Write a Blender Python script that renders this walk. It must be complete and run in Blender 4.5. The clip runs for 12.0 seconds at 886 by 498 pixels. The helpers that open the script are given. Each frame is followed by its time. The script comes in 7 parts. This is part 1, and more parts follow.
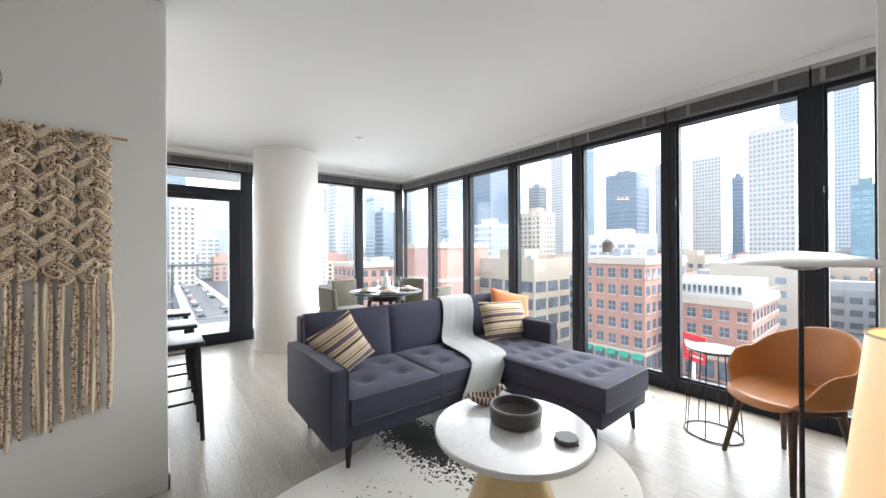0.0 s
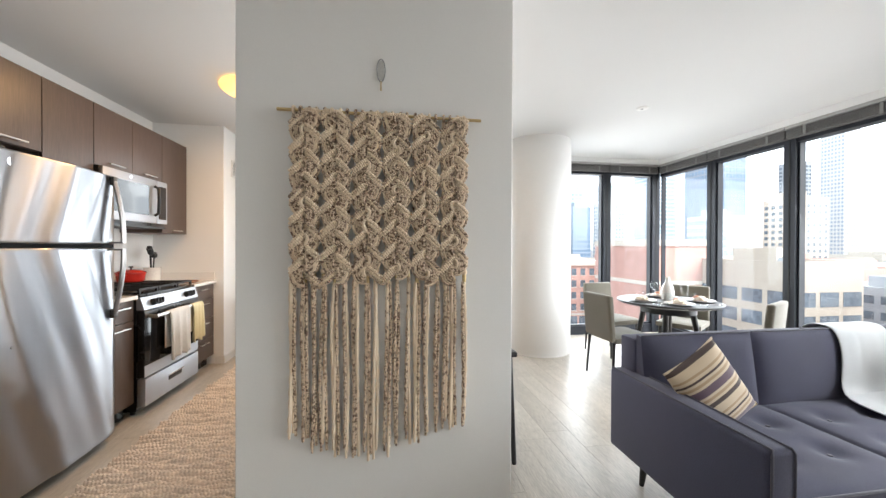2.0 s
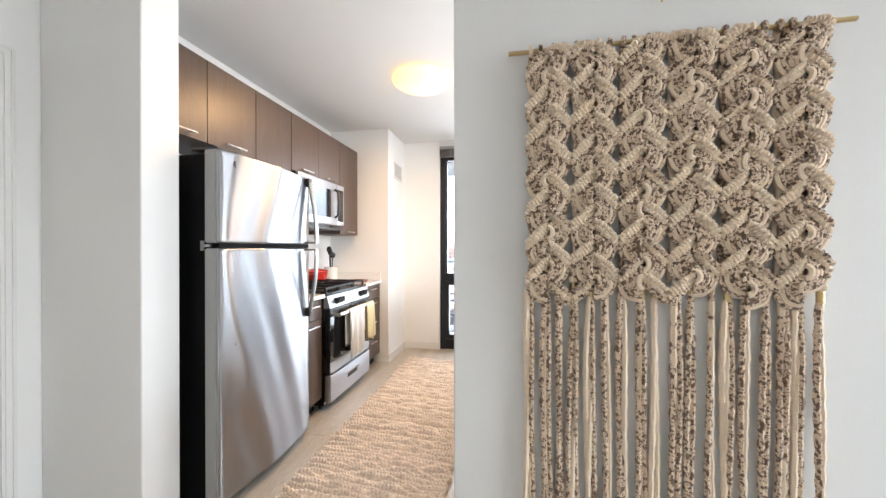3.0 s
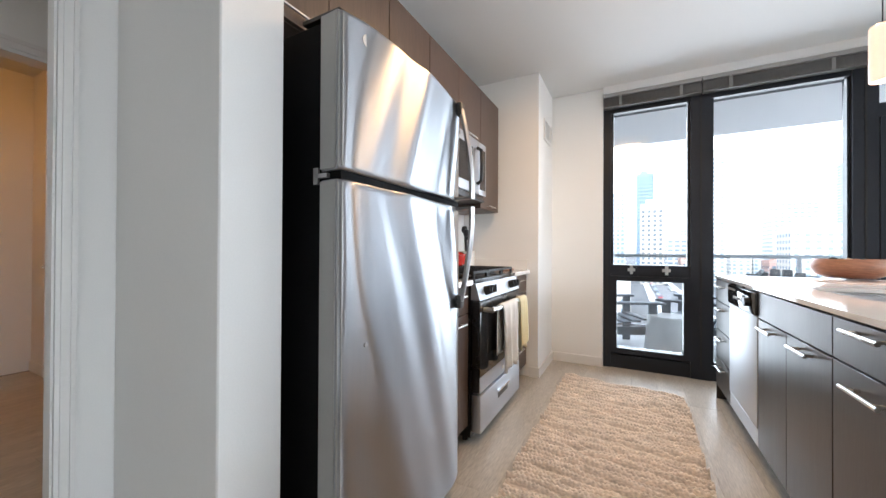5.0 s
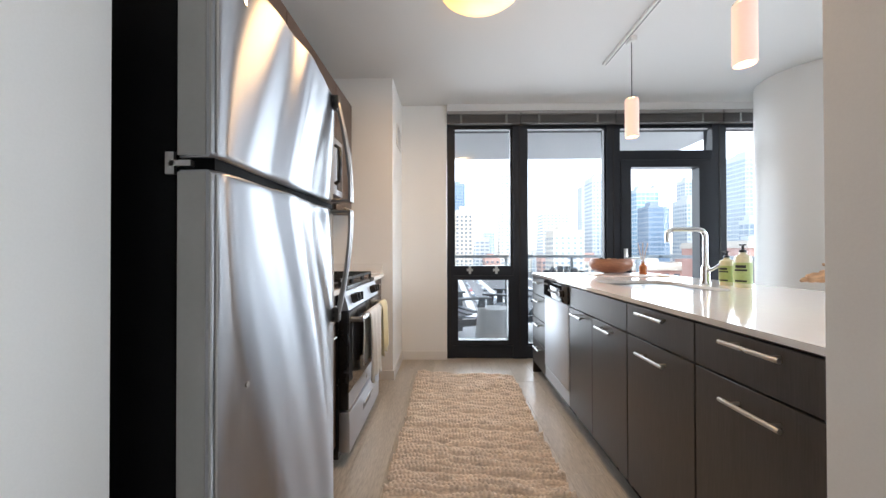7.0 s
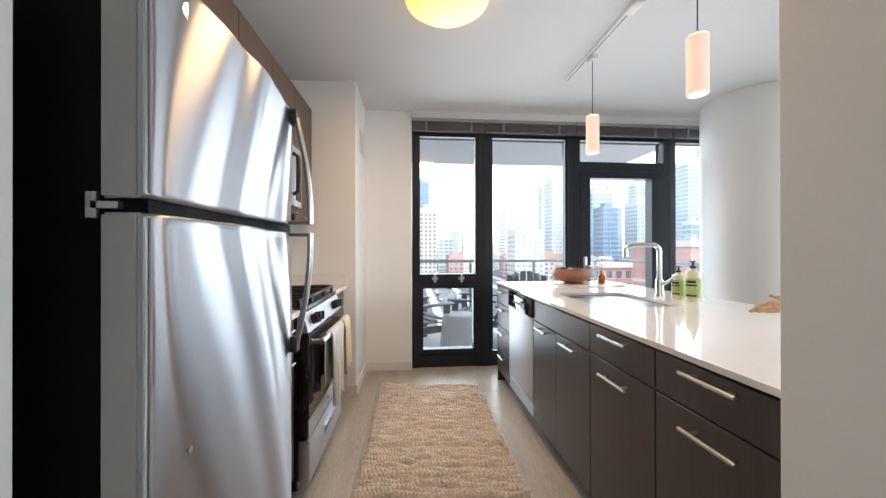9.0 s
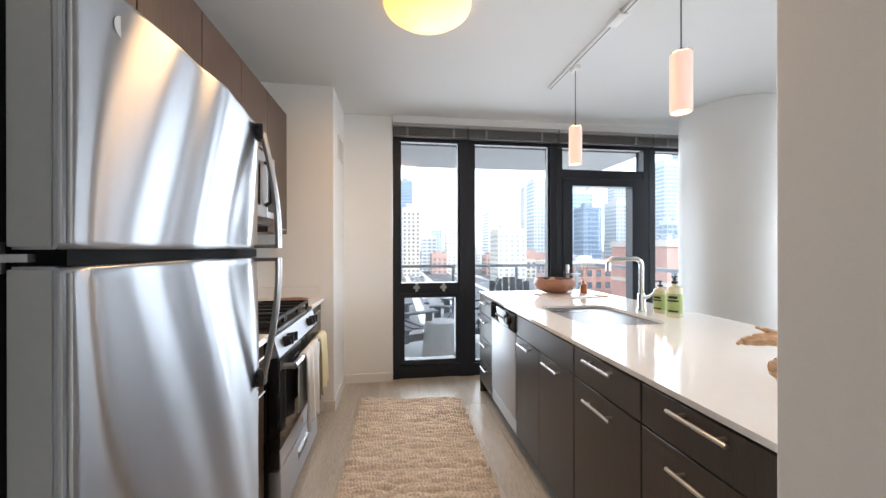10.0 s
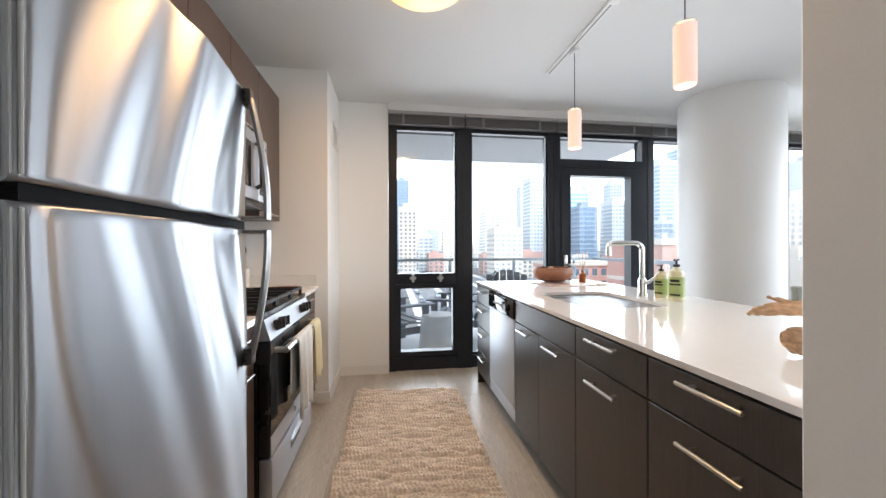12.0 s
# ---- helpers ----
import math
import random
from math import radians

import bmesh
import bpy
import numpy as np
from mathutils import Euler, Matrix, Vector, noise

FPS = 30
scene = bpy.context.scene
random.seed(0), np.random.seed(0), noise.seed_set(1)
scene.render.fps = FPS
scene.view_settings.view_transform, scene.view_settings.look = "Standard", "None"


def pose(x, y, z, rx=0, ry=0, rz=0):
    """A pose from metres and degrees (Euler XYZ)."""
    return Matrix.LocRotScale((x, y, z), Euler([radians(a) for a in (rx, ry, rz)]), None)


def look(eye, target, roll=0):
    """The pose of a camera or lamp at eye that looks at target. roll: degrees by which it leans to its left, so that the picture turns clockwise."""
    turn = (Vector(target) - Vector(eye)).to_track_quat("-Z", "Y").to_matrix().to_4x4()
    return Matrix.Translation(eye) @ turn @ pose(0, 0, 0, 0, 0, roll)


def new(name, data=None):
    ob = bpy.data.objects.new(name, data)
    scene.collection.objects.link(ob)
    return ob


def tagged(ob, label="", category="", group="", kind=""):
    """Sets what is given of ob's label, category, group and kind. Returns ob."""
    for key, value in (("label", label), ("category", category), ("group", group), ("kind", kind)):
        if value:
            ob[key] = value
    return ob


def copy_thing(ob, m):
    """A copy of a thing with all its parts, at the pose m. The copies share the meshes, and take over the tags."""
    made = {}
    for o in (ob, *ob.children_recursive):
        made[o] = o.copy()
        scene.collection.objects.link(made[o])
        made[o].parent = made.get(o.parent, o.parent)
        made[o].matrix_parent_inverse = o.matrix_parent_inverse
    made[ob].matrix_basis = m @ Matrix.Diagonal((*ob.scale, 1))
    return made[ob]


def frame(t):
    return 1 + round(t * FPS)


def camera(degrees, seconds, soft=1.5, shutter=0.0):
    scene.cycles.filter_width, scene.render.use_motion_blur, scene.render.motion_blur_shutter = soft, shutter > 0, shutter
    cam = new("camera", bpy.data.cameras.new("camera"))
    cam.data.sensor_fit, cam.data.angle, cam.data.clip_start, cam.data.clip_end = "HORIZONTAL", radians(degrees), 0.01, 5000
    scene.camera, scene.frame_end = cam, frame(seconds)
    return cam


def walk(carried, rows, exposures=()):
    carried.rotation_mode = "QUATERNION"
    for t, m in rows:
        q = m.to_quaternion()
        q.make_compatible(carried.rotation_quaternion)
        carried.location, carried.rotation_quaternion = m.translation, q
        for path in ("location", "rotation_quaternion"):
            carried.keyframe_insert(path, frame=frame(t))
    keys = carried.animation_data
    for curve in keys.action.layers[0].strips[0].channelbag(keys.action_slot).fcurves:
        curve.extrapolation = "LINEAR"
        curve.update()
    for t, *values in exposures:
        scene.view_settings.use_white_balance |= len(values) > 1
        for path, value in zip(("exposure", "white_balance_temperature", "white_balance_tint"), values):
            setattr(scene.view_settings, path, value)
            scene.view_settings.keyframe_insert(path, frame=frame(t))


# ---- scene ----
cam = camera(102.9, 12.0)
PATH = [
    (0, (0.413, 0.356, 1.275), (1.659, 1.921, 1.28), -0.3),
    (0.5, (0.35, 0.5, 1.297), (1.596, 2.064, 1.289), -0.1),
    (1, (0.21, 0.693, 1.299), (1.353, 2.335, 1.292), 0.2),
    (1.5, (0.059, 0.953, 1.285), (0.851, 2.79, 1.275), 0.2),
    (2, (-0.119, 1.235, 1.286), (0.189, 3.211, 1.275), 0.2),
    (2.5, (-0.347, 1.492, 1.281), (-0.457, 3.489, 1.272), 0.2),
    (3, (-0.55, 1.691, 1.275), (-0.933, 3.654, 1.268), -0.0),
    (3.5, (-0.735, 1.989, 1.281), (-1.44, 3.86, 1.256), 0.1),
    (3.7, (-0.788, 2.083, 1.273), (-1.609, 3.907, 1.252), -0.1),
    (5.3, (-1.257, 2.448, 1.051), (-2.2, 4.212, 1.064), 0.3),
    (5.5, (-1.276, 2.474, 1.049), (-2.18, 4.258, 1.058), 0.3),
    (6, (-1.328, 2.487, 1.044), (-1.953, 4.387, 1.065), 0.3),
    (6.5, (-1.411, 2.431, 1.081), (-1.646, 4.417, 1.097), 0.2),
    (7, (-1.423, 2.403, 1.102), (-1.453, 4.402, 1.117), -0.1),
    (9, (-1.432, 2.446, 1.204), (-1.259, 4.438, 1.209), -0.1),
    (9.5, (-1.412, 2.487, 1.298), (-1.201, 4.476, 1.294), -0.2),
    (10, (-1.41, 2.516, 1.298), (-1.143, 4.498, 1.297), -0.1),
    (10.5, (-1.414, 2.525, 1.275), (-1.13, 4.504, 1.274), -0.1),
    (11, (-1.44, 2.529, 1.246), (-1.144, 4.507, 1.245), -0.1),
    (11.5, (-1.432, 2.539, 1.232), (-1.136, 4.517, 1.229), -0.1),
    (12, (-1.405, 2.57, 1.205), (-1.119, 4.549, 1.201), -0.2),
]
walk(cam, [(t, look(eye, target, roll)) for t, eye, target, roll in PATH], [(0.0, 1.16, 6500, 10), (1.5, 1.24, 6550, 10), (2.0, 1.44, 6550, 10), (2.5, 1.76, 6450, 10), (3.0, 2.0, 6200, 10), (3.5, 2.0, 6050, 10), (5.5, 1.27, 5980, 9), (7.0, 1.13, 6120, 10), (9.5, 1.10, 6170, 10), (12.0, 1.10, 6170, 10)])

# ---- light ----
CEIL = 2.605
world = bpy.data.worlds.new("overcast_sky")
scene.world = world
world.use_nodes = True
wn = world.node_tree.nodes
wl = world.node_tree.links
sky = wn.new("ShaderNodeTexSky")
sky.sky_type = "NISHITA"
sky.sun_disc = False
sky.sun_elevation = radians(50)
sky.sun_rotation = radians(120)
sky.air_density, sky.dust_density, sky.ozone_density = 1.0, 2.0, 1.0
soft_sky = wn.new("ShaderNodeHueSaturation")
soft_sky.inputs["Saturation"].default_value = 0.25
soft_sky.inputs["Value"].default_value = 2.6
wl.new(sky.outputs[0], soft_sky.inputs["Color"])
wl.new(soft_sky.outputs[0], wn["Background"].inputs[0])
wn["Background"].inputs[1].default_value = 0.15


def lamp(name, kind, m, power, color=(1, 1, 1), **settings):
    data = bpy.data.lights.new(name, kind)
    data.energy, data.color = power, color
    ob = new(name, data)
    ob.matrix_world = m
    return data


sun = lamp("sun", "SUN", look((0, 0, 60), (-20, 30, 0)), 1.4, (1.0, 0.97, 0.92))
sun.angle = radians(25)
# sky light entering through the two glazed walls
for nm, eye, aim, wide, power in (("skylight_east", (4.16, 3.2, 1.30), (0, 3.2, -0.5), 5.9, 50), ("skylight_north", (1.25, 6.25, 1.30), (1.25, 0, 0.55), 5.3, 54)):
    d = lamp(nm, "AREA", look(eye, aim), power, (0.93, 0.97, 1.0))
    d.shape, d.size, d.size_y = "RECTANGLE", wide, 2.3
    d.spread = radians(125)

# ---- materials ----


def mat(name, color, rough=0.5, metal=0.0, var=0.12, scale=6.0, fine=90.0, bump=0.15, stretch=(1, 1, 1), spread=0.0, coat=0.0, sheen=0.0, dist=0.002):
    """A surface with variation at two scales, fine relief and, with spread, a tint of its own for each piece."""
    m = bpy.data.materials.new(name)
    m.use_nodes = True
    n, l = m.node_tree.nodes, m.node_tree.links
    b = n["Principled BSDF"]
    b.inputs["Metallic"].default_value = metal
    b.inputs["Coat Weight"].default_value = coat
    b.inputs["Sheen Weight"].default_value = sheen
    tc = n.new("ShaderNodeTexCoord")
    mp = n.new("ShaderNodeMapping")
    mp.inputs["Scale"].default_value = stretch
    l.new(tc.outputs["Object"], mp.inputs["Vector"])
    big = n.new("ShaderNodeTexNoise")
    big.inputs["Scale"].default_value, big.inputs["Detail"].default_value = scale, 4
    small = n.new("ShaderNodeTexNoise")
    small.inputs["Scale"].default_value, small.inputs["Detail"].default_value = fine, 3
    for t in (big, small):
        l.new(mp.outputs[0], t.inputs["Vector"])
    mix = n.new("ShaderNodeMath")
    mix.operation = "MULTIPLY_ADD"
    mix.inputs[1].default_value = 0.6
    l.new(small.outputs["Fac"], mix.inputs[0])
    half = n.new("ShaderNodeMath")
    half.operation = "MULTIPLY"
    half.inputs[1].default_value = 0.4
    l.new(big.outputs["Fac"], half.inputs[0])
    l.new(half.outputs[0], mix.inputs[2])
    ramp = n.new("ShaderNodeMapRange")
    ramp.inputs["From Min"].default_value, ramp.inputs["From Max"].default_value = 0.3, 0.7
    ramp.inputs["To Min"].default_value, ramp.inputs["To Max"].default_value = 1 - var, 1 + var
    l.new(mix.outputs[0], ramp.inputs["Value"])
    value = ramp.outputs[0]
    if spread:
        info = n.new("ShaderNodeObjectInfo")
        own = n.new("ShaderNodeMapRange")
        own.inputs["To Min"].default_value, own.inputs["To Max"].default_value = 1 - spread, 1 + spread
        l.new(info.outputs["Random"], own.inputs["Value"])
        prod = n.new("ShaderNodeMath")
        prod.operation = "MULTIPLY"
        l.new(value, prod.inputs[0])
        l.new(own.outputs[0], prod.inputs[1])
        value = prod.outputs[0]
    tint = n.new("ShaderNodeVectorMath")
    tint.operation = "SCALE"
    tint.inputs[0].default_value = color
    l.new(value, tint.inputs["Scale"])
    l.new(tint.outputs[0], b.inputs["Base Color"])
    rr = n.new("ShaderNodeMapRange")
    rr.inputs["To Min"].default_value, rr.inputs["To Max"].default_value = max(0.02, rough * 0.85), min(1, rough * 1.15)
    l.new(big.outputs["Fac"], rr.inputs["Value"])
    l.new(rr.outputs[0], b.inputs["Roughness"])
    if bump:
        bp = n.new("ShaderNodeBump")
        bp.inputs["Strength"].default_value, bp.inputs["Distance"].default_value = bump, dist
        l.new(small.outputs["Fac"], bp.inputs["Height"])
        l.new(bp.outputs[0], b.inputs["Normal"])
    return m


def recolour(m, stops, driver):
    """Gives m a colour ramp over the value socket of a texture node."""
    n, l = m.node_tree.nodes, m.node_tree.links
    r = n.new("ShaderNodeValToRGB")
    while len(r.color_ramp.elements) < len(stops):
        r.color_ramp.elements.new(0.5)
    for e, (p, c) in zip(r.color_ramp.elements, stops):
        e.position, e.color = p, (*c, 1)
    l.new(driver, r.inputs[0])
    l.new(r.outputs[0], n["Principled BSDF"].inputs["Base Color"])
    return r


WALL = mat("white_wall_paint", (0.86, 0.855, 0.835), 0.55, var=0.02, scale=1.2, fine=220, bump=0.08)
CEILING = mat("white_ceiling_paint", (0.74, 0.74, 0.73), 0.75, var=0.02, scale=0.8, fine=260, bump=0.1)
TRIM = mat("white_trim_enamel", (0.80, 0.79, 0.77), 0.35, var=0.02, bump=0.03)
FRAME = mat("charcoal_window_metal", (0.016, 0.019, 0.026), 0.42, 0.0, var=0.15, bump=0.05)
FRAME.node_tree.nodes["Principled BSDF"].inputs["Specular IOR Level"].default_value = 0.28
BLIND = mat("dark_grey_blind", (0.115, 0.11, 0.105), 0.5, var=0.15, bump=0.05)
HEADRAIL = mat("pale_grey_head_rail", (0.36, 0.35, 0.34), 0.5, var=0.05)
TAPE = mat("grey_blind_tape", (0.22, 0.22, 0.21), 0.8)
CABINET = mat("dark_brown_laminate", (0.050, 0.043, 0.039), 0.36, var=0.28, scale=5, fine=40, stretch=(6, 6, 0.35), bump=0.06, spread=0.05)
CABINET_UP = mat("brown_laminate", (0.088, 0.060, 0.047), 0.36, var=0.25, scale=5, fine=40, stretch=(6, 6, 0.35), bump=0.06, spread=0.05)
QUARTZ = mat("white_quartz", (0.82, 0.81, 0.79), 0.07, var=0.03, scale=30, fine=300, bump=0.0)
NICKEL = mat("brushed_nickel", (0.62, 0.61, 0.59), 0.28, 1.0, var=0.05, fine=300, bump=0.05)
CHROME = mat("chrome", (0.80, 0.80, 0.80), 0.06, 1.0, var=0.02, bump=0.0)
BLACK = mat("black_enamel", (0.010, 0.010, 0.011), 0.28, var=0.2, bump=0.05)
BLACKSIDE = mat("black_textured_steel", (0.004, 0.004, 0.0045), 0.75, var=0.2, fine=400, bump=0.1)
BLACKSIDE.node_tree.nodes["Principled BSDF"].inputs["Specular IOR Level"].default_value = 0.12
IRON = mat("cast_iron", (0.012, 0.012, 0.013), 0.55, var=0.2, fine=300, bump=0.3)
PLASTIC = mat("black_plastic", (0.014, 0.014, 0.015), 0.4, var=0.1)
GREYPL = mat("grey_plastic", (0.30, 0.30, 0.30), 0.5)
DARKGLASS = mat("dark_oven_glass", (0.012, 0.012, 0.014), 0.05, var=0.1, bump=0.0)
RUBBER = mat("dark_rubber", (0.02, 0.02, 0.02), 0.8)


def steel(name, rough=0.25, base=0.32, along=0.97):
    """Stainless sheet, brushed crosswise so that its gloss smears upwards and downwards."""
    m = mat(name, (base, base * 1.02, base * 1.07), rough, 1.0, var=0.04, scale=3, fine=120, stretch=(1, 40, 1), bump=0.0)
    n, l = m.node_tree.nodes, m.node_tree.links
    b = n["Principled BSDF"]
    tan = n.new("ShaderNodeTangent")
    tan.direction_type, tan.axis = "RADIAL", "Z"
    l.new(tan.outputs[0], b.inputs["Tangent"])
    b.inputs["Anisotropic"].default_value, b.inputs["Anisotropic Rotation"].default_value = along, 0.25
    return m


STEEL = steel("brushed_stainless_steel", 0.32, 0.345, 0.98)
DOOREDGE = mat("grey_painted_door_edge", (0.36, 0.36, 0.345), 0.4, var=0.03)
STEEL2 = steel("satin_stainless_steel", 0.52, 0.52, 0.3)


def glass(name, tint=(1, 1, 1), rough=0.0, floor_gloss=0.03):
    """A thin clear pane: light passes straight, with a mirror gloss that grows towards grazing."""
    m = bpy.data.materials.new(name)
    m.use_nodes = True
    n, l = m.node_tree.nodes, m.node_tree.links
    n.remove(n["Principled BSDF"])
    tr = n.new("ShaderNodeBsdfTransparent")
    tr.inputs[0].default_value = (*tint, 1)
    gl = n.new("ShaderNodeBsdfGlossy")
    gl.inputs["Roughness"].default_value = rough
    lw = n.new("ShaderNodeLayerWeight")
    lw.inputs["Blend"].default_value = 0.5
    pw = n.new("ShaderNodeMath")
    pw.operation, pw.inputs[1].default_value = "POWER", 5.0
    l.new(lw.outputs["Facing"], pw.inputs[0])
    fr = n.new("ShaderNodeMath")
    fr.operation, fr.inputs[1].default_value, fr.inputs[2].default_value = "MULTIPLY_ADD", 0.7, floor_gloss
    l.new(pw.outputs[0], fr.inputs[0])
    mx = n.new("ShaderNodeMixShader")
    l.new(fr.outputs[0], mx.inputs[0])
    l.new(tr.outputs[0], mx.inputs[1])
    l.new(gl.outputs[0], mx.inputs[2])
    l.new(mx.outputs[0], n["Material Output"].inputs[0])
    return m


PANE = glass("window_glass", (0.96, 0.98, 0.99), floor_gloss=0.03)
CLEAR = glass("clear_drinking_glass", (0.97, 0.98, 0.98))


def glow(name, color, strength, base=(0.8, 0.75, 0.65)):
    m = mat(name, base, 0.4, var=0.03)
    b = m.node_tree.nodes["Principled BSDF"]
    b.inputs["Emission Color"].default_value = (*color, 1)
    b.inputs["Emission Strength"].default_value = strength
    return m


# ---- builders ----


def quad_box(bm, x0, x1, y0, y1, z0, z1):
    v = [bm.verts.new(p) for p in ((x0, y0, z0), (x1, y0, z0), (x1, y1, z0), (x0, y1, z0), (x0, y0, z1), (x1, y0, z1), (x1, y1, z1), (x0, y1, z1))]
    for f in ((3, 2, 1, 0), (4, 5, 6, 7), (0, 1, 5, 4), (1, 2, 6, 5), (2, 3, 7, 6), (3, 0, 4, 7)):
        bm.faces.new([v[i] for i in f])
    return v


def box(x0, x1, y0, y1, z0, z1, r=0.0, seg=2):
    bm = bmesh.new()
    quad_box(bm, x0, x1, y0, y1, z0, z1)
    if r:
        bmesh.ops.bevel(bm, geom=list(bm.edges), offset=r, segments=seg, profile=0.5, affect="EDGES")
    return bm


def boxes(*rows):
    bm = bmesh.new()
    for row in rows:
        quad_box(bm, *row)
    return bm


def lathe(profile, n=40, centre=(0, 0, 0), bm=None):
    """A turned body from (radius, height) rows."""
    bm = bm or bmesh.new()
    cx, cy, cz = centre
    rings = []
    for r, z in profile:
        if r < 1e-5:
            rings.append([bm.verts.new((cx, cy, cz + z))])
        else:
            rings.append([bm.verts.new((cx + r * math.cos(2 * math.pi * i / n), cy + r * math.sin(2 * math.pi * i / n), cz + z)) for i in range(n)])
    for a, b in zip(rings, rings[1:]):
        for i in range(n):
            j = (i + 1) % n
            if len(a) == 1 and len(b) == 1:
                continue
            if len(a) == 1:
                bm.faces.new((a[0], b[j], b[i]))
            elif len(b) == 1:
                bm.faces.new((a[i], a[j], b[0]))
            else:
                bm.faces.new((a[i], a[j], b[j], b[i]))
    bmesh.ops.recalc_face_normals(bm, faces=list(bm.faces))
    return bm


def tube(points, radius, n=8, bm=None, closed=False):
    """A round bar along points; radius may be one number or one for each point."""
    bm = bm or bmesh.new()
    pts = [Vector(p) for p in points]
    rad = radius if isinstance(radius, (list, tuple)) else [radius] * len(pts)
    rings, up = [], None
    for i, p in enumerate(pts):
        if closed:
            d = pts[(i + 1) % len(pts)] - pts[i - 1]
        else:
            d = pts[min(i + 1, len(pts) - 1)] - pts[max(i - 1, 0)]
        d.normalize()
        if up is None:
            up = Vector((0, 0, 1)) if abs(d.z) < 0.9 else Vector((1, 0, 0))
        side = d.cross(up).normalized()
        up = side.cross(d).normalized()
        rings.append([bm.verts.new(p + rad[i] * (math.cos(2 * math.pi * k / n) * side + math.sin(2 * math.pi * k / n) * up)) for k in range(n)])
    pairs = list(zip(rings, rings[1:])) + ([(rings[-1], rings[0])] if closed else [])
    for a, b in pairs:
        for k in range(n):
            bm.faces.new((a[k], a[(k + 1) % n], b[(k + 1) % n], b[k]))
    if not closed:
        bm.faces.new(rings[0][::-1])
        bm.faces.new(rings[-1])
    return bm


def mesh_of(name, bm, material, smooth=True):
    me = bpy.data.meshes.new(name)
    bmesh.ops.recalc_face_normals(bm, faces=list(bm.faces))
    bm.to_mesh(me)
    bm.free()
    me.materials.append(material)
    if smooth:
        me.shade_smooth()
        me.set_sharp_from_angle(angle=radians(38))
    return me


def structure(name, bm, material, label=""):
    return tagged(new(name, mesh_of(name, bm, material)), label, kind="structure")


def thing(name, loc, label, category, group="", rz=0, kind=""):
    ob = new(name)
    ob.empty_display_size = 0.1
    ob.matrix_basis = pose(*loc, 0, 0, rz)
    return tagged(ob, label, category, group, kind)


def part(name, bm, material, parent, label="", world=False):
    """One mesh under a thing or a part. world: its numbers are places in the room."""
    ob = new(name, mesh_of(name, bm, material))
    ob.parent = parent
    if world and parent.parent is None:
        ob.matrix_parent_inverse = parent.matrix_basis.inverted()
    if label:
        tagged(ob, label)
    return ob

# ---- structure ----
FLOORBASE = mat("floor_screed", (0.16, 0.14, 0.12), 0.8)
floor = structure("floor", box(-6.0, 4.14, -3.0, 6.15, -0.06, -0.012), FLOORBASE, "greige oak plank floor")
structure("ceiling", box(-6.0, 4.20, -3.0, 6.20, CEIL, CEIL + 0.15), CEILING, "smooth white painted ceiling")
# macrame wall, between kitchen and living room
structure("wall_partition", box(-0.725, 0.435, 2.762, 3.072, 0, CEIL, 0.004, 1), WALL, "white painted partition wall")
structure("wall_fridge_return", box(-2.598, -2.055, 2.885, 3.058, 0, CEIL, 0.004, 1), WALL, "white wall return beside the fridge")
structure("wall_west", boxes((-2.75, -2.60, 3.06, 5.435, 0, CEIL)), WALL, "white kitchen wall behind the cabinets")
structure("wall_pier", box(-2.75, -1.90, 5.437, 6.02, 0, CEIL, 0.004, 1), WALL, "white boxed pier beside the window")
structure("wall_north_end", box(-2.75, -1.438, 6.022, 6.20, 0, CEIL, 0.004, 1), WALL, "narrow white wall beside the window")
# hall wall with a doorway, and the small room behind it
HX0, HX1 = -2.64, -2.60
DY0, DY1, DZ = 1.895, 2.755, 2.06
structure("wall_hall", boxes((HX0, HX1, -3.0, DY0, 0, CEIL), (HX0, HX1, DY1, 3.058, 0, CEIL), (HX0, HX1, DY0, DY1, DZ, CEIL)), WALL, "white hall wall with a doorway")
structure("wall_bath_back", boxes((-5.9, -2.752, 3.45, 3.55, 0, CEIL)), WALL, "white wall of the side room")
structure("wall_bath_middle", boxes((-3.97, -3.87, 0.7, 2.46, 0, CEIL), (-3.97, -3.87, 3.30, 3.449, 0, CEIL), (-3.97, -3.87, 2.46, 3.30, 2.03, CEIL)), WALL, "white wall with an inner doorway")
structure("wall_bath_side", boxes((-6.0, -5.9, -3.0, 6.15, 0, CEIL)), WALL)
structure("wall_far_room", boxes((-5.9, -2.76, 5.0, 5.1, 0, CEIL), (-2.85, -2.76, 3.56, 5.0, 0, CEIL)), WALL)
structure("wall_bath_front", boxes((-5.9, -2.642, 0.6, 0.7, 0, CEIL)), WALL)
# unseen closing wall, set near so that it bounces light onto the partition
structure("wall_south", boxes((-2.60, 3.36, -1.85, -1.75, 0, CEIL)), WALL, "unseen white closing wall behind the walk, set near to bounce light")
structure("wall_living_pier", box(3.36, 4.2, -3.0, 0.384, 0, CEIL, 0.004, 1), WALL, "white wall return at the window's end")


def casing(name, y0, y1, z1, x, side, width=0.07):
    """A stepped door casing on the face x of a wall; side: the way that it stands proud."""
    rows = []
    for a, b, d in ((0.0, width, 0.012), (width * 0.25, width, 0.018), (width * 0.72, width, 0.024)):
        lo, hi = sorted((x, x + side * d))
        rows += [(lo, hi, y0 - b, y0 - a, 0, z1 + b), (lo, hi, y1 + a, y1 + b, 0, z1 + b), (lo, hi, y0 - a, y1 + a, z1 + a, z1 + b)]
    return structure(name, boxes(*rows), TRIM, "white moulded door casing")


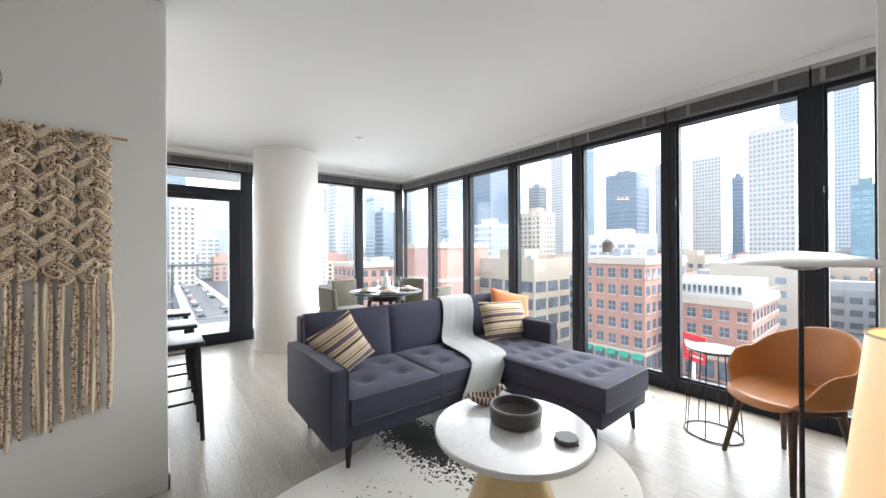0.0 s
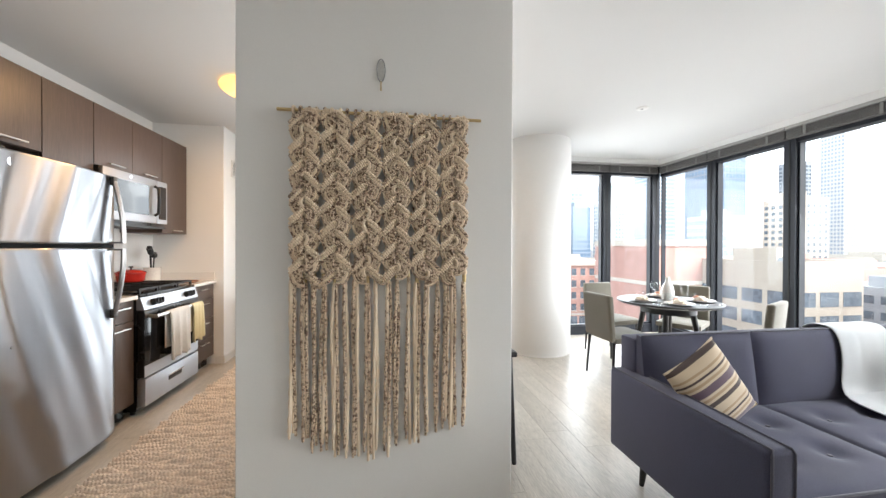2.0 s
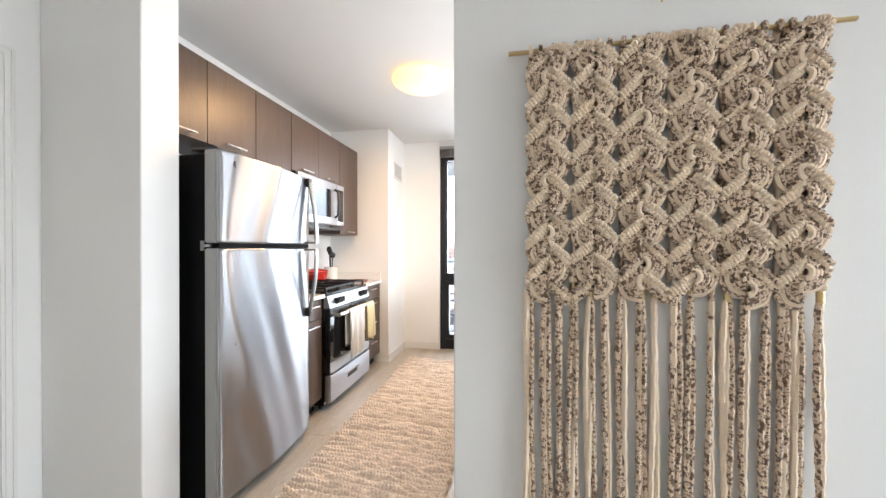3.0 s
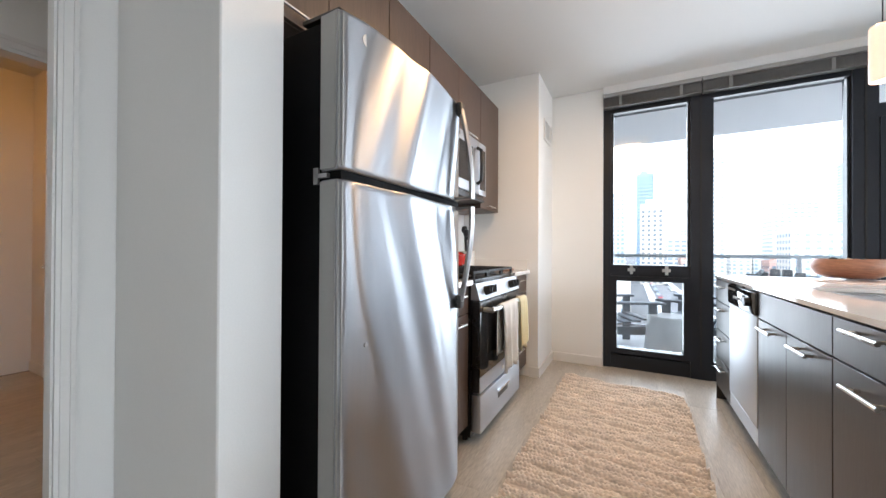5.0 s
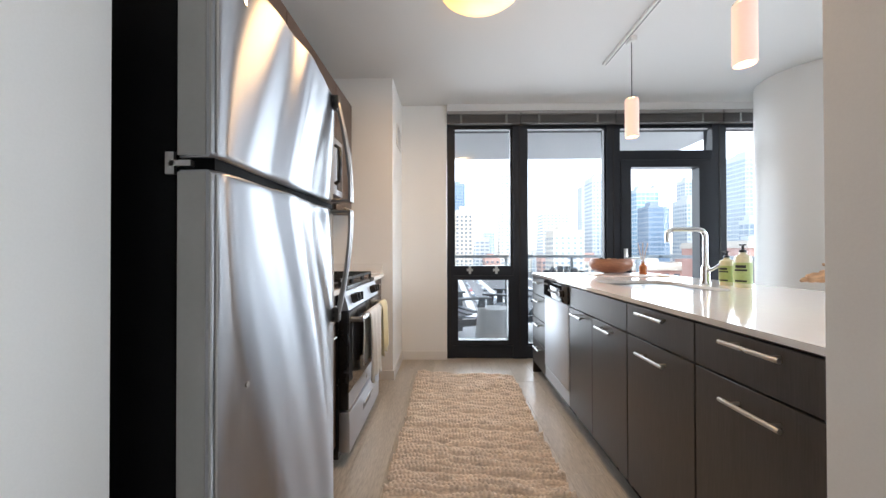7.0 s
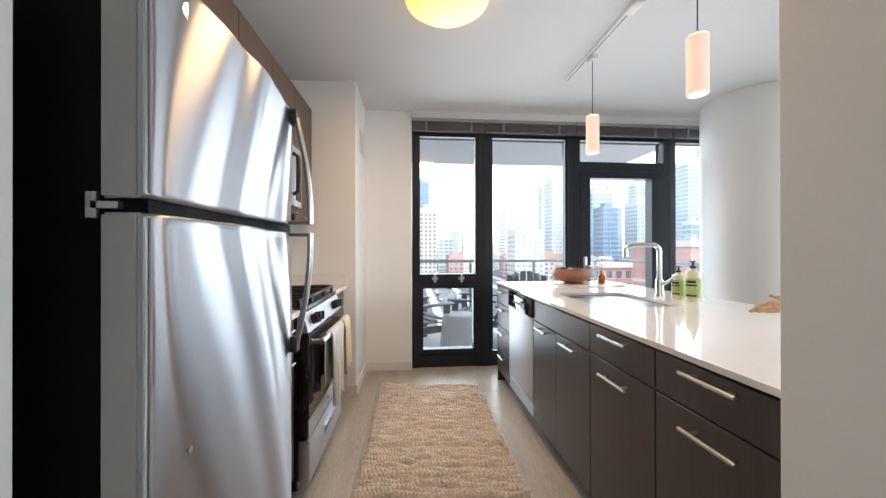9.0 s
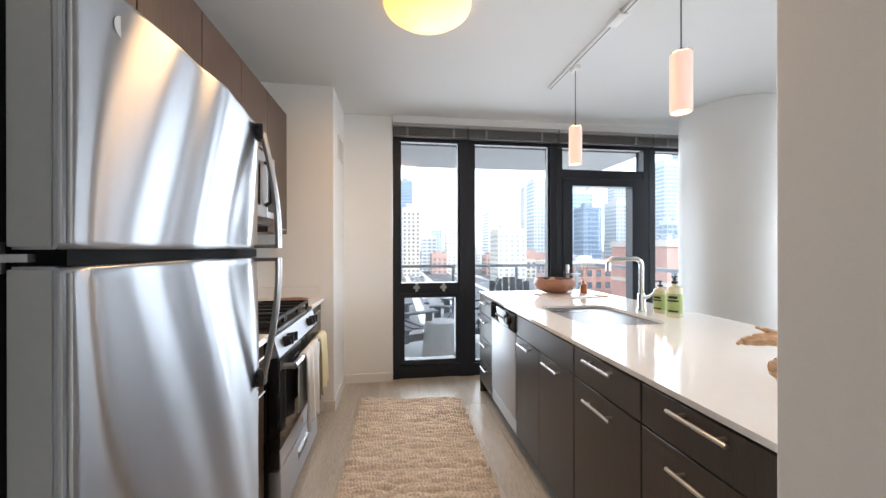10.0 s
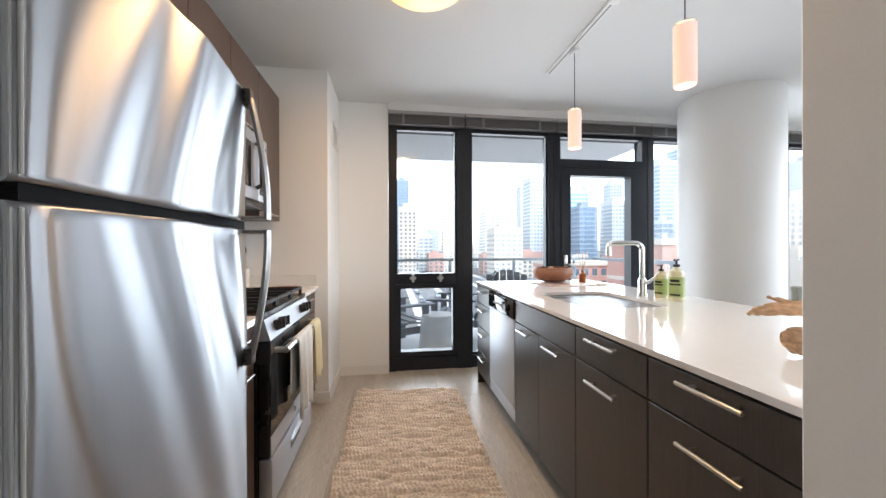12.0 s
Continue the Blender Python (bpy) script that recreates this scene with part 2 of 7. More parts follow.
casing("trim_door_casing", DY0, DY1, DZ, HX1, 1, 0.040)
casing("trim_inner_casing", 2.46, 3.30, 2.03, -3.87, 1)
structure("trim_door_lining", boxes((HX0 - 0.005, HX1 + 0.005, DY1 - 0.006, DY1 - 0.001, 0, DZ), (HX0 - 0.005, HX1 + 0.005, DY0 + 0.001, DY0 + 0.006, 0, DZ), (HX0 - 0.005, HX1 + 0.005, DY0 + 0.006, DY1 - 0.006, DZ - 0.006, DZ)), TRIM, "white door lining")

# low white baseboards
BASE = []
for x0, x1, y0, y1 in ((-0.735, 0.445, 2.752, 2.7615), (0.4355, 0.445, 2.752, 3.072), (-0.735, -0.7255, 2.752, 3.072), (-1.8995, -1.889, 5.43, 6.02), (-1.89, -1.438, 6.011, 6.0215), (-2.59, -2.045, 2.875, 2.8845), (-2.0545, -2.045, 2.875, 3.058), (HX1 + 0.0005, HX1 + 0.011, -3.0, DY0 - 0.055), (HX1 + 0.0005, HX1 + 0.011, DY1 + 0.055, 2.875), (-1.98, -1.89, 5.426, 5.4365)):
    BASE.append((x0, x1, y0, y1, 0.0, 0.085))
structure("baseboard", boxes(*BASE), TRIM, "low white baseboard")
structure("baseboard_bath", boxes((-3.86, -2.76, 3.439, 3.4495, 0, 0.085), (-5.9, -3.98, 3.439, 3.4495, 0, 0.085)), TRIM)

# ceiling column by the dining table, with a thin ring at its foot
col = [(0.412, 0.0), (0.412, 0.012), (0.405, 0.016), (0.405, CEIL)]
structure("wall_column", lathe(col, 96, (1.76, 5.50, 0)), WALL, "round white concrete column")

# ---- windows ----
NY, EX = 6.055, 3.975          # inner faces of the frames
GY, GX = 6.13, 4.05            # panes


def window(name, label):
    return tagged(new(name), label, kind="structure")


def pane(parent, x0, x1, y0, y1, z0, z1):
    p = part("pane", boxes((x0, x1, y0, y1, z0, z1)), PANE, parent)
    p.visible_shadow = False
    return p


win_n = window("window_1", "floor-to-ceiling window wall in dark charcoal metal frames")
HEAD = 2.40
# upright frame members of the north wall
for x0, x1 in ((-1.436, -1.372), (-0.757, -0.612), (0.212, 0.345), (1.285, 1.425), (2.17, 2.285), (3.045, 3.165), (3.86, 3.98)):
    part("mullion", boxes((x0, x1, NY, GY + 0.05, 0.0, CEIL)), FRAME, win_n)
    part("mullion_groove", boxes(((x0 + x1) / 2 - 0.006, (x0 + x1) / 2 + 0.006, NY - 0.004, NY - 0.001, 0.1, HEAD)), RUBBER, win_n)
BAYS = ((-1.372, -0.757), (-0.612, 0.212), (0.345, 1.285), (1.425, 2.17), (2.285, 3.045), (3.165, 3.86))
for i, (x0, x1) in enumerate(BAYS):
    if i != 2:
        part("sill_rail", boxes((x0, x1, NY + 0.012, GY + 0.05, 0.0, 0.125)), FRAME, win_n)
        part("sill_lip", boxes((x0, x1, NY + 0.04, GY + 0.02, 0.1255, 0.145)), FRAME, win_n)
    part("head_rail", boxes((x0, x1, NY + 0.012, GY + 0.05, HEAD - 0.03, CEIL)), FRAME, win_n)
    if i == 0:
        part("transom", boxes((x0, x1, NY + 0.005, GY + 0.05, 0.853, 0.955)), FRAME, win_n)
        # inward sash with two catches
        part("sash", boxes((x0, x0 + 0.05, NY - 0.012, GY, 0.145, 0.853), (x1 - 0.05, x1, NY - 0.012, GY, 0.145, 0.853), (x0 + 0.05, x1 - 0.05, NY - 0.012, GY, 0.145, 0.19), (x0 + 0.05, x1 - 0.05, NY - 0.012, GY, 0.81, 0.853)), FRAME, win_n)
        for cx in (x0 + 0.17, x0 + 0.44):
            part("catch", boxes((cx - 0.03, cx + 0.03, NY - 0.03, NY - 0.0, 0.90, 0.925), (cx - 0.012, cx + 0.012, NY - 0.045, NY - 0.031, 0.875, 0.95)), NICKEL, win_n, "small metal window catch")
        pane(win_n, x0 + 0.03, x1 - 0.03, GY, GY + 0.012, 0.19, 0.84)
        part("upper_stile", boxes((x0, x0 + 0.02, NY + 0.03, GY + 0.02, 0.955, HEAD - 0.03), (x1 - 0.02, x1, NY + 0.03, GY + 0.02, 0.955, HEAD - 0.03)), FRAME, win_n)
        pane(win_n, x0, x1, GY, GY + 0.012, 0.94, HEAD - 0.02)
    elif i == 2:
        part("transom", boxes((x0, x1, NY + 0.005, GY + 0.05, 2.045, 2.14)), FRAME, win_n)
        pane(win_n, x0, x1, GY, GY + 0.012, 2.13, HEAD - 0.02)
    else:
        part("stop_bead", boxes((x0, x0 + 0.018, NY + 0.03, GY + 0.02, 0.145, HEAD - 0.03), (x1 - 0.018, x1, NY + 0.03, GY + 0.02, 0.145, HEAD - 0.03)), FRAME, win_n)
        pane(win_n, x0, x1, GY, GY + 0.012, 0.12, HEAD - 0.02)
# balcony door in the third bay
door_b = window("door_1", "glazed balcony door in a charcoal metal frame, closed")
x0, x1 = 0.349, 1.281
part("door_stile", boxes((x0, x0 + 0.105, NY - 0.008, GY + 0.03, 0.012, 2.04)), FRAME, door_b)
part("door_stile", boxes((x1 - 0.135, x1, NY - 0.008, GY + 0.03, 0.012, 2.04)), FRAME, door_b)
part("door_rail", boxes((x0 + 0.105, x1 - 0.135, NY - 0.008, GY + 0.03, 1.965, 2.04)), FRAME, door_b)
part("door_rail", boxes((x0 + 0.105, x1 - 0.135, NY - 0.008, GY + 0.03, 0.012, 0.155)), FRAME, door_b)
part("threshold", boxes((x0, x1, NY - 0.02, GY + 0.06, 0.0, 0.010)), FRAME, door_b)
pane(door_b, x0 + 0.10, x1 - 0.13, GY, GY + 0.012, 0.15, 1.97)
hd = part("door_handle", tube([(x0 + 0.045, NY - 0.01, 1.03), (x0 + 0.045, NY - 0.06, 1.03), (x0 + 0.16, NY - 0.065, 1.03)], 0.010), NICKEL, door_b, "brushed metal lever handle")
part("handle_plate", box(x0 + 0.025, x0 + 0.065, NY - 0.016, NY - 0.0085, 0.93, 1.13, 0.003), NICKEL, door_b)

win_e = window("window_2", "long floor-to-ceiling window wall in dark charcoal frames")
EC = [5.19, 4.29, 3.395, 2.475, 1.573, 0.677]
for c in EC:
    part("mullion", boxes((EX, GX + 0.05, c - 0.056, c + 0.056, 0, CEIL)), FRAME, win_e)
    part("mullion_groove", boxes((EX - 0.004, EX - 0.001, c - 0.006, c + 0.006, 0.12, HEAD)), RUBBER, win_e)
ends = [(5.246, 6.055)] + [(b + 0.056, a - 0.056) for a, b in zip(EC, EC[1:])] + [(0.384, 0.621)]
for y0, y1 in ends:
    part("sill_rail", boxes((EX + 0.012, GX + 0.05, y0, y1, 0.0, 0.115)), FRAME, win_e)
    part("sill_lip", boxes((EX + 0.04, GX + 0.02, y0, y1, 0.1155, 0.135)), FRAME, win_e)
    part("head_rail", boxes((EX + 0.012, GX + 0.05, y0, y1, HEAD - 0.03, CEIL)), FRAME, win_e)
    part("stop_bead", boxes((EX + 0.03, GX + 0.02, y0, y0 + 0.018, 0.135, HEAD - 0.03), (EX + 0.03, GX + 0.02, y1 - 0.018, y1, 0.135, HEAD - 0.03)), FRAME, win_e)
    pane(win_e, GX, GX + 0.012, y0, y1, 0.1, HEAD - 0.02)


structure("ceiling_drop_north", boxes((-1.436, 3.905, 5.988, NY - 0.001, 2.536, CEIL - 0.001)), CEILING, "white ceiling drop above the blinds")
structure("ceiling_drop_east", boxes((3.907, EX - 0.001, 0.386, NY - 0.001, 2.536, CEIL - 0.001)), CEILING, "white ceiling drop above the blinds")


def blind(axis, a, b, label="rolled-up dark grey slatted blind under the ceiling"):
    """A raised slatted blind: head box, a stack of slats, bottom rail and ladder tapes."""
    mid = (a + b) / 2
    ob = thing("window_blind", (mid, NY, 2.404) if axis == "x" else (EX, mid, 2.404), label, "blind", "raised blinds")
    L = (b - a) / 2 - 0.004

    def bar(lo, hi, d0, d1):
        if axis == "x":
            return (-L, L, d0, d1, lo, hi)
        return (d0, d1, -L, L, lo, hi)

    part("head_box", boxes(bar(0.099, 0.129, -0.064, -0.004)), HEADRAIL, ob, "pale grey head rail")
    slat = None
    for k in range(9):
        if slat is None:
            slat = part("slat", boxes(bar(0.020, 0.0255, -0.058, -0.006)), BLIND, ob)
        else:
            s = new("slat", slat.data)
            s.parent, s.location = ob, (0, 0, k * 0.0082)
    part("bottom_rail", boxes(bar(0.0, 0.016, -0.06, -0.005)), BLIND, ob)
    for s in (-0.62, 0.62):
        c = s * L
        row = (c - 0.012, c + 0.012, -0.0635, -0.0625, 0.0, 0.096) if axis == "x" else (-0.0635, -0.0625, c - 0.012, c + 0.012, 0.0, 0.096)
        part("ladder_tape", boxes(row), TAPE, ob)
    return ob


for a, b in ((-1.436, -0.685), (-0.683, 0.278), (0.282, 1.354), (1.358, 2.226), (2.23, 3.104), (3.108, 3.905)):
    blind("x", a, b)
for a, b in zip([6.0] + [c - 0.002 for c in EC], [c + 0.002 for c in EC] + [0.386]):
    blind("y", b, a)

# ---- balcony and city ----
CONC = mat("pale_concrete", (0.42, 0.42, 0.41), 0.8, var=0.1, scale=2, fine=60)
SOFFIT = mat("white_soffit", (0.86, 0.86, 0.86), 0.8, var=0.03)
RAIL = mat("grey_rail_metal", (0.30, 0.34, 0.37), 0.4, 0.4)
structure("ground_balcony", boxes((-3.0, 2.0, 6.20, 8.15, -0.25, -0.06)), mat("light_balcony_concrete", (0.62, 0.62, 0.61), 0.8, var=0.08, scale=2, fine=60), "pale concrete balcony slab")
structure("ceiling_balcony", boxes((-3.0, 2.0, 6.20, 8.15, 2.60, 2.80)), SOFFIT, "white underside of the balcony above")
structure("wall_balcony_side", boxes((-3.0, -2.75, 6.20, 8.15, -0.06, 2.60)), CONC)
rail = tagged(new("balcony_railing"), "grey metal balcony railing with glass infill", "railing")
part("top_rail", boxes((-2.75, 1.98, 8.06, 8.11, 1.0, 1.045)), RAIL, rail)
part("top_rail", boxes((1.93, 1.98, 6.22, 8.06, 1.0, 1.045)), RAIL, rail)
part("bottom_rail", boxes((-2.75, 1.98, 8.07, 8.10, 0.03, 0.06)), RAIL, rail)
for x in (-2.6, -1.55, -0.5, 0.55, 1.6):
    part("post", boxes((x - 0.02, x + 0.02, 8.065, 8.105, -0.06, 1.0)), RAIL, rail)
for y in (6.4, 7.2):
    part("post", boxes((1.935, 1.975, y - 0.02, y + 0.02, -0.06, 1.0)), RAIL, rail)
for x in (-2.58, -1.53, -0.48, 0.57):
    g = part("pane", boxes((x, x + 1.01, 8.08, 8.088, 0.07, 0.95)), PANE, rail)
    g.visible_shadow = False
ASPHALT = mat("asphalt", (0.075, 0.075, 0.078), 0.9, var=0.25, scale=0.05, fine=3)
ROOF = mat("pale_flat_roof", (0.36, 0.36, 0.35), 0.9, var=0.25, scale=0.15, fine=2, spread=0.3)
# brick is lightened and dulled, so its colour carries the haze
BRICK = mat("hazed_red_brick_facade", (0.42, 0.25, 0.21), 0.85, var=0.25, scale=0.4, fine=9, spread=0.15)
STONE = mat("limestone_band", (0.50, 0.46, 0.40), 0.85, var=0.1, scale=0.5)
PAINTW = mat("white_cladding", (0.62, 0.62, 0.60), 0.7, var=0.06)
# distant haze is put into the glass by paler base colours
WGLASS = mat("hazed_facade_glass", (0.12, 0.15, 0.18), 0.12, var=0.4, scale=0.3, fine=1.2, bump=0)
BGLASS = mat("hazed_blue_curtain_glass", (0.22, 0.36, 0.48), 0.12, var=0.3, scale=0.05, fine=0.6, bump=0)
DGLASS = mat("hazed_dark_curtain_glass", (0.15, 0.22, 0.31), 0.14, var=0.3, scale=0.05, fine=0.6, bump=0)
PGLASS = mat("hazed_window_glass", (0.27, 0.34, 0.41), 0.15, var=0.3, scale=0.1, fine=0.8, bump=0)
GREEN = mat("green_awning", (0.02, 0.28, 0.20), 0.7)
REDSIGN = mat("red_sign_paint", (0.62, 0.045, 0.05), 0.5)
TREES = mat("bare_tree_bark", (0.10, 0.075, 0.06), 0.9)

ground = structure("ground", boxes((-2600, 2600, -2600, 2600, -21.6, -21.0)), ASPHALT, "city ground far below")
structure("road_1", boxes((9, 21, -300, 900, -20.99, -20.95)), mat("road_tarmac", (0.12, 0.12, 0.125), 0.85, var=0.15, scale=0.1, fine=2), "grey city street")
structure("pavement_1", boxes((21.0, 24.0, -300, 900, -20.99, -20.85), (6, 9, -300, 900, -20.99, -20.85), (62, 66, -300, 900, -20.99, -20.85), (46, 49, -300, 900, -20.99, -20.85)), CONC, "pale concrete pavement")
structure("road_2", boxes((49, 62, -300, 900, -20.99, -20.94)), bpy.data.materials["road_tarmac"], "grey city street")
# far facades carry the haze in their pale wall colours
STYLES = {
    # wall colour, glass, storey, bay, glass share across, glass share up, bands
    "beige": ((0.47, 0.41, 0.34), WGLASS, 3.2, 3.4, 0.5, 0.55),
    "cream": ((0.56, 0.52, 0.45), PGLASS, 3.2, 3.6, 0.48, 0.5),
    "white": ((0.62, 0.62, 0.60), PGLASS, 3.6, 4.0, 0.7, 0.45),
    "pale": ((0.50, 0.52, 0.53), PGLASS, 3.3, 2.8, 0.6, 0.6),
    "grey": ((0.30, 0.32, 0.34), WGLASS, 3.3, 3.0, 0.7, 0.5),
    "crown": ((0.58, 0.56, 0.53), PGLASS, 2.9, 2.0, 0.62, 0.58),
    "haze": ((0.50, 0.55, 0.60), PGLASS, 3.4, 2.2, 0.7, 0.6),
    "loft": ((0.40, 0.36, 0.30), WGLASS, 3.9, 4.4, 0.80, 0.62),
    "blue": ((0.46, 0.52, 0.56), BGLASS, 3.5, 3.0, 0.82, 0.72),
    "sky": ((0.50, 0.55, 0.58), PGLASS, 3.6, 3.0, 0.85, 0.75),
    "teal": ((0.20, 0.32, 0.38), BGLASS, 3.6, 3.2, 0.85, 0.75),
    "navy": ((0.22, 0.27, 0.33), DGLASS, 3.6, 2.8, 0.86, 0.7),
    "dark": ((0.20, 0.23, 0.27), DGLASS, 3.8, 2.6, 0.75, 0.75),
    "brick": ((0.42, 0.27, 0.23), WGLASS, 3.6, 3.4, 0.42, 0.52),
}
SKINS = {k: mat("facade_" + k, v[0], 0.7, var=0.1, scale=0.08, fine=1.5) for k, v in STYLES.items()}


def quads(name, rows, material, parent):
    """One mesh of many upright boxes without hidden backs, each (corner, across, out, up)."""
    verts, faces = [], []
    for o, a, n, u in rows:
        o, a, n, u = Vector(o), Vector(a), Vector(n), Vector(u)
        k = len(verts)
        verts += [o, o + a, o + a + u, o + u, o + n, o + a + n, o + a + n + u, o + n + u]
        faces += [(k + 4, k + 5, k + 6, k + 7), (k, k + 1, k + 5, k + 4), (k + 2, k + 3, k + 7, k + 6), (k + 1, k + 2, k + 6, k + 5), (k, k + 4, k + 7, k + 3)]
    me = bpy.data.meshes.new(name)
    me.from_pydata([tuple(v) for v in verts], [], faces)
    me.materials.append(material)
    ob = new(name, me)
    ob.parent = parent
    return tagged(ob, kind="stuff")


def tower(x, y, wx, wy, z1, style, label, z0=-21.0, base_bays=True, faces="ws", roof_box=True):
    """A building with its storeys, window bays, parapet and roof plant; windows on the faces towards the apartment."""
    wall, pane_m, storey, bay, fx, fz = STYLES[style]
    b = thing("building", (x, y, z0), label, "building", "city buildings")
    hx, hy, h = wx / 2, wy / 2, z1 - z0
    part("wall", boxes((-hx, hx, -hy, hy, 0, h)), SKINS[style], b)
    part("roof", boxes((-hx + 0.4, hx - 0.4, -hy + 0.4, hy - 0.4, h + 0.02, h + 0.1)), ROOF, b)
    t = 0.35
    part("parapet", boxes((-hx, hx, -hy, -hy + t, h, h + 0.9), (-hx, hx, hy - t, hy, h, h + 0.9), (-hx, -hx + t, -hy + t, hy - t, h, h + 0.9), (hx - t, hx, -hy + t, hy - t, h, h + 0.9)), SKINS[style], b)
    if roof_box:
        part("roof_plant", boxes((-hx * 0.5, hx * 0.3, -hy * 0.4, hy * 0.5, h + 0.1, h + min(4.5, 0.06 * h + 2))), SKINS[style], b)
    win, band = [], []
    floors = max(1, int(h / storey))
    for side in faces:
        length = wy if side in "we" else wx
        n = max(1, int(length / bay))
        step = length / n
        for i in range(n):
            u0 = -length / 2 + (i + 0.5 - fx / 2) * step
            for k in range(floors):
                zz = k * storey + storey * (1 - fz) * 0.6
                if side == "w":
                    win.append(((-hx, u0, zz), (0, step * fx, 0), (-0.06, 0, 0), (0, 0, storey * fz)))
                else:
                    win.append(((u0, -hy, zz), (step * fx, 0, 0), (0, -0.06, 0), (0, 0, storey * fz)))
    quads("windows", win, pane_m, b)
    return b


CITY = [
    (160, 299, 17.7, 51.0, "blue"), (236, 356, 13.5, 70.1, "pale"), (251, 303, 25.0, 79.6, "sky"), (225, 216, 24.0, 73.0, "dark"),
    (344, 254, 14.8, 73.2, "grey"), (342, 222, 14.9, 109.6, "crown"), (462, 251, 10.4, 135.8, "blue"), (314, 139, 25.4, 63.3, "navy"),
]
CITY += [
    (439, 147, 24.8, 93.5, "pale"), (359, 92, 19.5, 74.9, "crown"), (426, 87, 8.2, 67.5, "navy"), (287, 42, 20.0, 71.5, "crown"),
    (626, 63, 41.0, 203.0, "haze"), (487, 22, 15.4, 155.9, "haze"), (306, 7, 11.1, 35.2, "teal"), (340, -16, 20.4, 75.1, "pale"),
]
CITY += [
    (158, 151, 16.3, 15.6, "sky"), (208, 154, 17.3, 25.9, "beige"), (184, 84, 23.3, 7.5, "white"), (218, 570, 18.9, 102.7, "pale"),
    (330, 64, 11.7, -4.3, "brick"), (11, 289, 13.6, 33.1, "beige"), (11, 430, 15.4, 81.6, "navy"), (32, 358, 14.3, 14.4, "white"),
]
CITY += [
    (53, 477, 14.2, 26.4, "sky"), (53, 335, 13.8, 74.3, "cream"), (94, 395, 7.9, -2.8, "pale"), (76, 240, 19.5, 13.9, "cream"),
    (131, 315, 18.1, 64.3, "pale"), (121, 420, 29.2, 44.8, "white"), (152, 269, 15.2, 33.1, "navy"), (195, 291, 18.3, 41.1, "pale"),
]
CITY += [(281, 492, 9.6, 87.3, "grey"), (195, 235, 8.3, 19.8, "sky"), (-25, 321, 38.4, 45.0, "pale"), (286, 320, 16.4, 97.9, "sky")]
WORDS = {"crown": "pale cream residential tower with many small windows", "haze": "very tall glass slab, pale blue-grey with painted haze", "loft": "tan concrete loft building with wide glazed bays", "beige": "beige masonry high-rise with regular windows", "cream": "cream residential tower with punched windows", "white": "white mid-rise block with wide windows", "pale": "pale grey concrete high-rise tower", "grey": "plain grey concrete slab tower", "blue": "blue glass curtain-wall tower", "sky": "pale blue glass office tower", "teal": "bright blue glass tower", "navy": "dark blue glass high-rise", "dark": "dark grey glass office tower", "brick": "red brick city building"}
for x, y, s, z1, style in CITY:
    tower(x, y, s, s, z1, style, WORDS[style])


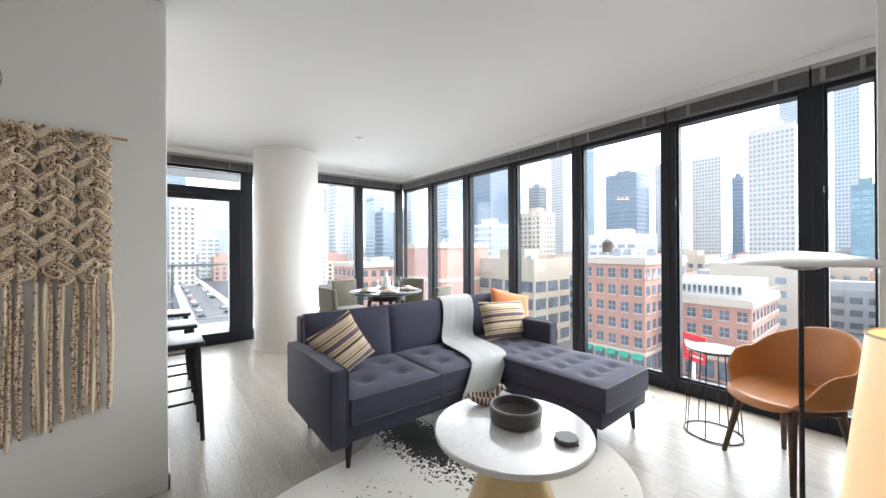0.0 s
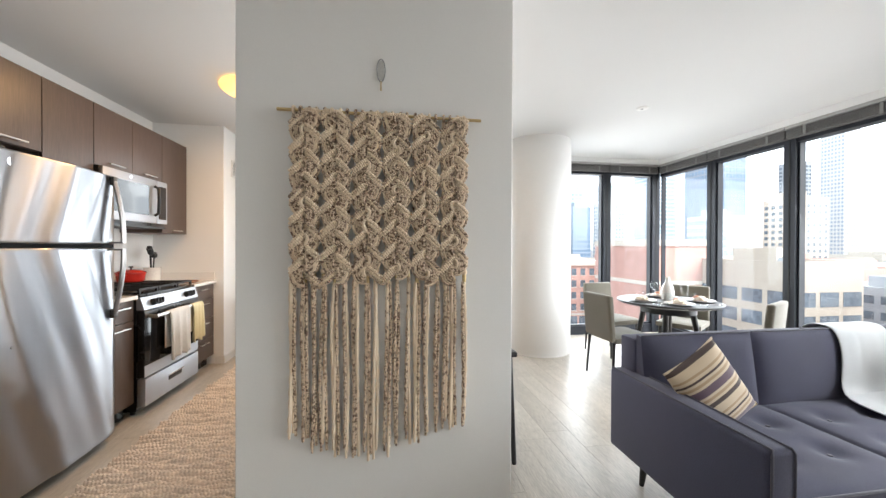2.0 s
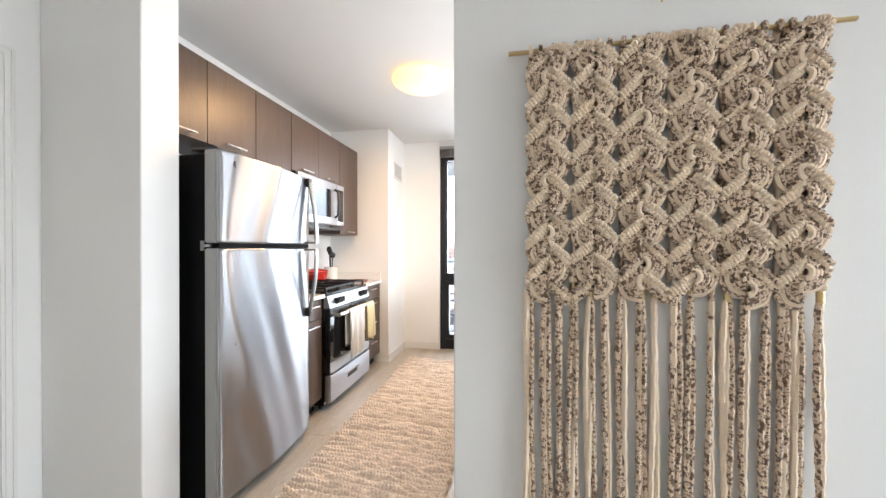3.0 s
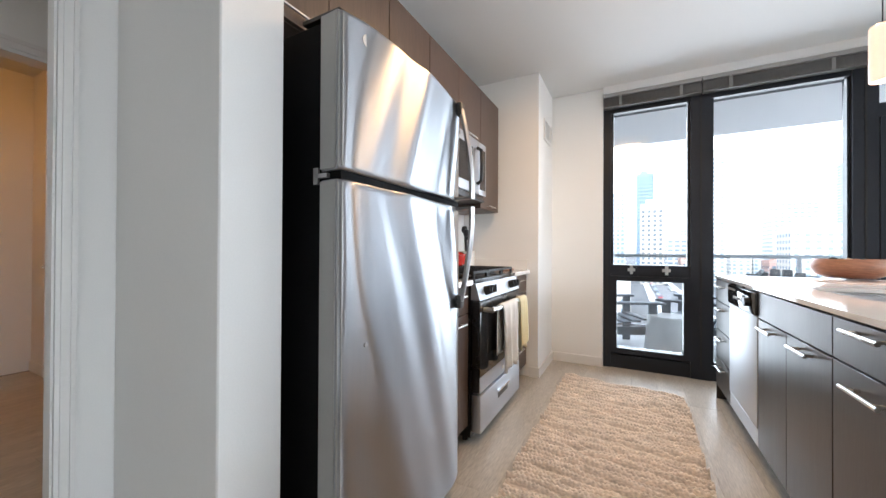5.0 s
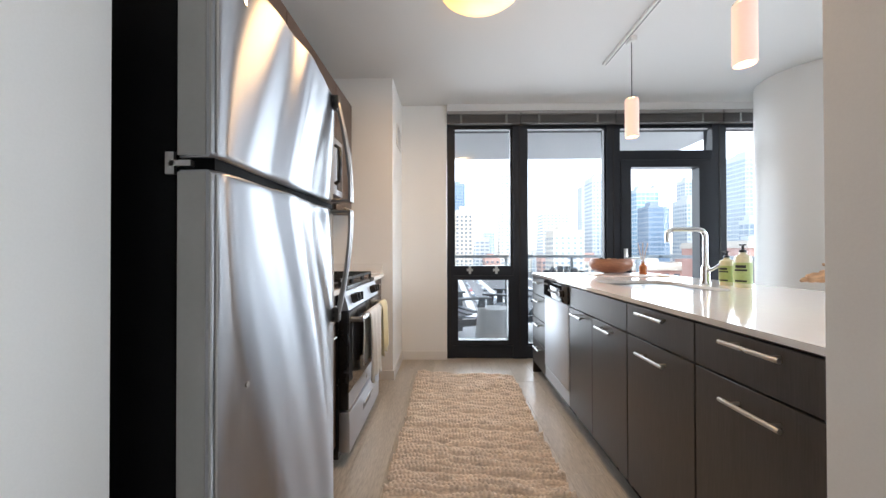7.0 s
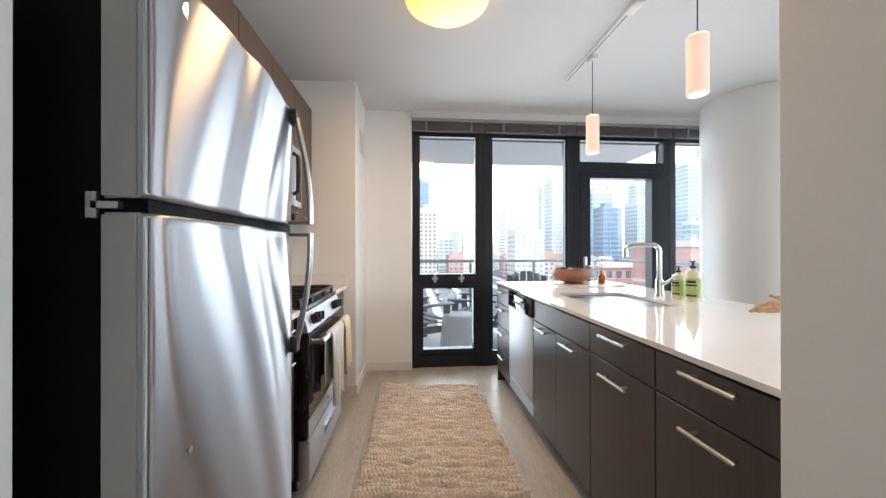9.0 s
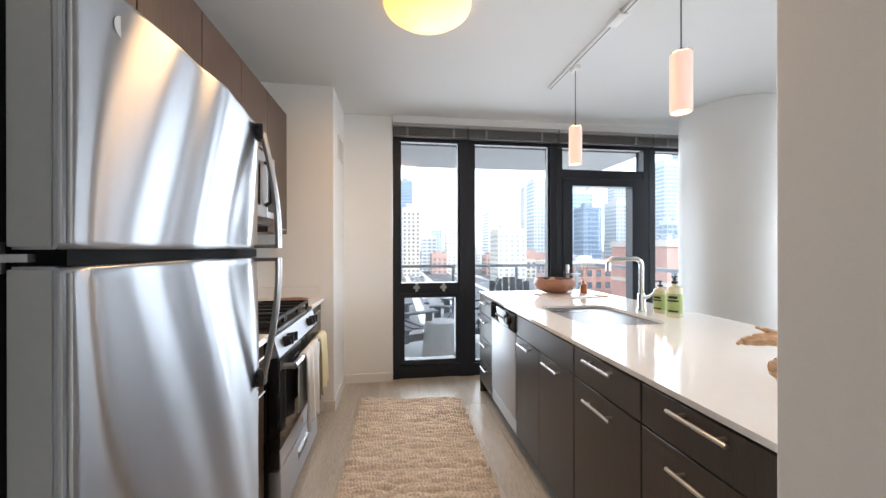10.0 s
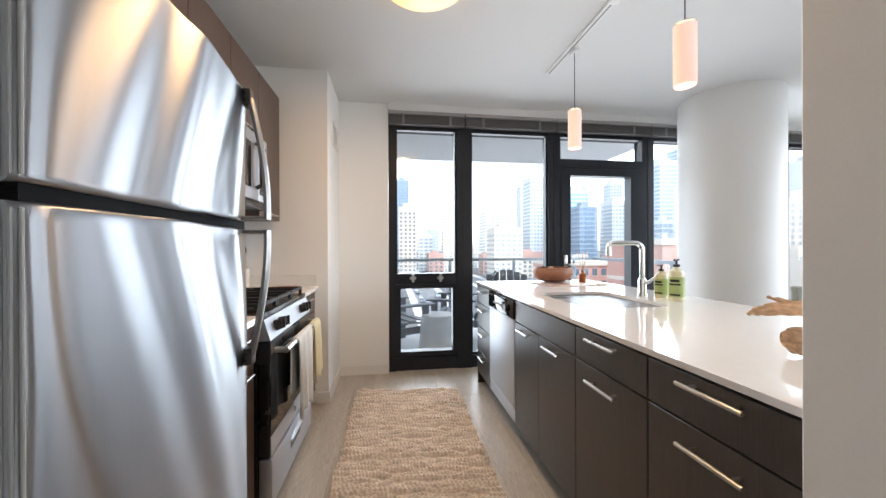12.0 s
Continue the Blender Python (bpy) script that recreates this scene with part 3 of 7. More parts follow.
def brick_block(x0, x1, y0, y1, z1, cols_w, cols_s, floors, label, penthouse=False, blank=False):
    """A red brick warehouse with recessed windows, sills, a stone band and a cornice."""
    z0 = -21.0
    b = thing("brick_building", ((x0 + x1) / 2, (y0 + y1) / 2, z0), label, "building", "city buildings")
    part("wall", boxes((x0, x1, y0, y1, z0, z1)), BRICK, b, world=True)
    part("cornice", boxes((x0 - 0.35, x1, y0 - 0.35, y1 + 0.1, z1 - 0.9, z1 - 0.3), (x0 - 0.2, x1, y0 - 0.2, y1, z1 - 0.3, z1 + 0.35)), STONE, b, world=True)
    part("roof", boxes((x0 + 0.4, x1 - 0.4, y0 + 0.4, y1 - 0.4, z1 + 0.36, z1 + 0.45)), ROOF, b, world=True)
    part("ground_band", boxes((x0 - 0.12, x1, y0 - 0.12, y1, z0 + 3.6, z0 + 4.1)), STONE, b, world=True)
    h = (z1 - 1.0 - (z0 + 4.2)) / floors
    for side, n, a0, a1 in (("w", cols_w, y0, y1), ("s", cols_s, x0, x1)):
        step = (a1 - a0) / n
        for k in range(0 if blank else floors):
            for i in range(n):
                c = a0 + (i + 0.5) * step
                zz = z0 + 4.2 + k * h + h * 0.22
                w = step * 0.27
                if side == "w":
                    wn_ = part("window", boxes((x0 - 0.05, x0 - 0.01, c - w, c + w, zz, zz + h * 0.56)), WGLASS, b, world=True)
                    part("sill", boxes((x0 - 0.22, x0 - 0.0, c - w - 0.1, c + w + 0.1, zz - 0.18, zz - 0.01)), STONE, wn_, world=True)
                    part("mullion", boxes((x0 - 0.10, x0 - 0.055, c - 0.05, c + 0.05, zz, zz + h * 0.56), (x0 - 0.10, x0 - 0.055, c - w, c + w, zz + h * 0.27, zz + h * 0.31)), RAIL, wn_, world=True)
                else:
                    wn_ = part("window", boxes((c - w, c + w, y0 - 0.05, y0 - 0.01, zz, zz + h * 0.56)), WGLASS, b, world=True)
                    part("sill", boxes((c - w - 0.1, c + w + 0.1, y0 - 0.22, y0, zz - 0.18, zz - 0.01)), STONE, wn_, world=True)
        for i in range(n):
            c = a0 + (i + 0.5) * step
            row = (x0 - 0.06, x0 - 0.01, c - step * 0.4, c + step * 0.4, z0 + 0.4, z0 + 3.3) if side == "w" else (c - step * 0.4, c + step * 0.4, y0 - 0.06, y0 - 0.01, z0 + 0.4, z0 + 3.3)
            part("shopfront", boxes(row), WGLASS, b, world=True)
    if blank:
        part("stone_band", boxes((x0 - 0.15, x1, y0 - 0.15, y1, z1 - 9.0, z1 - 8.2)), STONE, b, world=True)
    if penthouse:
        part("penthouse", boxes((x0 + 1.2, x1 - 2, y0 + 1.2, y1 - 1.5, z1 + 0.45, z1 + 2.9)), PAINTW, b, world=True)
        bm = bmesh.new()
        n = int((y1 - y0) / 0.9)
        for i in range(n):
            quad_box(bm, x0 + 1.14, x0 + 1.19, y0 + 1.5 + i * 0.78, y0 + 1.95 + i * 0.78, z1 + 1.0, z1 + 2.3)
        part("penthouse_glazing", bm, WGLASS, b, world=True)
        part("roof_rail", boxes((x0 + 0.1, x0 + 0.16, y0 + 0.1, y1 - 0.1, z1 + 1.3, z1 + 1.36), (x0 + 0.1, x1, y0 + 0.1, y0 + 0.16, z1 + 1.3, z1 + 1.36)), PAINTW, b, world=True)
    return b


brick_a = brick_block(66, 86, 26.5, 38, -0.6, 5, 8, 5, "six-storey red brick building with green awnings")
for i in range(5):
    y = 27.65 + i * 2.3
    aw = bmesh.new()
    v = [aw.verts.new(p) for p in ((65.95, y - 0.85, -17.2), (65.95, y + 0.85, -17.2), (64.9, y + 0.85, -18.0), (64.9, y - 0.85, -18.0), (65.95, y - 0.85, -18.0), (65.95, y + 0.85, -18.0))]
    for f in ((0, 1, 2, 3), (3, 2, 5, 4), (0, 3, 4), (1, 5, 2), (0, 4, 5, 1)):
        aw.faces.new([v[k] for k in f])
    part("awning", aw, GREEN, brick_a, "green fabric awning", world=True)
brick_block(73, 95, 13.6, 27.5, -7.4, 6, 8, 3, "red brick warehouse with a white penthouse on its roof", True)
brick_block(52, 68, 66, 84, 2.6, 3, 5, 5, "tall plain red brick block with a pale stone band", blank=True)
brick_block(44, 60, 92, 112, -2.8, 6, 6, 4, "long low red brick building")
tower(72, 58, 14, 18, -1.8, "loft", WORDS["loft"])
# low roofs filling the blocks between
rnd = random.Random(5)
taken = [(x, y, s) for x, y, s, _, _ in CITY] + [(76, 32, 24), (84, 20, 26), (60, 75, 26), (52, 102, 28), (72, 58, 22)]
made = 0
while made < 85:
    az, r = math.radians(rnd.uniform(-12, 102)), rnd.uniform(75, 430) ** 1.0
    x, y = r * math.sin(az), r * math.cos(az)
    w, d = rnd.uniform(12, 26), rnd.uniform(12, 26)
    if any(abs(x - a) < (s + w) / 2 + 2 and abs(y - b) < (s + d) / 2 + 2 for a, b, s in taken) or 0 < x - w / 2 < 25 or 0 < x + w / 2 < 27 or x - w / 2 < 67 and x + w / 2 > 45:
        taken.append((1e6, 1e6, 0))
        if len(taken) > 4000:
            break
        continue
    taken.append((x, y, max(w, d)))
    st = rnd.choice(["brick", "brick", "brick", "beige", "beige", "cream", "grey"])
    tower(x, y, w, d, -21 + rnd.uniform(7, 17) + r * 0.012, st, WORDS[st] if st == "brick" else "low flat-roofed " + ("grey" if st in ("grey", "pale") else "light") + " city building")
    made += 1
# roadside sign on a white post
sign = thing("billboard", (61.8, 18.2, -21.0), "red roadside billboard with white lettering on a post", "sign", rz=-32)
part("panel", box(-0.12, 0.12, -2.2, 2.2, 5.6, 9.6, 0.03, 1), REDSIGN, sign)
part("post", lathe([(0.25, 0), (0.25, 5.6)], 12), PAINTW, sign)
part("lettering", boxes((-0.15, -0.121, -1.8, 1.5, 7.9, 8.6), (-0.15, -0.121, -1.8, 1.0, 7.1, 7.4), (-0.15, -0.121, -1.8, 0.4, 6.3, 6.6)), PAINTW, sign)


def car(loc, rz, paint, label):
    """A parked car: lower body, glazed cabin and four wheels; points along +y."""
    c = thing("car", loc, label, "car", "cars in the street", rz)
    bm = bmesh.new()
    prof = [(-2.1, 0.35), (2.1, 0.35), (2.15, 0.65), (1.9, 0.8), (1.0, 0.92), (-1.6, 0.95), (-2.1, 0.85)]
    sides = [[bm.verts.new((s, y, z)) for y, z in prof] for s in (-0.86, 0.86)]
    bm.faces.new(sides[0])
    bm.faces.new(sides[1][::-1])
    for i in range(len(prof)):
        j = (i + 1) % len(prof)
        bm.faces.new((sides[0][i], sides[1][i], sides[1][j], sides[0][j]))
    part("body", bm, paint, c)
    bm = bmesh.new()
    prof = [(0.95, 0.93), (0.35, 1.42), (-1.1, 1.45), (-1.7, 0.96)]
    sides = [[bm.verts.new((s * (0.78 if z < 1 else 0.66), y, z)) for y, z in prof] for s in (-1, 1)]
    bm.faces.new(sides[0])
    bm.faces.new(sides[1][::-1])
    for i in range(4):
        j = (i + 1) % 4
        bm.faces.new((sides[0][i], sides[1][i], sides[1][j], sides[0][j]))
    part("cabin", bm, WGLASS, c, "dark glazed cabin")
    part("roof", boxes((-0.64, 0.64, -1.05, 0.3, 1.452, 1.48)), paint, c)
    for sx in (-1, 1):
        for y in (-1.35, 1.35):
            part("wheel", tube([(sx * 0.70, y, 0.33), (sx * 0.90, y, 0.33)], 0.33, 14), RUBBER, c)
    return c


PAINTS = [mat("car_white", (0.7, 0.7, 0.7), 0.25), mat("car_black", (0.03, 0.03, 0.035), 0.25), mat("car_silver", (0.4, 0.41, 0.43), 0.25), mat("car_red", (0.4, 0.04, 0.04), 0.25)]
COLOURS = ["white", "black", "silver", "dark red"]
kinds = [car((60.4, 8.0 + 7.1 * k, -20.94), 0, PAINTS[k], COLOURS[k] + " car parked at the far kerb") for k in range(4)]
rnd = random.Random(21)
for x0, ys in ((60.4, range(40, 150, 7)), (50.6, range(20, 140, 9)), (11.0, range(60, 300, 14)), (19.0, range(70, 300, 13))):
    for y in ys:
        if rnd.random() < 0.72:
            copy_thing(rnd.choice(kinds), pose(x0, y + rnd.uniform(-1, 1), -20.94, 0, 0, 180 if x0 in (50.6, 11.0) else 0))
# rooftop water tank and air units
tank = thing("water_tank", (80, 40, -9), "dark wooden rooftop water tank on steel legs", "water tank")
part("barrel", lathe([(0, 9.6), (1.1, 9.6), (1.1, 11.8), (0, 12.6)], 20), mat("weathered_tank_wood", (0.10, 0.075, 0.06), 0.9), tank)
for k in range(4):
    a = radians(45 + 90 * k)
    part("leg", tube([(1.0 * math.cos(a), 1.0 * math.sin(a), 0), (0.9 * math.cos(a), 0.9 * math.sin(a), 9.6)], 0.12, 6), RAIL, tank)
for x, y, z in ((72, 34, -0.15), (78, 30, -0.15), (82, 36, -0.15), (58, 70, 3.05), (63, 79, 3.05), (50, 98, -2.35), (55, 106, -2.35), (70, 54, -1.7), (74, 62, -1.7)):
    hv = thing("roof_air_unit", (x, y, z), "grey metal air unit on a flat roof", "air unit", "roof air units", rnd.uniform(0, 30))
    part("case", box(-1.1, 1.1, -0.8, 0.8, 0, 1.3, 0.05, 1), RAIL, hv)
    part("fan_guard", lathe([(0.55, 1.3), (0.55, 1.42), (0, 1.42)], 16), RUBBER, hv)

# ---- kitchen ----


def bar_handle(parent, p, q, out, r=0.0062):
    """A round bar pull from p to q on two short posts; out: the way it stands off the front."""
    p, q, out = Vector(p), Vector(q), Vector(out)
    ob = part("handle", tube([p, q], r, 12), NICKEL, parent, "brushed nickel bar handle", world=True)
    d = (q - p) * 0.17
    for c in (p + d, q - d):
        part("handle_post", tube([c, c - out], r * 0.8, 8), NICKEL, ob, world=True)
    return ob


def front(name, x0, x1, y0, y1, z0, z1, material, parent, label=""):
    return part(name, box(x0, x1, y0 + 0.0015, y1 - 0.0015, z0 + 0.0015, z1 - 0.0015, 0.0015, 1), material, parent, label, world=True)


IF = -0.645                                     # island fronts
IB = 0.06                                       # back of the island's cases


def island_unit(name, y0, y1, label):
    u = thing(name, ((IF + IB) / 2, (y0 + y1) / 2, 0), label, "cabinet", "island cabinets")
    part("body", boxes((IF + 0.021, IB, y0 + 0.001, y1 - 0.001, 0.10, 0.884)), CABINET, u, world=True)
    part("toe_kick", boxes((IF + 0.075, IB, y0 + 0.001, y1 - 0.001, 0.0, 0.0995)), BLACK, u, world=True)
    return u


HX = IF - 0.030
u = island_unit("drawer_unit", 5.262, 5.655, "dark brown four-drawer base unit at the island's end")
for z0, z1 in ((0.725, 0.878), (0.52, 0.722), (0.315, 0.517), (0.105, 0.312)):
    d = front("drawer", IF, IF + 0.02, 5.262, 5.655, z0, z1, CABINET, u)
    bar_handle(d, (HX, 5.38, z1 - 0.045), (HX, 5.54, z1 - 0.045), (-0.03, 0, 0))
u = island_unit("sink_cabinet", 3.958, 4.692, "dark brown sink base with two doors")
front("false_front", IF, IF + 0.02, 3.958, 4.692, 0.749, 0.878, CABINET, u)
for y0, y1 in ((4.332, 4.692), (3.958, 4.332)):
    d = front("door", IF, IF + 0.02, y0, y1, 0.105, 0.746, CABINET, u)
    c = (y0 + y1) / 2
    bar_handle(d, (HX, c - 0.085, 0.715), (HX, c + 0.085, 0.715), (-0.03, 0, 0))
for y0, y1 in ((3.535, 3.955), (3.078, 3.532)):
    u = island_unit("base_cabinet", y0, y1, "dark brown base cabinet with a drawer above its door")
    c = (y0 + y1) / 2
    d = front("drawer", IF, IF + 0.02, y0, y1, 0.749, 0.878, CABINET, u)
    bar_handle(d, (HX, c - 0.09, 0.852), (HX, c + 0.09, 0.852), (-0.03, 0, 0))
    d = front("door", IF, IF + 0.02, y0, y1, 0.105, 0.746, CABINET, u)
    bar_handle(d, (HX, c - 0.09, 0.693), (HX, c + 0.09, 0.693), (-0.03, 0, 0))
panel = thing("end_panel", (-0.29, 5.664, 0), "dark brown end panel of the island", "panel")
part("board", boxes((IF, IB, 5.656, 5.672, 0.0, 0.884)), CABINET, panel, world=True)

dw = thing("dishwasher", (-0.33, 4.977, 0), "stainless steel dishwasher built into the island", "dishwasher")
part("body", boxes((IF + 0.03, IB, 4.694, 5.260, 0.10, 0.884)), BLACK, dw, world=True)
d = part("door", box(IF - 0.004, IF + 0.028, 4.697, 5.257, 0.195, 0.752, 0.004), STEEL2, dw, "brushed steel door", world=True)
cp = part("control_panel", box(IF - 0.012, IF + 0.028, 4.697, 5.257, 0.757, 0.872, 0.005), DARKGLASS, dw, "glossy black control strip", world=True)
part("dial", tube([(IF - 0.013, 4.80, 0.815), (IF - 0.035, 4.80, 0.815)], 0.024, 20), PLASTIC, cp, world=True)
for k in range(4):
    y = 4.93 + k * 0.05
    part("button", box(IF - 0.016, IF - 0.0125, y, y + 0.03, 0.80, 0.815, 0.001, 1), GREYPL, cp, world=True)
part("latch", box(IF - 0.02, IF - 0.0125, 4.88, 4.905, 0.79, 0.84, 0.002, 1), PLASTIC, cp, world=True)
part("kick_plate", box(IF + 0.0, IF + 0.028, 4.697, 5.257, 0.105, 0.19, 0.002, 1), STEEL2, dw, world=True)
part("toe_kick", boxes((IF + 0.075, IB, 4.694, 5.260, 0, 0.0995)), BLACK, dw, world=True)


def rounded(x0, x1, y0, y1, r, n=8):
    pts = []
    for cx, cy, a in ((x1 - r, y1 - r, 0), (x0 + r, y1 - r, 90), (x0 + r, y0 + r, 180), (x1 - r, y0 + r, 270)):
        for k in range(n + 1):
            t = radians(a + 90 * k / n)
            pts.append((cx + r * math.cos(t), cy + r * math.sin(t)))
    return pts


def slab_with_hole(outer, inner, z0, z1):
    bm = bmesh.new()
    loops = []
    for z in (z0, z1):
        rim = []
        for ring in (outer, inner):
            v = [bm.verts.new((*p, z)) for p in ring]
            e = [bm.edges.new((v[i], v[(i + 1) % len(v)])) for i in range(len(v))]
            rim.append((v, e))
        bmesh.ops.triangle_fill(bm, edges=rim[0][1] + rim[1][1], use_beauty=True)
        loops.append(rim)
    for k in range(2):
        a, b = loops[0][k][0], loops[1][k][0]
        for i in range(len(a)):
            j = (i + 1) % len(a)
            bm.faces.new((a[i], a[j], b[j], b[i]))
    return bm


SINK = rounded(-0.445, 0.035, 4.19, 4.83, 0.09)
top = thing("worktop", (-0.12, 4.39, 0.885), "white polished quartz island worktop with a sink cut-out", "countertop")
part("slab", slab_with_hole(rounded(-0.649, 0.42, 3.074, 5.70, 0.006, 2), SINK, 0.8855, 0.9035), QUARTZ, top, world=True)
sink = thing("sink", (-0.24, 4.49, 0.70), "undermounted stainless steel sink", "sink")
bm = bmesh.new()
rings = []
for grow, z in ((0.012, 0.884), (0.0, 0.884), (-0.004, 0.74), (-0.02, 0.705), (-0.06, 0.695)):
    rings.append([bm.verts.new((*p, z)) for p in rounded(-0.445 - grow, 0.035 + grow, 4.19 - grow, 4.83 + grow, 0.09 + grow * 0.5)])
for a, b in zip(rings, rings[1:]):
    for i in range(len(a)):
        bm.faces.new((a[i], a[(i + 1) % len(a)], b[(i + 1) % len(a)], b[i]))
bm.faces.new(rings[-1])
part("basin", bm, mat("satin_sink_steel", (0.18, 0.165, 0.15), 0.45, 1.0, var=0.1, stretch=(1, 1, 12)), sink, world=True)
part("drain", lathe([(0.0, 0.001), (0.03, 0.001), (0.042, 0.004), (0.044, 0.0)], 24, (-0.24, 4.49, 0.696)), CHROME, sink, world=True)

tap = thing("kitchen_faucet", (0.13, 4.56, 0.9035), "tall chrome kitchen faucet with an angular spout", "faucet")
part("base", lathe([(0.0, 0.0), (0.028, 0.0), (0.028, 0.012), (0.023, 0.02), (0.023, 0.10), (0.018, 0.112), (0.0, 0.112)], 28), CHROME, tap)
pts = [(0, 0, 0.10), (0, 0, 0.285)]
for k in range(1, 8):
    a = radians(90 * k / 7)
    pts.append((-0.045 * (1 - math.cos(a)), 0, 0.285 + 0.045 * math.sin(a)))
pts += [(-0.19, 0, 0.330)]
for k in range(1, 7):
    a = radians(90 * k / 6)
    pts.append((-0.19 - 0.035 * math.sin(a), 0, 0.330 - 0.035 * (1 - math.cos(a))))
part("spout", tube(pts + [(-0.225, 0, 0.265)], 0.0145, 18), CHROME, tap)
part("spray_head", tube([(-0.225, 0, 0.285), (-0.225, 0, 0.252)], 0.0165, 18), CHROME, tap)
part("lever", tube([(0.0, -0.018, 0.08), (0.02, -0.04, 0.095), (0.05, -0.075, 0.135)], [0.011, 0.009, 0.006], 12), CHROME, tap)

LIME = mat("lime_green_label", (0.42, 0.52, 0.20), 0.45)
SOAPY = mat("pale_yellow_soap_bottle", (0.74, 0.72, 0.50), 0.15, coat=0.5)


def soap_bottle(x, y, r, h, rz, label):
    b = thing("soap_bottle", (x, y, 0.9035), label, "bottle", "soap bottles", rz)
    part("body", lathe([(0, 0), (r * 0.94, 0.0), (r, 0.006), (r, h * 0.62), (r * 0.93, h * 0.69), (r * 0.42, h * 0.745), (r * 0.36, h * 0.78), (0, h * 0.78)], 32), SOAPY, b)
    part("label", lathe([(r + 0.0006, h * 0.10), (r + 0.0012, h * 0.102), (r + 0.0012, h * 0.555), (r + 0.0006, h * 0.557)], 32), LIME, b)
    for z0, z1, w in ((0.44, 0.50, 0.7), (0.37, 0.41, 0.85), (0.13, 0.17, 0.8)):
        bm = bmesh.new()
        n = 8
        lo, hi = [], []
        for k in range(n + 1):
            a = radians(180 + (k / n - 0.5) * 95 * w)
            lo.append(bm.verts.new((math.cos(a) * (r + 0.0018), math.sin(a) * (r + 0.0018), h * z0)))
            hi.append(bm.verts.new((math.cos(a) * (r + 0.0018), math.sin(a) * (r + 0.0018), h * z1)))
        for k in range(n):
            bm.faces.new((lo[k], lo[k + 1], hi[k + 1], hi[k]))
        part("print", bm, PLASTIC, b)
    p = part("pump", lathe([(0, h * 0.78), (r * 0.42, h * 0.78), (r * 0.42, h * 0.84), (r * 0.16, h * 0.85), (r * 0.16, h * 0.93), (r * 0.36, h * 0.935), (r * 0.36, h * 0.965), (0, h * 0.965)], 20), PLASTIC, b, "black pump top")
    part("nozzle", tube([(0, 0, h * 0.952), (-r * 1.1, 0, h * 0.945)], r * 0.13, 8), PLASTIC, p)
    return b


soap_bottle(0.200, 4.485, 0.037, 0.205, 20, "pale soap pump bottle with a lime green label")
soap_bottle(0.185, 4.355, 0.040, 0.245, 35, "tall dish soap bottle with a lime green label")

WOODBOWL = mat("turned_red_brown_wood", (0.30, 0.135, 0.075), 0.45, var=0.35, scale=5, fine=25, stretch=(1, 1, 5))
WOODPALE = mat("pale_bare_wood", (0.50, 0.33, 0.20), 0.6, var=0.3, scale=6, fine=50, stretch=(1, 4, 1))
bowl = thing("wooden_bowl", (-0.03, 5.46, 0.923), "turned red-brown wooden bowl holding small dark pieces", "bowl")
part("bowl", lathe([(0, 0.0), (0.10, 0.0), (0.145, 0.02), (0.172, 0.058), (0.172, 0.085), (0.158, 0.115), (0.150, 0.115), (0.155, 0.085), (0.14, 0.05), (0.10, 0.03), (0, 0.026)], 48), WOODBOWL, bowl)
for k in range(5):
    a = k * 1.3
    part("filling", lathe([(0, -0.022), (0.02, -0.012), (0.024, 0.0), (0.018, 0.016), (0, 0.022)], 12, (0.07 * math.cos(a), 0.07 * math.sin(a), 0.092 + 0.006 * (k % 3))), WOODPALE if k % 2 else RUBBER, bowl)
brd = thing("cutting_board", (0.0, 5.28, 0.9035), "thin pale pink and wood serving board", "board", rz=8)
part("board", box(-0.20, 0.20, -0.13, 0.25, 0.0, 0.008, 0.003), mat("blush_stone_board", (0.62, 0.50, 0.44), 0.3, var=0.08), brd)
part("wooden_end", box(0.2005, 0.30, -0.13, 0.02, 0.0, 0.008, 0.003), WOODPALE, brd)
AMBER = mat("amber_glass", (0.35, 0.10, 0.02), 0.08, coat=0.6, bump=0)
reed = thing("reed_diffuser", (0.22, 5.41, 0.9035), "amber glass reed diffuser with thin sticks", "diffuser")
part("bottle", lathe([(0, 0), (0.029, 0), (0.031, 0.004), (0.031, 0.075), (0.014, 0.092), (0.012, 0.115), (0, 0.115)], 24), AMBER, reed)
for k in range(6):
    a = k * 1.05
    part("reed", tube([(0.004 * math.cos(a), 0.004 * math.sin(a), 0.10), (0.042 * math.cos(a), 0.042 * math.sin(a), 0.27)], 0.0028, 6), WOODPALE, reed)

DRIFT = mat("bleached_driftwood", (0.52, 0.33, 0.19), 0.6, var=0.45, scale=8, fine=60, stretch=(1, 1, 2), bump=0.4, dist=0.004)
bird = thing("driftwood_sculpture", (-0.27, 3.365, 0.9035), "carved driftwood sculpture on the worktop", "sculpture", rz=-14)
DS = 0.56


def gnarl(points, radii, seed):
    r = random.Random(seed)
    pts, rad = [], []
    for (a, b), (ra, rb) in zip(zip(points, points[1:]), zip(radii, radii[1:])):
        for k in range(5):
            t = k / 5
            pts.append(tuple(a[i] + (b[i] - a[i]) * t + r.uniform(-0.004, 0.004) for i in range(3)))
            rad.append(ra + (rb - ra) * t + r.uniform(-0.003, 0.003))
    pts.append(points[-1])
    rad.append(radii[-1])
    return tube([tuple(DS * c for c in p) for p in pts], [DS * q for q in rad], 12)


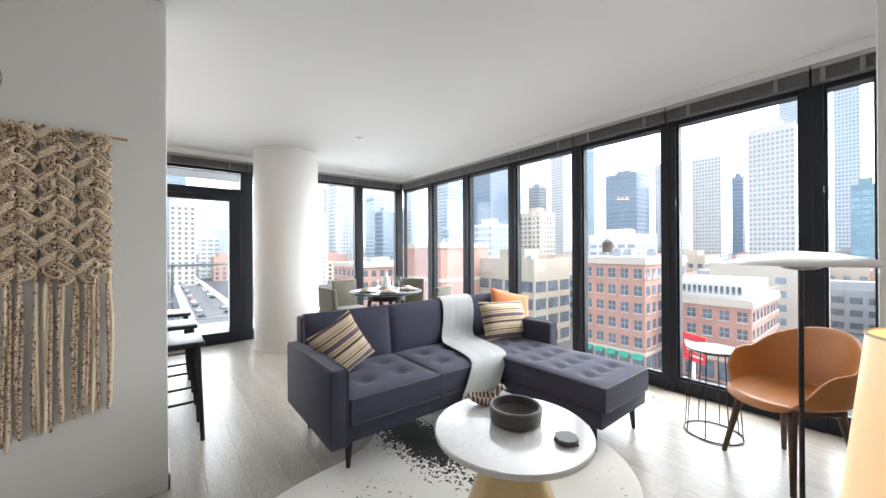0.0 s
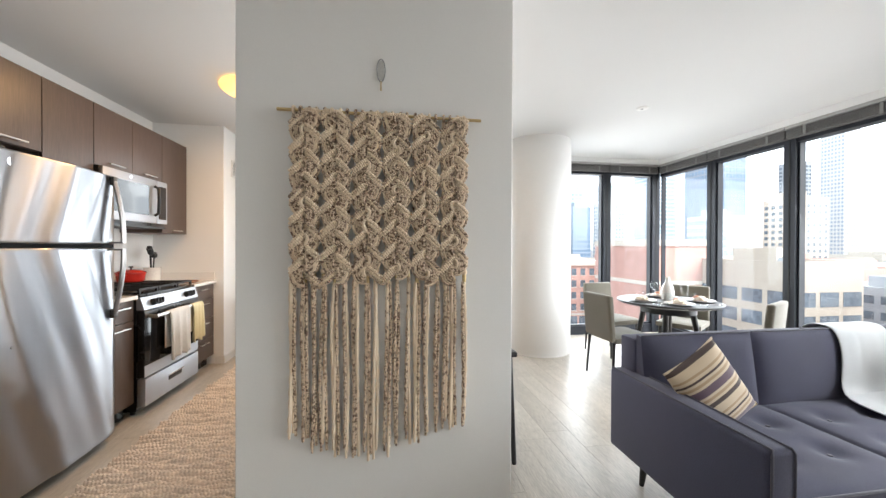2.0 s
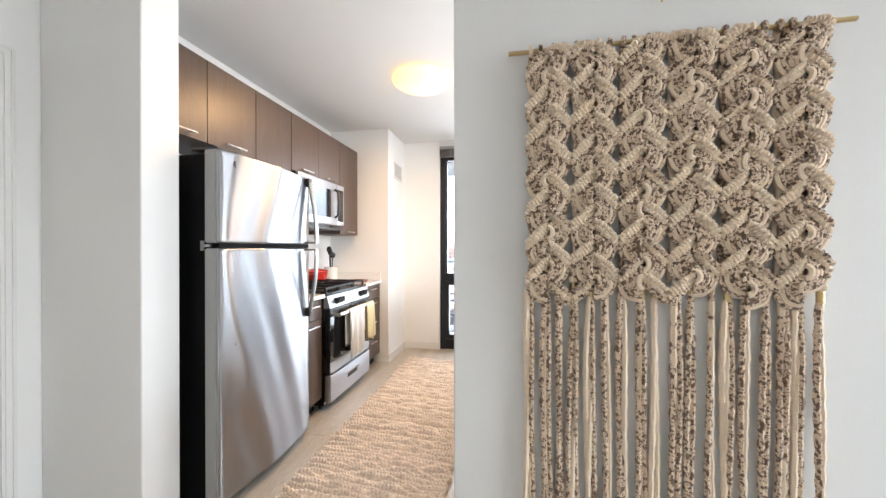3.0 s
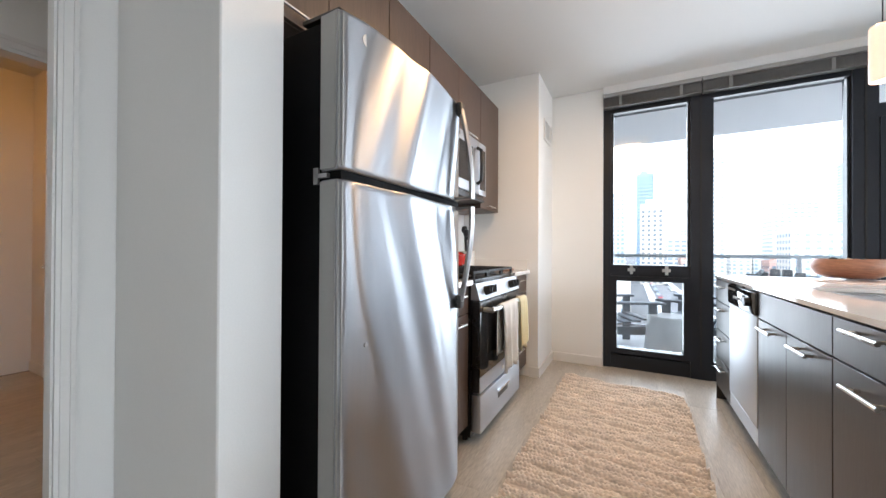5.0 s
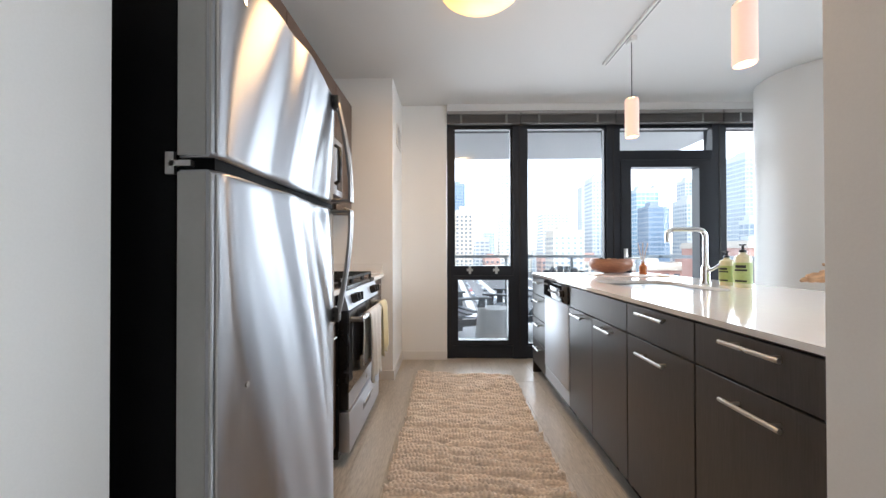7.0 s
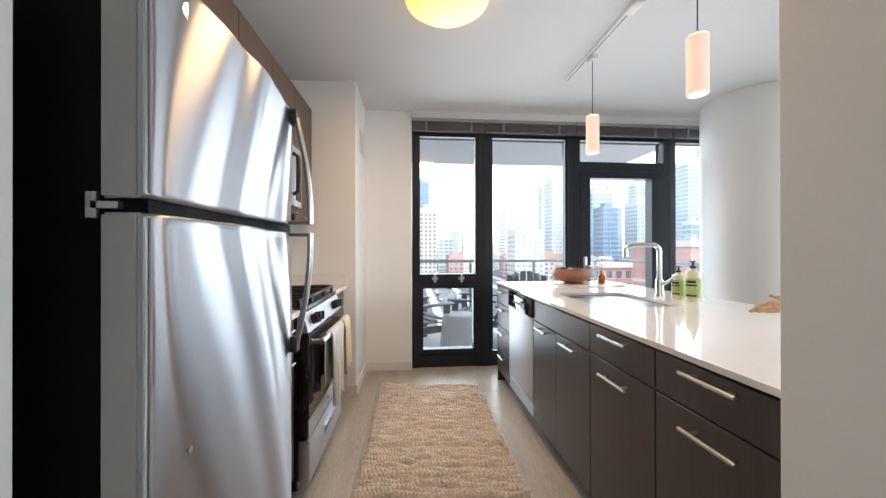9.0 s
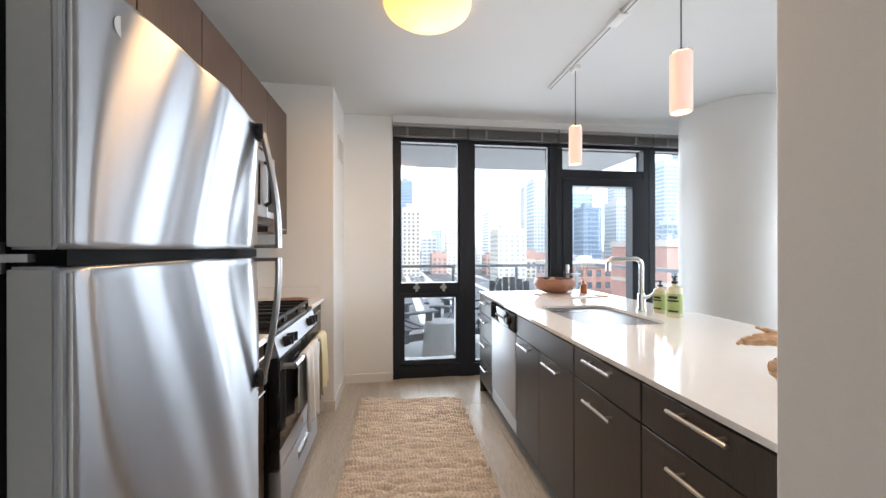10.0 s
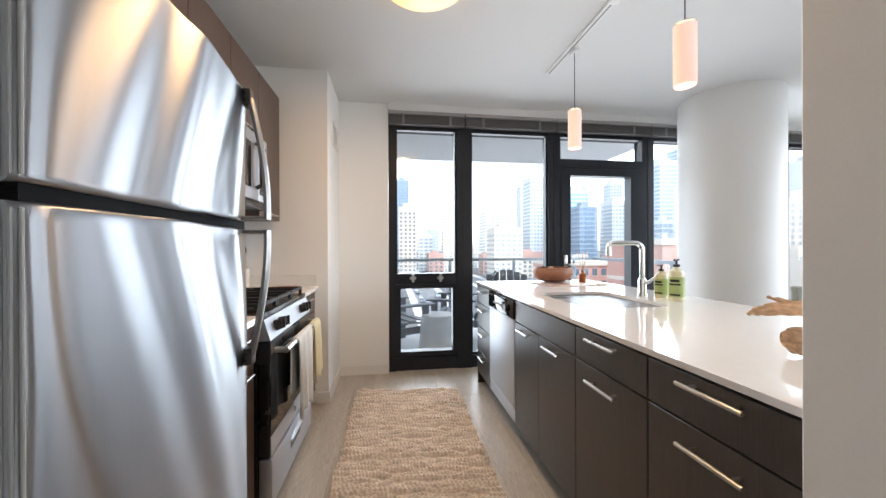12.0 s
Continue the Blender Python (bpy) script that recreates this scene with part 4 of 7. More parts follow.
part("foot", gnarl([(0.10, -0.02, 0.05), (0.0, 0.0, 0.075), (-0.09, 0.02, 0.085), (-0.13, 0.03, 0.09)], [0.04, 0.075, 0.07, 0.03], 1), DRIFT, bird)
part("trunk", gnarl([(0.02, 0.0, 0.06), (0.07, -0.03, 0.14), (0.05, -0.02, 0.22), (-0.04, 0.01, 0.245)], [0.05, 0.04, 0.04, 0.035], 2), DRIFT, bird)
part("branch", gnarl([(-0.02, 0.0, 0.24), (-0.13, 0.03, 0.235), (-0.22, 0.06, 0.22), (-0.27, 0.06, 0.20)], [0.042, 0.034, 0.026, 0.008], 3), DRIFT, bird)
part("branch", gnarl([(-0.06, 0.01, 0.25), (-0.14, 0.05, 0.275), (-0.17, 0.08, 0.285)], [0.02, 0.012, 0.006], 4), DRIFT, bird)

# refrigerator
FY0, FY1 = 3.12, 3.88
fr = thing("refrigerator", (-2.2, 3.49, 0), "stainless steel top-freezer refrigerator with black sides", "refrigerator")
part("body", box(-2.58, -1.985, FY0 + 0.004, FY1 - 0.004, 0.03, 1.725, 0.006), BLACKSIDE, fr, "black textured case", world=True)
part("base_grille", boxes((-2.0, -1.95, FY0 + 0.02, FY1 - 0.02, 0.012, 0.055)), PLASTIC, fr, world=True)


def fridge_door(name, z0, z1):
    """A door skin that bows outwards between rounded edges."""
    bm = bmesh.new()
    n = 110
    yc, hw = (FY0 + FY1) / 2, (FY1 - FY0) / 2
    m_rows = 64
    zs = [z0, z0 + 0.003, z0 + 0.008] + [z0 + 0.008 + (z1 - z0 - 0.016) * k / m_rows for k in range(1, m_rows)] + [z1 - 0.008, z1 - 0.003, z1]
    seam = 1.285
    cols = []
    for k in range(-1, n + 2):
        t = max(-1.0, min(1.0, -1 + 2 * k / n))
        col = []
        for z in zs:
            if k in (-1, n + 1):
                col.append(bm.verts.new((-1.978, yc + (hw - 0.004) * t, z)))
                continue
            # the skin is flatter at the seam and bellies out away from it
            away = 1 - math.exp(-(abs(z - seam) / 0.28) ** 1.3)
            d = min(z - z0, z1 - z)
            # shallow buckles that lean away from the seam
            u = yc + hw * t - 0.30 * (math.sqrt((z - seam) ** 2 + 0.0025) - 0.05)
            wave = (0.0040 * math.sin(2 * math.pi * u / 0.31 + 0.9) + 0.0016 * math.sin(2 * math.pi * u / 0.17 + 0.8 * z)) * (1 - t ** 8)
            tuck = 0.007 * max(0.0, 1 - d / 0.008) ** 2
            col.append(bm.verts.new((-1.912 + (0.015 + 0.019 * away) * (1 - t * t) + 0.014 * (1 - abs(t) ** 24) + wave - tuck, yc + hw * t, z)))
        cols.append(col)
    for a, b in zip(cols, cols[1:]):
        for i in range(len(zs) - 1):
            bm.faces.new((a[i], b[i], b[i + 1], a[i + 1]))
    bm.faces.new([c[0] for c in cols][::-1])
    bm.faces.new([c[-1] for c in cols])
    bm.faces.new([cols[0][i] for i in range(len(zs))] + [cols[-1][i] for i in range(len(zs) - 1, -1, -1)])
    ob = part(name, bm, STEEL, fr, "bowed brushed stainless steel door", world=True)
    part("door_edge", box(-1.980, -1.921, FY0 - 0.0015, FY0 + 0.004, z0 + 0.004, z1 - 0.004, 0.001, 1), DOOREDGE, ob, "grey painted door edge", world=True)
    for dx in (0.0, 0.009):
        part("edge_bead", tube([(-1.912 + dx, FY0 + 0.001 + dx * 0.6, z0 + 0.01), (-1.912 + dx, FY0 + 0.001 + dx * 0.6, z1 - 0.01)], 0.0028, 8), DOOREDGE, ob, world=True)
    return ob


HANDLE = mat("satin_handle_steel", (0.40, 0.39, 0.38), 0.34, 1.0, var=0.08, stretch=(1, 1, 0.1))
MOUNT = mat("dark_handle_steel", (0.10, 0.095, 0.09), 0.42, 0.8, var=0.1)
up = fridge_door("freezer_door", 1.298, 1.742)
lo = fridge_door("fridge_door", 0.06, 1.272)
part("door_gasket", boxes((-1.984, -1.908, FY0 + 0.008, FY1 - 0.008, 1.2725, 1.2975)), BLACKSIDE, fr, "black door gasket", world=True)
for end, seam_end, ob in ((1.705, 1.302, up), (0.85, 1.268, lo)):
    # a strap that leaves its end block close to the door and stands off most at the seam
    y = FY1 - 0.055
    bm = bmesh.new()
    rings = []
    for k in range(21):
        t = k / 20
        x = -1.868 + 0.052 * math.sin(0.5 * math.pi * min(1.0, t * 1.08))
        z = end + (seam_end - end) * t
        rings.append([bm.verts.new((x + dx, y + dy, z)) for dx, dy in ((-0.008, -0.017), (0.002, -0.017), (0.007, -0.011), (0.009, 0.0), (0.007, 0.011), (0.002, 0.017), (-0.008, 0.017))])
    for a, b in zip(rings, rings[1:]):
        for i in range(7):
            bm.faces.new((a[i], a[(i + 1) % 7], b[(i + 1) % 7], b[i]))
    bm.faces.new(rings[0][::-1])
    bm.faces.new(rings[-1])
    hb = part("handle", bm, HANDLE, ob, "curved satin steel strap handle", world=True)
    s_ = 1 if seam_end > end else -1
    blk = part("handle_mount", box(-1.897, -1.862, y - 0.019, y + 0.019, end - 0.028, end + 0.028, 0.004), MOUNT, hb, "dark steel end block", world=True)
    for dz in (-0.012, 0.012):
        part("screw", tube([(-1.88, y - 0.0195, end + dz), (-1.88, y - 0.021, end + dz)], 0.0045, 12), BLACK, hb, world=True)
    lo_z, hi_z = sorted((seam_end, seam_end - s_ * 0.012))
    part("handle_return", box(-1.90, -1.815, y - 0.017, y + 0.017, lo_z, hi_z, 0.003, 1), HANDLE, hb, world=True)
part("hinge", boxes((-1.995, -1.95, FY0 - 0.004, FY0 + 0.05, 1.279, 1.291), (-2.003, -1.985, FY0 - 0.004, FY0 + 0.003, 1.262, 1.308)), HANDLE, fr, world=True)
part("hinge_cover", box(-2.07, -1.92, FY0 + 0.01, FY0 + 0.10, 1.7435, 1.757, 0.004), PLASTIC, fr, world=True)
part("badge", tube([(-1.90, FY0 + 0.085, 1.685), (-1.8835, FY0 + 0.085, 1.685)], 0.019, 28), CHROME, up, "round chrome badge", world=True)
part("door_plug", tube([(-1.90, FY0 + 0.085, 0.80), (-1.8805, FY0 + 0.085, 0.80)], 0.007, 14), GREYPL, lo, world=True)

# wall cabinets
UX = -2.24
for nm, y0, y1, z0, doors in (("wall_cabinet", 3.062, 3.783, 1.865, ((3.062, 3.398), (3.398, 3.783))), ("wall_cabinet", 3.785, 4.173, 1.41, ((3.785, 4.173),)), ("wall_cabinet", 4.175, 4.96, 1.885, ((4.175, 4.568), (4.568, 4.96))), ("wall_cabinet", 4.962, 5.375, 1.41, ((4.962, 5.375),))):
    u = thing(nm, (-2.42, (y0 + y1) / 2, z0), "brown laminate wall cabinet with slim bar pulls" if z0 > 1.5 else "tall brown laminate wall cabinet", "cabinet", "wall cabinets")
    part("body", boxes((-2.598, UX - 0.021, y0 + 0.001, y1 - 0.001, z0, 2.337)), CABINET_UP, u, world=True)
    for a, b in doors:
        d = front("door", UX - 0.02, UX, a, b, z0, 2.337, CABINET_UP, u)
        c = (a + b) / 2
        bar_handle(d, (UX + 0.026, c - 0.08, z0 + 0.03), (UX + 0.026, c + 0.08, z0 + 0.03), (0.026, 0, 0), 0.005)

# microwave
mw = thing("microwave", (-2.39, 4.567, 1.46), "stainless steel over-the-range microwave", "microwave")
part("body", box(-2.595, -2.215, 4.181, 4.954, 1.462, 1.882, 0.004), BLACK, mw, world=True)
d = part("door", box(-2.213, -2.190, 4.185, 4.80, 1.49, 1.878, 0.004), STEEL2, mw, "steel door frame", world=True)
part("glass", box(-2.1895, -2.186, 4.25, 4.69, 1.555, 1.81, 0.002, 1), DARKGLASS, d, "dark viewing window", world=True)
part("control_panel", box(-2.213, -2.190, 4.803, 4.951, 1.49, 1.878, 0.004), STEEL2, mw, world=True)
part("keypad", box(-2.1895, -2.187, 4.825, 4.93, 1.53, 1.83, 0.002, 1), DARKGLASS, mw, world=True)
part("handle", tube([(-2.186, 4.765, 1.56), (-2.155, 4.765, 1.58), (-2.150, 4.765, 1.69), (-2.155, 4.765, 1.80), (-2.186, 4.765, 1.82)], 0.013, 10), BLACK, d, "black loop handle", world=True)
part("vent_lip", boxes((-2.57, -2.20, 4.19, 4.945, 1.445, 1.4615)), PLASTIC, mw, world=True)
part("badge", tube([(-2.191, 4.47, 1.848), (-2.1875, 4.47, 1.848)], 0.011, 20), CHROME, mw, world=True)

# base units on the fridge side
BX = -2.0
u = thing("base_cabinet", (-2.3, 4.0, 0), "narrow brown base cabinet between fridge and range", "cabinet", "range side cabinets")
part("body", boxes((-2.598, BX - 0.021, 3.90, 4.203, 0.10, 0.884)), CABINET, u, world=True)
part("toe_kick", boxes((-2.598, BX - 0.07, 3.90, 4.203, 0, 0.0995)), BLACK, u, world=True)
for z0, z1, nm in ((0.73, 0.878, "drawer"), (0.105, 0.727, "door")):
    d = front(nm, BX - 0.02, BX, 3.90, 4.203, z0, z1, CABINET_UP, u)
    bar_handle(d, (BX + 0.026, 3.97, z1 - 0.045), (BX + 0.026, 4.13, z1 - 0.045), (0.026, 0, 0), 0.005)
u = thing("drawer_unit", (-2.3, 5.2, 0), "brown four-drawer unit between range and pier", "cabinet", "range side cabinets")
part("body", boxes((-2.598, BX - 0.021, 4.985, 5.43, 0.10, 0.884)), CABINET, u, world=True)
part("toe_kick", boxes((-2.598, BX - 0.07, 4.985, 5.43, 0, 0.0995)), BLACK, u, world=True)
for z0, z1 in ((0.73, 0.878), (0.525, 0.727), (0.317, 0.522), (0.105, 0.314)):
    d = front("drawer", BX - 0.02, BX, 4.985, 5.43, z0, z1, CABINET_UP, u)
    bar_handle(d, (BX + 0.026, 5.12, z1 - 0.04), (BX + 0.026, 5.28, z1 - 0.04), (0.026, 0, 0), 0.005)
for y0, y1 in ((3.888, 4.206), (4.98, 5.434)):
    w = thing("worktop", (-2.3, (y0 + y1) / 2, 0.885), "white quartz worktop beside the range", "countertop")
    part("slab", box(-2.598, -1.972, y0, y1, 0.8855, 0.915, 0.003, 1), QUARTZ, w, world=True)
    part("upstand", boxes((-2.598, -2.580, y0, y1, 0.9155, 1.01)), QUARTZ, w, world=True)
    if y0 > 4.5:
        part("upstand", boxes((-2.579, -1.99, 5.416, 5.434, 0.9155, 1.0)), QUARTZ, w, world=True)

# gas range
RY0, RY1 = 4.213, 4.976
rg = thing("gas_range", (-2.25, 4.595, 0), "stainless steel gas range with black cooktop and iron grates", "range")
part("body", boxes((-2.59, -1.99, RY0, RY1, 0.035, 0.895)), BLACK, rg, world=True)
part("cooktop", box(-2.592, -1.965, RY0, RY1, 0.8955, 0.918, 0.005), BLACK, rg, "glossy black cooktop", world=True)
for x in (-2.54, -2.04):
    for y in (RY0 + 0.04, RY1 - 0.04):
        part("foot", lathe([(0.016, 0), (0.016, 0.035)], 12, (x, y, 0)), PLASTIC, rg, world=True)
bm = bmesh.new()
v = [bm.verts.new(p) for p in ((-1.989, RY0, 0.80), (-1.935, RY0, 0.80), (-1.962, RY0, 0.893), (-1.989, RY0, 0.893), (-1.989, RY1, 0.80), (-1.935, RY1, 0.80), (-1.962, RY1, 0.893), (-1.989, RY1, 0.893))]
for f in ((0, 1, 2, 3), (7, 6, 5, 4), (1, 5, 6, 2), (3, 2, 6, 7), (0, 4, 5, 1)):
    bm.faces.new([v[i] for i in f])
cpan = part("control_panel", bm, STEEL2, rg, "sloped steel control panel", world=True)
for y in (4.33, 4.40, 4.79, 4.86):
    k = part("knob", tube([(-1.951, y, 0.845), (-1.915, y, 0.855)], [0.027, 0.022], 20), PLASTIC, cpan, "black burner knob", world=True)
    part("knob_grip", box(-1.918, -1.905, y - 0.005, y + 0.005, 0.833, 0.878, 0.002, 1), PLASTIC, k, world=True)
part("vent_slot", boxes(*[(-1.939, -1.936, RY0 + 0.06 + i * 0.11, RY0 + 0.145 + i * 0.11, 0.783, 0.79) for i in range(6)]), BLACK, rg, world=True)
od = part("oven_door", box(-1.988, -1.94, RY0 + 0.003, RY1 - 0.003, 0.285, 0.793, 0.006), BLACK, rg, "black glass and steel oven door", world=True)
part("door_trim", box(-1.9395, -1.9345, RY0 + 0.004, RY1 - 0.004, 0.288, 0.374, 0.002, 1), STEEL2, od, "steel lower trim", world=True)
part("door_trim", box(-1.9395, -1.9345, RY0 + 0.004, RY1 - 0.004, 0.7355, 0.790, 0.002, 1), BLACK, od, "black upper trim", world=True)
part("oven_glass", box(-1.9395, -1.935, RY0 + 0.004, RY1 - 0.004, 0.375, 0.735, 0.002, 1), DARKGLASS, od, "black oven window", world=True)
hbar = part("handle", tube([(-1.885, RY0 + 0.05, 0.745), (-1.885, RY1 - 0.05, 0.745)], 0.015, 16), NICKEL, od, "tubular steel handle", world=True)
for y in (RY0 + 0.06, RY1 - 0.06):
    part("handle_mount", tube([(-1.94, y, 0.745), (-1.885, y, 0.745)], 0.014, 12), NICKEL, hbar, world=True)
part("badge", tube([(-1.9345, 4.60, 0.33), (-1.932, 4.60, 0.33)], 0.014, 20), CHROME, od, world=True)
dr = part("drawer", box(-1.988, -1.93, RY0 + 0.003, RY1 - 0.003, 0.065, 0.275, 0.008), STEEL2, rg, "steel storage drawer", world=True)
part("drawer_recess", box(-1.9295, -1.9285, 4.50, 4.69, 0.165, 0.205, 0.0), BLACK, dr, world=True)
part("drawer_grip", boxes((-1.9295, -1.918, 4.495, 4.695, 0.206, 0.216)), CHROME, dr, world=True)
# burners and grates
for x in (-2.43, -2.12):
    for y in (4.36, 4.60, 4.83):
        if y == 4.60 and x < -2.3:
            continue
        bn = part("burner", lathe([(0, 0.016), (0.038, 0.016), (0.042, 0.010), (0.05, 0.006), (0.05, 0.0)], 24, (x, y, 0.918)), IRON, rg, world=True)
for y0, y1 in ((RY0 + 0.02, 4.46), (4.468, 4.722), (4.73, RY1 - 0.02)):
    g = bmesh.new()
    for x in (-2.56, -2.275, -1.99):
        quad_box(g, x - 0.007, x + 0.007, y0, y1, 0.945, 0.960)
    for y in (y0 + 0.007, (y0 + y1) / 2, y1 - 0.007):
        quad_box(g, -2.553, -2.282, y - 0.007, y + 0.007, 0.946, 0.961)
        quad_box(g, -2.268, -1.997, y - 0.007, y + 0.007, 0.946, 0.961)
    for x in (-2.56, -1.99):
        for y in (y0 + 0.01, y1 - 0.01):
            quad_box(g, x - 0.008, x + 0.008, y - 0.008, y + 0.008, 0.919, 0.945)
    part("grate", g, IRON, rg, "cast iron grate", world=True)


def towel(name, y0, y1, front_z, material, label, seed):
    """A cloth folded over the oven handle, in loose pleats."""
    t = thing(name, (-1.885, (y0 + y1) / 2, front_z), label, "towel", "towels on the oven handle")
    bm = bmesh.new()
    cols = 22
    grid = []
    for i in range(cols + 1):
        u = i / cols
        y = y0 + (y1 - y0) * u
        col = []
        for s in range(30):
            v_ = s / 29
            if v_ < 0.35:
                x = -1.885 - 0.020 - 0.004 * math.sin(u * 17 + seed) * (0.35 - v_) * 3
                z = 0.745 - (0.35 - v_) / 0.35 * (0.745 - front_z) * 0.75
            elif v_ < 0.5:
                a = math.pi * (v_ - 0.35) / 0.15
                x = -1.885 - 0.020 * math.cos(a)
                z = 0.745 + 0.019 * math.sin(a)
            else:
                k = (v_ - 0.5) / 0.5
                x = -1.885 + 0.023 + (0.016 * math.sin(u * 19 + seed) + 0.005 * math.sin(u * 37)) * k ** 0.6
                z = 0.745 - k * (0.745 - front_z) - 0.015 * k * math.sin(u * 9 + seed)
            col.append(bm.verts.new((x, y + (0.008 * math.sin(6 * v_ + seed)) * (u - 0.5), z)))
        grid.append(col)
    for a, b in zip(grid, grid[1:]):
        for s in range(29):
            bm.faces.new((a[s], b[s], b[s + 1], a[s + 1]))
    ob = part("cloth", bm, material, t, world=True)
    sol = ob.modifiers.new("thickness", "SOLIDIFY")
    sol.thickness = 0.004
    return t


CLOTHG = mat("pale_grey_linen", (0.66, 0.65, 0.62), 0.9, var=0.16, scale=4, fine=60, stretch=(1, 8, 0.6), bump=0.4, sheen=0.3)
CLOTHY = mat("pale_yellow_linen", (0.68, 0.60, 0.36), 0.9, var=0.14, scale=4, fine=60, stretch=(1, 8, 0.6), bump=0.4, sheen=0.3)
towel("dish_towel", 4.41, 4.70, 0.36, CLOTHG, "pale grey striped dish towel over the oven handle", 0.3)
towel("dish_towel", 4.75, 4.93, 0.42, CLOTHY, "pale yellow dish towel over the oven handle", 1.7)

RED = mat("red_enamel", (0.55, 0.03, 0.02), 0.18, coat=0.5, bump=0)
WHITEC = mat("white_glazed_ceramic", (0.78, 0.77, 0.74), 0.15, bump=0)
pot = thing("dutch_oven", (-2.42, 4.83, 0.962), "red enamelled cooking pot with a lid on the range", "pot")
part("pot", lathe([(0, 0), (0.085, 0), (0.10, 0.012), (0.108, 0.075), (0.112, 0.08), (0, 0.08)], 40), RED, pot)
lid = part("lid", lathe([(0.112, 0.081), (0.112, 0.087), (0.085, 0.102), (0.03, 0.112), (0, 0.113)], 40), RED, pot)
part("lid_knob", lathe([(0.007, 0.112), (0.007, 0.124), (0.018, 0.130), (0.016, 0.140), (0, 0.142)], 16), PLASTIC, lid)
for s in (-1, 1):
    part("side_handle", tube([(-0.03, s * 0.105, 0.062), (-0.022, s * 0.135, 0.064), (0.022, s * 0.135, 0.064), (0.03, s * 0.105, 0.062)], 0.007, 8), RED, pot)
crock = thing("utensil_crock", (-2.45, 5.17, 0.915), "white ceramic crock holding dark kitchen utensils", "crock")
part("crock", lathe([(0, 0), (0.06, 0), (0.068, 0.008), (0.070, 0.15), (0.074, 0.158), (0.068, 0.158), (0.064, 0.15), (0.062, 0.02), (0, 0.018)], 36), WHITEC, crock)
for dx, dy, h in ((0.02, -0.05, 0.28), (-0.01, -0.015, 0.31), (0.03, -0.02, 0.25)):
    s = part("spoon", tube([(dx * 0.2, dy * 0.2, 0.03), (dx, dy, h)], 0.006, 8), PLASTIC, crock, "black cooking spoon")
    part("spoon_head", lathe([(0, -0.035), (0.022, -0.02), (0.027, 0.0), (0.02, 0.028), (0, 0.036)], 14, (dx * 1.15, dy * 1.15, h + 0.03)), PLASTIC, s)
tray = thing("wooden_spoon_rest", (-2.16, 5.2, 0.915), "small brown wooden tray on the worktop", "tray", rz=10)
part("tray", lathe([(0, 0.0), (0.10, 0.0), (0.118, 0.016), (0.112, 0.018), (0.095, 0.008), (0, 0.008)], 36), WOODBOWL, tray)

# air grille on the pier
vent = thing("air_vent", (-1.90, 5.755, 2.18), "white louvred air grille high on the pier", "vent")
part("frame", boxes((-1.899, -1.888, 5.615, 5.635, 2.085, 2.275), (-1.899, -1.888, 5.875, 5.895, 2.085, 2.275), (-1.899, -1.888, 5.635, 5.875, 2.085, 2.102), (-1.899, -1.888, 5.635, 5.875, 2.258, 2.275)), TRIM, vent, world=True)
part("backing", boxes((-1.8995, -1.897, 5.635, 5.875, 2.102, 2.258)), GREYPL, vent, world=True)
slat = None
for k in range(11):
    if slat is None:
        slat = part("slat", boxes((0, 0.006, 5.636, 5.874, 0, 0.0055)), TRIM, vent, world=True)
        slat.location = (-1.8965, 0, 2.106)
    else:
        s = new("slat", slat.data)
        s.parent, s.matrix_parent_inverse = vent, vent.matrix_basis.inverted()
        s.location = (-1.8965, 0, 2.106 + k * 0.0138)

